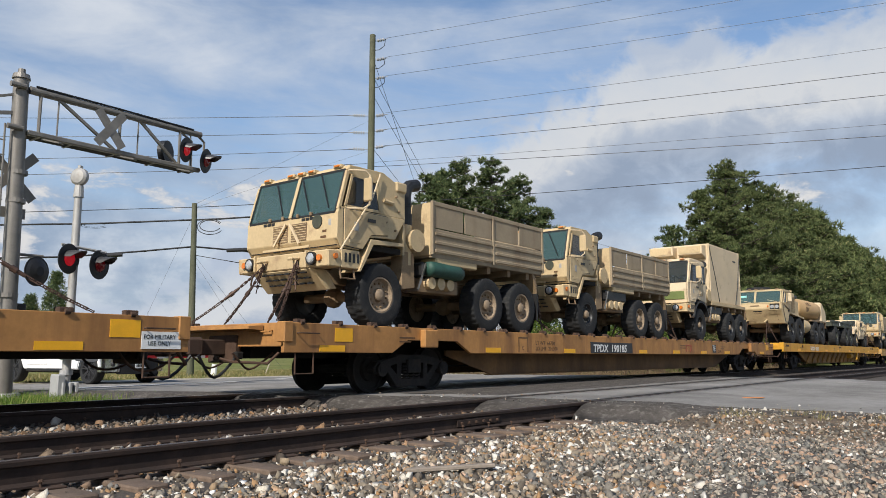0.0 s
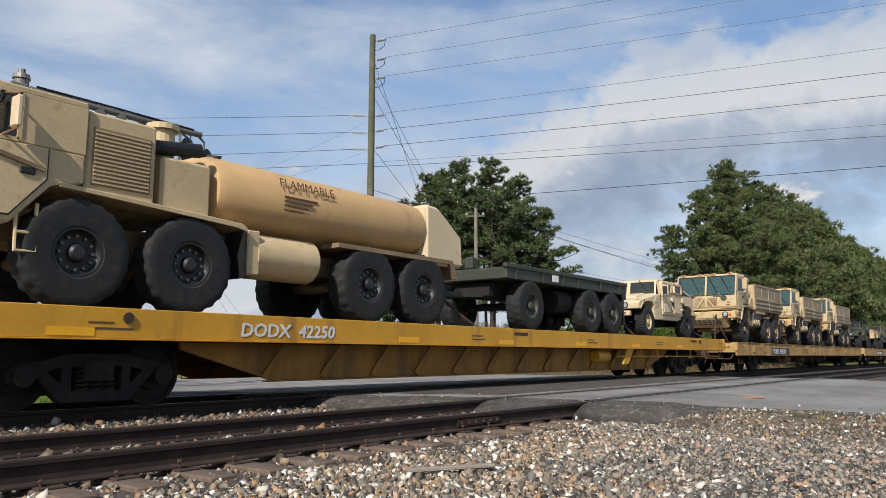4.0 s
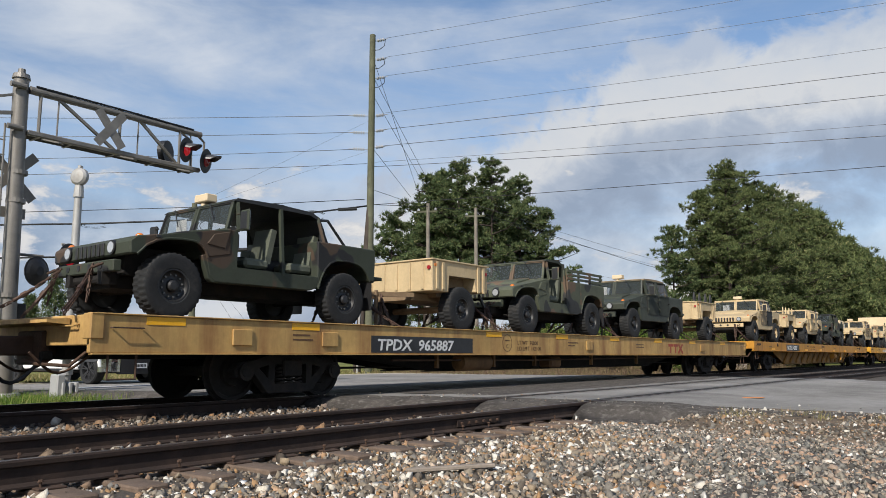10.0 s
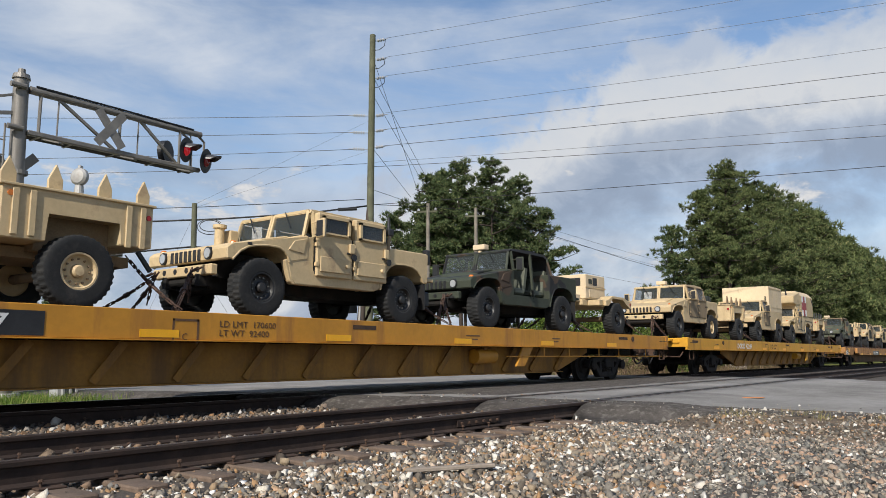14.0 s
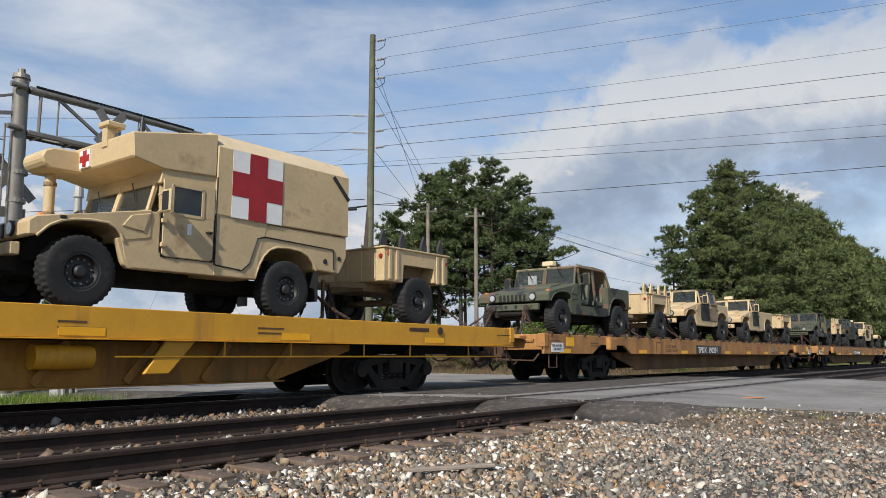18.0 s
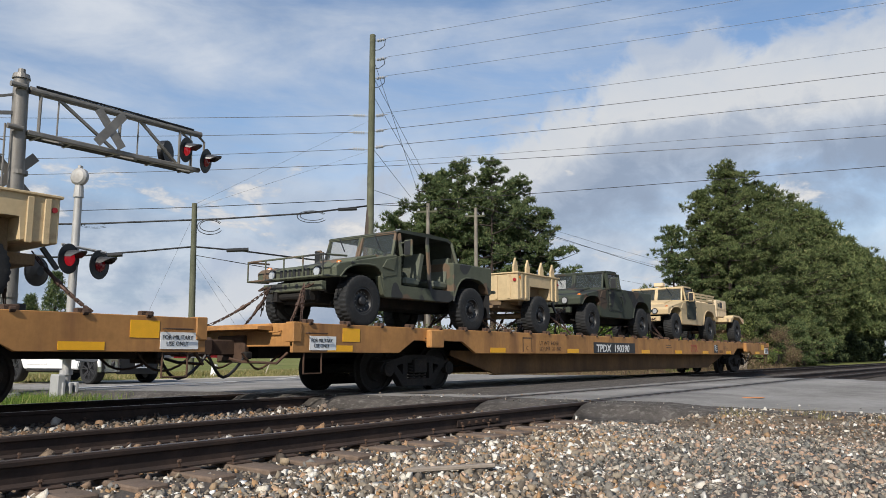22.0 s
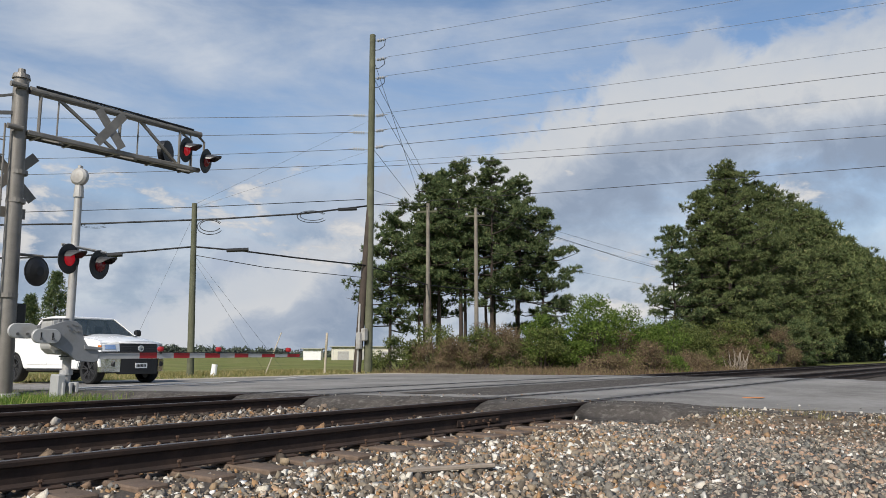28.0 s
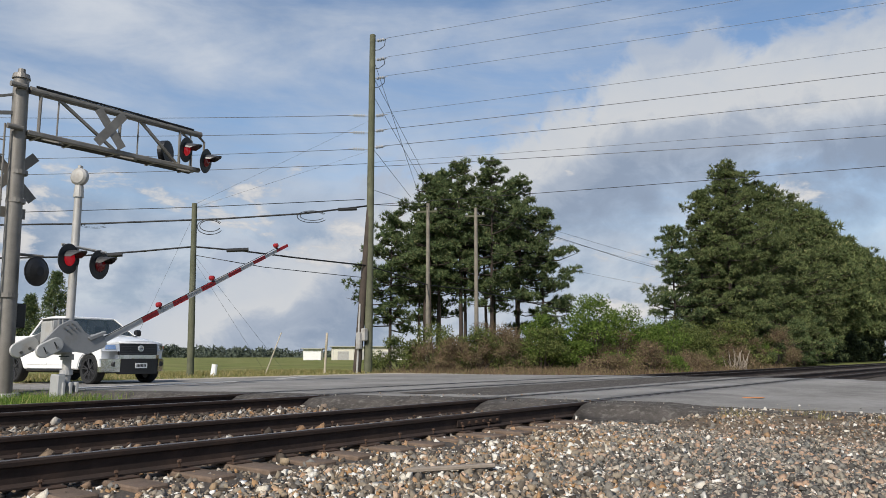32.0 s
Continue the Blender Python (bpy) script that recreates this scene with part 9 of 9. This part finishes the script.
for z in (2.05, 4.0, 4.6):
    part("clamp_band", rod(B(), (-0.06, 0, z), (-0.06, 0, z + 0.09), 0.185, n=16), ALU, mast)
for z in (5.55, 6.45):
    bm = rod(B(), (-0.40, -0.16, z), (-0.10, -0.16, z), 0.06, n=10)
    part("clamp", bm, ALU, mast)
arm = part("arm", rod(B(), (0.0, -0.12, 6.42), (4.15, -0.12, 6.42), 0.085, 0.075, 14), ALU, mast, "trussed cantilever arm")
part("lower_chord", beam(B(), (0.0, -0.12, 5.50), (4.15, -0.12, 5.50), 0.11, 0.11, 0.02), ALU, arm)
part("walkway", box(B(), 0.0, 4.15, -0.06, 0.36, 5.49, 5.52), UNDER, arm, "dark underside of the walkway")
part("conduit", tube(B(), [(0.1, -0.18, 6.51), (2.0, -0.18, 6.51), (3.9, -0.18, 6.49)], 0.022, 6), BLACK, arm)
for x in (0.22, 0.6, 2.0, 2.45, 3.55, 3.85):
    part("upright", rod(B(), (x, -0.14, 5.48), (x, -0.14, 6.52), 0.035 if x in (0.22, 2.0, 3.55) else 0.018, n=7), ALU, arm)
for a, b in ((0.6, 1.9), (2.5, 3.5)):
    part("diagonal", beam(B(), (a, -0.12, 6.38), (b, -0.12, 5.54), 0.06), ALU, arm)
for x in (0.3, 1.0, 2.0, 3.0, 3.9):
    part("cross_tie", beam(B(), (x, -0.12, 5.50), (x, 0.42, 5.50), 0.05), ALU, arm)
for x in (0.55, 2.25, 3.75):
    part("walkway_bracket", tube(B(), [(x - 0.25, -0.12, 5.42), (x, -0.35, 5.36), (x + 0.2, -0.12, 5.42)], 0.02, 6), ALU, arm)
for s in (-1, 1):
    part("cross_blade", beam(B(), (1.72 - 0.30 * s, -0.26, 5.58), (1.72 + 0.30 * s, -0.255 - 0.01 * s, 6.36), 0.012, 0.20), ALU, arm, "unpainted back of a crossbuck blade")
for dx, dy, dz, lens in ((3.56, -0.42, 5.86, RED_LIT), (4.28, -0.20, 5.76, RED_LENS)):
    lamp_head(arm, (dx, dy, dz), (0.50, -0.86, -0.14), lens)
part("lamp_bracket", tube(B(), [(4.1, -0.12, 6.36), (4.26, -0.12, 6.25), (4.26, -0.10, 5.80)], 0.03, 6), ALU, arm)
part("flasher", rod(B(), (3.5, 0.25, 5.9), (3.42, 0.38, 5.9), 0.29, n=24), BLACK, arm, "black back of a flashing light")
part("lamp_bracket", tube(B(), [(3.6, -0.12, 6.36), (3.9, -0.12, 6.2), (3.9, -0.12, 5.55)], 0.03, 6), ALU, arm)
# stub of the arm on the other side, ladder, crossbuck and plates on the column
arm2 = part("short_arm", beam(B(), (-0.2, 0.0, 5.9), (-2.4, 0.0, 5.35), 0.07), ALU, mast)
part("brace", beam(B(), (-0.2, 0.0, 6.3), (-2.4, 0.0, 5.45), 0.05), ALU, arm2)
bm = B()
for dx in (-0.62, -0.32):
    rod(bm, (dx, -0.1, 0.4), (dx - 0.1, -0.1, 5.6), 0.02, n=6)
part("ladder_rails", bm, ALU, mast)
for k in range(16):
    part("ladder_rung", rod(B(), (-0.62 - 0.006 * k, -0.1, 0.6 + 0.31 * k), (-0.30 - 0.006 * k, -0.1, 0.6 + 0.31 * k), 0.014, n=6), ALU, mast)
for s in (-1, 1):
    part("crossbuck_blade", beam(B(), (-0.10 - 0.46 * s, 0.22, 4.14), (-0.10 + 0.46 * s, 0.215 - 0.012 * s, 5.10), 0.012, 0.20), ALU, mast, "bare grey back of a crossbuck blade")
part("sign_plate", box(B(), -0.50, 0.24, 0.215, 0.23, 3.72, 3.94, 0.004), ALU, mast, "bare grey back of a sign plate")
part("flasher", lathe(B(), [(0.31, -0.01), (0.31, 0.01), (0.22, -0.05), (0.10, -0.10)][::-1], 24), BLACK, mast, "dark back of a flashing light", pose(0.42, -0.1, 2.62, 0, 0, 20))
part("lamp_bracket", rod(B(), (-0.1, 0, 2.95), (0.55, -0.05, 2.95), 0.03, n=8), ALU, mast)
part("signal_box", box(B(), -0.1, 0.34, 0.05, 0.35, 1.45, 1.95, 0.02), BLACK, mast, "black relay box")

light = thing("flasher_mast", "slim grey post with a bell and two flashing red lights", "signal mast", (7.46, 15.42, -0.2), "crossing signals")
part("column", rod(B(), (0, 0, 0), (0.0, 0, 4.25), 0.085, 0.078, 16), GREY_PAINT, light, smooth="auto")
part("bell_neck", rod(B(), (0.0, 0, 4.15), (0.0, 0, 4.40), 0.105, 0.085, 14), GREY_PAINT, light)
bell = part("bell", lathe(B(), [(0.05, -0.11), (0.14, -0.10), (0.185, -0.06), (0.19, 0.02), (0.12, 0.05), (0.04, 0.06)], 22), GREY_PAINT, light, "round grey warning bell", pose(0.0, -0.02, 4.58, 0, 0, -62))
part("clapper", box(B(), -0.03, 0.03, -0.06, 0.03, 0.16, 0.24), GREY_PAINT, bell)
part("bell_back", rod(B(), (0.0, 0.03, 0.0), (0.0, 0.12, 0.0), 0.10, 0.08, 12), GREY_PAINT, bell)
part("cross_bar", rod(B(), (-0.32, -0.10, 3.12), (0.62, -0.10, 3.04), 0.03, n=8), GREY_PAINT, light)
for x in (-0.19, 0.49):
    part("bracket", tube(B(), [(x, -0.10, 3.08), (x + 0.10, -0.02, 3.0), (x + 0.06, -0.03, 2.84)], 0.025, 7), GREY_PAINT, light)
lamp_head(light, (-0.19, -0.17, 2.83), (0.42, -0.90, -0.04), RED_LIT)
lamp_head(light, (0.49, -0.10, 2.775), (0.42, -0.90, -0.04), RED_LENS)


def capsule(x0, x1, z, r):
    return arch(x1, z, r, -90, 90, 8) + arch(x0, z, r, 90, 270, 8)


GATE_PAINT = material("light_grey_gate_paint", (0.40, 0.40, 0.395), 0.5, metal=0.1, vary=0.1, scale=5, bump=0.06, dirt=(0.34, 0.31, 0.27), dirt_amount=0.2)
GATE_CASTING = material("dull_grey_gate_plate", (0.25, 0.255, 0.26), 0.55, metal=0.15, vary=0.12, scale=5, bump=0.06, dirt=(0.20, 0.19, 0.17), dirt_amount=0.2)
gate = thing("crossing_gate", "grey gate machine with a red and white striped arm", "crossing gate", (7.41, 15.27, -0.2), "crossing signals")
part("mast_clamp", rod(B(), (0.05, 0.15, 0.80), (0.05, 0.15, 0.92), 0.125, n=16), GATE_PAINT, gate)
part("junction_box", box(B(), -0.26, -0.10, -0.16, 0.16, 0.02, 0.52, 0.02), GATE_PAINT, gate)
part("collar", rod(B(), (0.05, 0.15, 0.50), (0.05, 0.15, 0.60), 0.125, n=14), GATE_PAINT, gate)
part("step", box(B(), -0.17, -0.05, -0.14, 0.05, 0.86, 0.885), BLACK, gate)
for x in (-0.14, 0.0, 0.12):
    part("base_flange", box(B(), x - 0.03, x + 0.03, -0.20, 0.20, 0.0, 0.36, 0.01), GATE_PAINT, gate)
case = part("machine_case", prism(B(), [(-0.42, 1.56), (-0.38, 1.60), (-0.06, 1.62), (0.04, 1.50), (0.06, 1.02), (-0.06, 0.90), (-0.30, 0.92), (-0.42, 1.04)], -0.07, 0.36, 0.025), GATE_PAINT, gate, "light grey gate machine housing")
part("case_cover", box(B(), -0.39, -0.26, -0.09, -0.065, 1.30, 1.58, 0.012), GATE_PAINT, case)
part("case_lid", prism(B(), [(-0.45, 1.595), (-0.03, 1.615), (-0.03, 1.635), (-0.45, 1.615)], -0.09, 0.38, 0.006), GATE_PAINT, case)
for x in (-0.28, -0.20):
    part("case_rib", box(B(), x - 0.012, x + 0.012, -0.10, -0.066, 1.32, 1.60), GATE_PAINT, case)
GATE_ARM = part("gate_arm", prism(B(), [(-0.56, 0.10), (-0.12, 0.26), (0.10, 0.26), (0.22, 0.17), (0.27, -0.10), (0.38, -0.27), (0.60, -0.32), (0.60, -0.52), (0.50, -0.56), (0.16, -0.53), (-0.05, -0.36), (-0.40, -0.20)], -0.17, -0.13, 0.008),
                GATE_CASTING, gate, "pivoting grey plate of the gate arm", (-0.08, -0.02, 1.31))
cw = part("counterweight", prism(B(), capsule(-0.62, -0.36, -0.05, 0.142), -0.25, -0.175, 0.012), GATE_PAINT, GATE_ARM, "grey cast counterweight with rounded ends")
for dx in (-0.60, -0.38):
    part("slot", box(B(), dx - 0.012, dx + 0.012, -0.256, -0.245, -0.12, 0.02), BLACK, cw)
    part("bolt", rod(B(), (dx + 0.01, -0.28, -0.10), (dx + 0.01, -0.25, -0.10), 0.022, n=6), STEEL, cw)
cw = part("counterweight", prism(B(), capsule(-0.80, -0.54, 0.06, 0.15), 0.36, 0.43, 0.012), GATE_PAINT, GATE_ARM, "grey cast counterweight with rounded ends")
for dx in (-0.78, -0.60):
    part("bolt", rod(B(), (dx, 0.33, 0.0), (dx, 0.36, 0.0), 0.03, n=6), STEEL, cw)
part("support_arm", prism(B(), [(-0.80, 0.17), (0.1, 0.20), (0.1, -0.05), (-0.80, -0.06)], 0.37, 0.41, 0.008), GATE_CASTING, GATE_ARM)
for x, z in ((-0.06, 0.16), (0.03, 0.19), (0.12, 0.17), (-0.02, 0.08), (0.08, 0.07), (0.16, 0.05)):
    part("bolt", rod(B(), (x, -0.195, z), (x, -0.165, z), 0.017, n=6), STEEL, GATE_ARM)
part("arm_bracket", prism(B(), [(0.28, -0.22), (0.66, -0.26), (0.66, -0.31), (0.30, -0.30)], -0.20, -0.05, 0.006), GATE_CASTING, GATE_ARM)
x = 0.56
for k in range(12):
    w = 0.408 if k else 0.95
    h = 0.066 - 0.0026 * k
    part("stripe", box(B(), x, x + w, -0.155, -0.125, -0.42 - h, -0.42 + h), RED if k % 2 else GATE_PAINT, GATE_ARM, "red reflective stripe" if k % 2 else "pale grey stripe")
    x += w
for lx in (2.0, 3.5, 5.62):
    b = part("arm_lamp", lathe(B(), [(0.02, -0.06), (0.055, -0.045), (0.06, 0.045), (0.02, 0.06)], 14), RED, GATE_ARM, "small red arm lamp", (lx, -0.16, -0.28))
    part("lamp_foot", box(B(), -0.02, 0.02, -0.02, 0.02, -0.10, -0.04), BLACK, b)
part("arm_wire", tube(B(), [(0.6, -0.17, -0.36), (2.0, -0.17, -0.35), (4.0, -0.17, -0.35), (5.6, -0.17, -0.34)], 0.008, 5), BLACK, GATE_ARM)


# ---------------------------------------------------------------- the white pickup waiting at the gate
def pickup():
    """Crew-cab pickup, x forward, front axle at 0, tyres on z = 0."""
    v = thing("pickup_truck", "white crew-cab pickup truck with a dark grille waiting at the gate", "pickup truck", pose(11.42, 20.45, -0.095, 0, 0, -84))
    paint = material("glossy_white_car_paint", (0.80, 0.80, 0.79), 0.25, vary=0.03, scale=1, bump=0, coat=0.6)
    chrome = material("chrome_trim", (0.75, 0.76, 0.78), 0.12, metal=1.0, vary=0.05, bump=0)
    trim = material("black_trim", (0.012, 0.012, 0.013), 0.45, vary=0.2, bump=0.05)
    rim_mat = material("dark_grey_rim", (0.07, 0.07, 0.074), 0.35, metal=0.6, vary=0.1, bump=0)
    cg = glass("car_glass", (0.030, 0.042, 0.042), clear=0.42)
    r = 0.41

    def prow(y):
        return 0.86 - 0.34 * abs(y) ** 2.6

    def band(z0, z1, y0, y1, dx=0.0, depth=0.12, slope=0.0, n=10):
        """A strip that follows the rounded front."""
        bm = B()
        rows = []
        for i in range(n + 1):
            y = y0 + (y1 - y0) * i / n
            x = prow(y) + dx
            rows.append([bm.verts.new(p) for p in ((x, y, z0), (x - slope, y, z1), (x - slope - depth, y, z1), (x - depth, y, z0))])
        for a, b in zip(rows, rows[1:]):
            for k in range(4):
                bm.faces.new((a[k], a[(k + 1) % 4], b[(k + 1) % 4], b[k]))
        bm.faces.new(rows[0][::-1]), bm.faces.new(rows[-1])
        return bm

    tyre = mesh_of(lathe(B(), [(0.30, -0.12), (0.37, -0.14), (0.40, -0.11), (0.41, 0.0), (0.40, 0.11), (0.37, 0.14), (0.30, 0.12)], 30, caps=False), RUBBER, True)
    bm = lathe(B(), [(0.31, -0.10), (0.30, -0.125), (0.285, -0.125), (0.27, 0.02), (0.02, 0.02)], 26, caps=False)
    for i in range(12):
        a = i * math.pi / 6 + (0.12 if i % 2 else -0.12)
        beam(bm, (0.05 * math.cos(a), -0.10, 0.05 * math.sin(a)), (0.285 * math.cos(a), -0.12, 0.285 * math.sin(a)), 0.02, 0.03)
    rim = mesh_of(bm, rim_mat)
    for x in (0.0, -3.7):
        for y in (-0.86, 0.86):
            w = piece("wheel", tyre, v, Matrix.Translation((x, y, r)) @ Matrix.Rotation(0 if y < 0 else math.pi, 4, "Z"))
            piece("rim", rim, w)
    side = [(0.50, 0.60), (0.52, 1.10), (0.30, 1.20), (-0.66, 1.30), (-0.66, 0.40), (-0.48, 0.40)] + arch(0, 0.41, 0.49, 178, 22, 9)
    part("front_wing", prism(B(), side, -1.0, 1.0, 0.035), paint, v)
    bm = B()
    rows = []
    for i in range(9):
        f = i / 8
        row = []
        for j in range(13):
            y = -0.97 + 1.94 * j / 12
            x = (prow(y) - 0.03) * (1 - f) - 0.64 * f
            z = 1.165 + 0.22 * f ** 0.7 - (0.10 + 0.02 * f) * abs(y) ** 4 + (0.018 if abs(y) < 0.42 else 0.0)
            row.append(bm.verts.new((x, y, z)))
        rows.append(row)
    low = [[bm.verts.new((p.co.x - 0.02, p.co.y, p.co.z - 0.13)) for p in row] for row in rows]
    for g in (rows, low):
        for a, b in zip(g, g[1:]):
            for j in range(12):
                bm.faces.new((a[j], a[j + 1], b[j + 1], b[j]))
    ring = [(rows[0], low[0]), (rows[-1], low[-1]), ([q[0] for q in rows], [q[0] for q in low]), ([q[-1] for q in rows], [q[-1] for q in low])]
    for a, b in ring:
        for k in range(len(a) - 1):
            bm.faces.new((a[k], a[k + 1], b[k + 1], b[k]))
    part("bonnet", bm, paint, v, smooth="auto")
    body = [(-0.64, 1.34), (-0.64, 0.40), (-3.16, 0.40)] + arch(-3.7, 0.41, 0.51, 4, 176, 9) + [(-4.30, 0.50), (-4.80, 0.58), (-4.85, 1.36), (-3.1, 1.36)]
    part("body_side", prism(B(), body, -1.0, 1.0, 0.03), paint, v)
    part("roof", prism(B(), [(-1.40, 1.86), (-1.62, 1.92), (-2.1, 1.935), (-2.6, 1.915), (-2.88, 1.85), (-2.8, 1.83), (-1.46, 1.83)], -0.72, 0.72, 0.02), paint, v)
    frame_pane("windscreen", v, (-0.60, -0.87, 1.34), (-0.60, 0.87, 1.34), (-1.42, 0.70, 1.86), (-1.42, -0.70, 1.86), cg, paint, 0.05, 0.04)
    frame_pane("rear_window", v, (-3.05, -0.86, 1.36), (-3.05, 0.86, 1.36), (-2.84, 0.70, 1.85), (-2.84, -0.70, 1.85), cg, paint, 0.07, 0.05)
    part("wiper_cowl", box(B(), -0.64, -0.52, -0.85, 0.85, 1.33, 1.36, 0.01), trim, v)
    for s in (-1, 1):
        frame_pane("side_window", v, (-0.80, s * 0.96, 1.36), (-1.90, s * 0.96, 1.36), (-1.92, s * 0.72, 1.86), (-1.46, s * 0.72, 1.86), cg, paint, 0.06, 0.05)
        frame_pane("side_window", v, (-1.96, s * 0.96, 1.36), (-2.98, s * 0.96, 1.36), (-2.80, s * 0.72, 1.86), (-1.98, s * 0.72, 1.86), cg, paint, 0.06, 0.05)
        for x0, x1 in ((-0.74, -1.90), (-1.96, -2.98)):
            d = part("door", prism(B(), [(x0, 0.52), (x1, 0.52), (x1, 1.31), (x0, 1.29)], s * 1.012, s * 0.99, 0.008), paint, v)
            part("handle", box(B(), x1 + 0.08, x1 + 0.26, s * 1.03, s * 1.01, 1.12, 1.16, 0.008), paint, d)
        part("mirror", box(B(), -0.94, -0.82, s * 1.02, s * 1.24, 1.36, 1.55, 0.04), trim, v, "black door mirror")
        part("wheel_arch", prism(B(), arch(0, 0.41, 0.54, 178, 8, 9) + arch(0, 0.41, 0.48, 178, 8, 9)[::-1], s * 0.99, s * 1.025), paint, v)
        a, b = sorted((s * 0.60, s * 0.985))
        lamp = part("headlamp", band(0.90, 1.13, a, b, 0.012, 0.10, 0.06, 6), LAMP_GLASS, v, "clear headlamp")
        part("lamp_reflector", band(0.95, 1.07, a + 0.06, b - 0.10, 0.02, 0.05, 0.045, 4), chrome, lamp)
        part("indicator", box(B(), 0.40, 0.52, s * 1.008, s * 0.98, 0.98, 1.06), AMBER, lamp)
        a, b = sorted((s * 0.60, s * 0.995))
        corner = part("bumper_corner", band(0.34, 0.70, a, b, 0.06, 0.16, 0.0, 6), chrome, v, "chrome bumper corner")
        part("fog_lamp", rod(B(), (prow(0.76) + 0.03, s * 0.76, 0.55), (prow(0.76) + 0.085, s * 0.74, 0.55), 0.07, n=12), trim, corner)
        part("running_board", box(B(), -0.7, -3.0, s * 1.02, s * 0.85, 0.34, 0.41, 0.02), trim, v)
    gr = part("grille", band(0.80, 1.12, -0.60, 0.60, 0.0, 0.08, 0.03), trim, v, "black mesh grille")
    for k in range(6):
        part("grille_bar", band(0.835 + 0.048 * k, 0.845 + 0.048 * k, -0.56, 0.56, 0.008 - 0.0045 * k, 0.03), rim_mat, gr)
    part("emblem", lathe(B(), [(0.095, 0.0), (0.085, 0.02), (0.06, 0.02), (0.055, 0.0)], 20, "X"), chrome, gr, "round chrome emblem", (0.85, 0, 0.98))
    part("grille_surround", band(0.70, 0.80, -0.64, 0.64, 0.05, 0.16), chrome, v, "chrome bar below the grille")
    part("grille_top", band(1.115, 1.16, -0.62, 0.62, 0.01, 0.10, 0.02), paint, v)
    part("bumper", band(0.28, 0.70, -0.60, 0.60, 0.04, 0.14), trim, v, "dark lower bumper")
    plate = part("number_plate", box(B(), 0.905, 0.915, -0.19, 0.19, 0.44, 0.58), WHITE, v, "white number plate")
    for k in range(7):
        part("plate_bar", box(B(), 0.915, 0.918, -0.155 + 0.045 * k, -0.125 + 0.045 * k, 0.475, 0.545), trim, plate)
    part("underbody", box(B(), 0.4, -4.8, -0.75, 0.75, 0.30, 0.55), UNDER, v)
    for s in (-0.36, 0.36):
        seat = part("seat", box(B(), -1.55, -1.75, s - 0.26, s + 0.26, 0.9, 1.45, 0.08), trim, v)
        part("headrest", box(B(), -1.62, -1.74, s - 0.12, s + 0.12, 1.46, 1.66, 0.04), trim, seat)
    part("tail_gate", box(B(), -4.86, -4.92, -0.95, 0.95, 0.66, 1.36, 0.02), paint, v)


pickup()


# ---------------------------------------------------------------- what moves
def gone(t):
    """How far the train has rolled after t seconds."""
    return 8.74 * t + 0.0045 * t * t


def motions():
    for ob, u, z in TRAIN:
        walk(ob, [(t, pose(u - gone(t), TRACK_FAR, z)) for t in range(0, 33, 2)])
    steps = [k / 15 for k in range(32 * 15 + 1)]
    for axle, place in WHEELSETS:
        walk(axle, [(t, Matrix.Translation(place) @ Matrix.Rotation(gone(t) / -0.425, 4, "Y")) for t in steps])
    lift = [(0, 0), (29.5, 0), (29.9, 0), (30.3, 3.7), (30.6, 7.7), (31.0, 14.0), (31.5, 20.8), (32.0, 27.8)]
    walk(GATE_ARM, [(t, pose(-0.08, -0.02, 1.31, 0, -a, 0)) for t, a in lift])


motions()
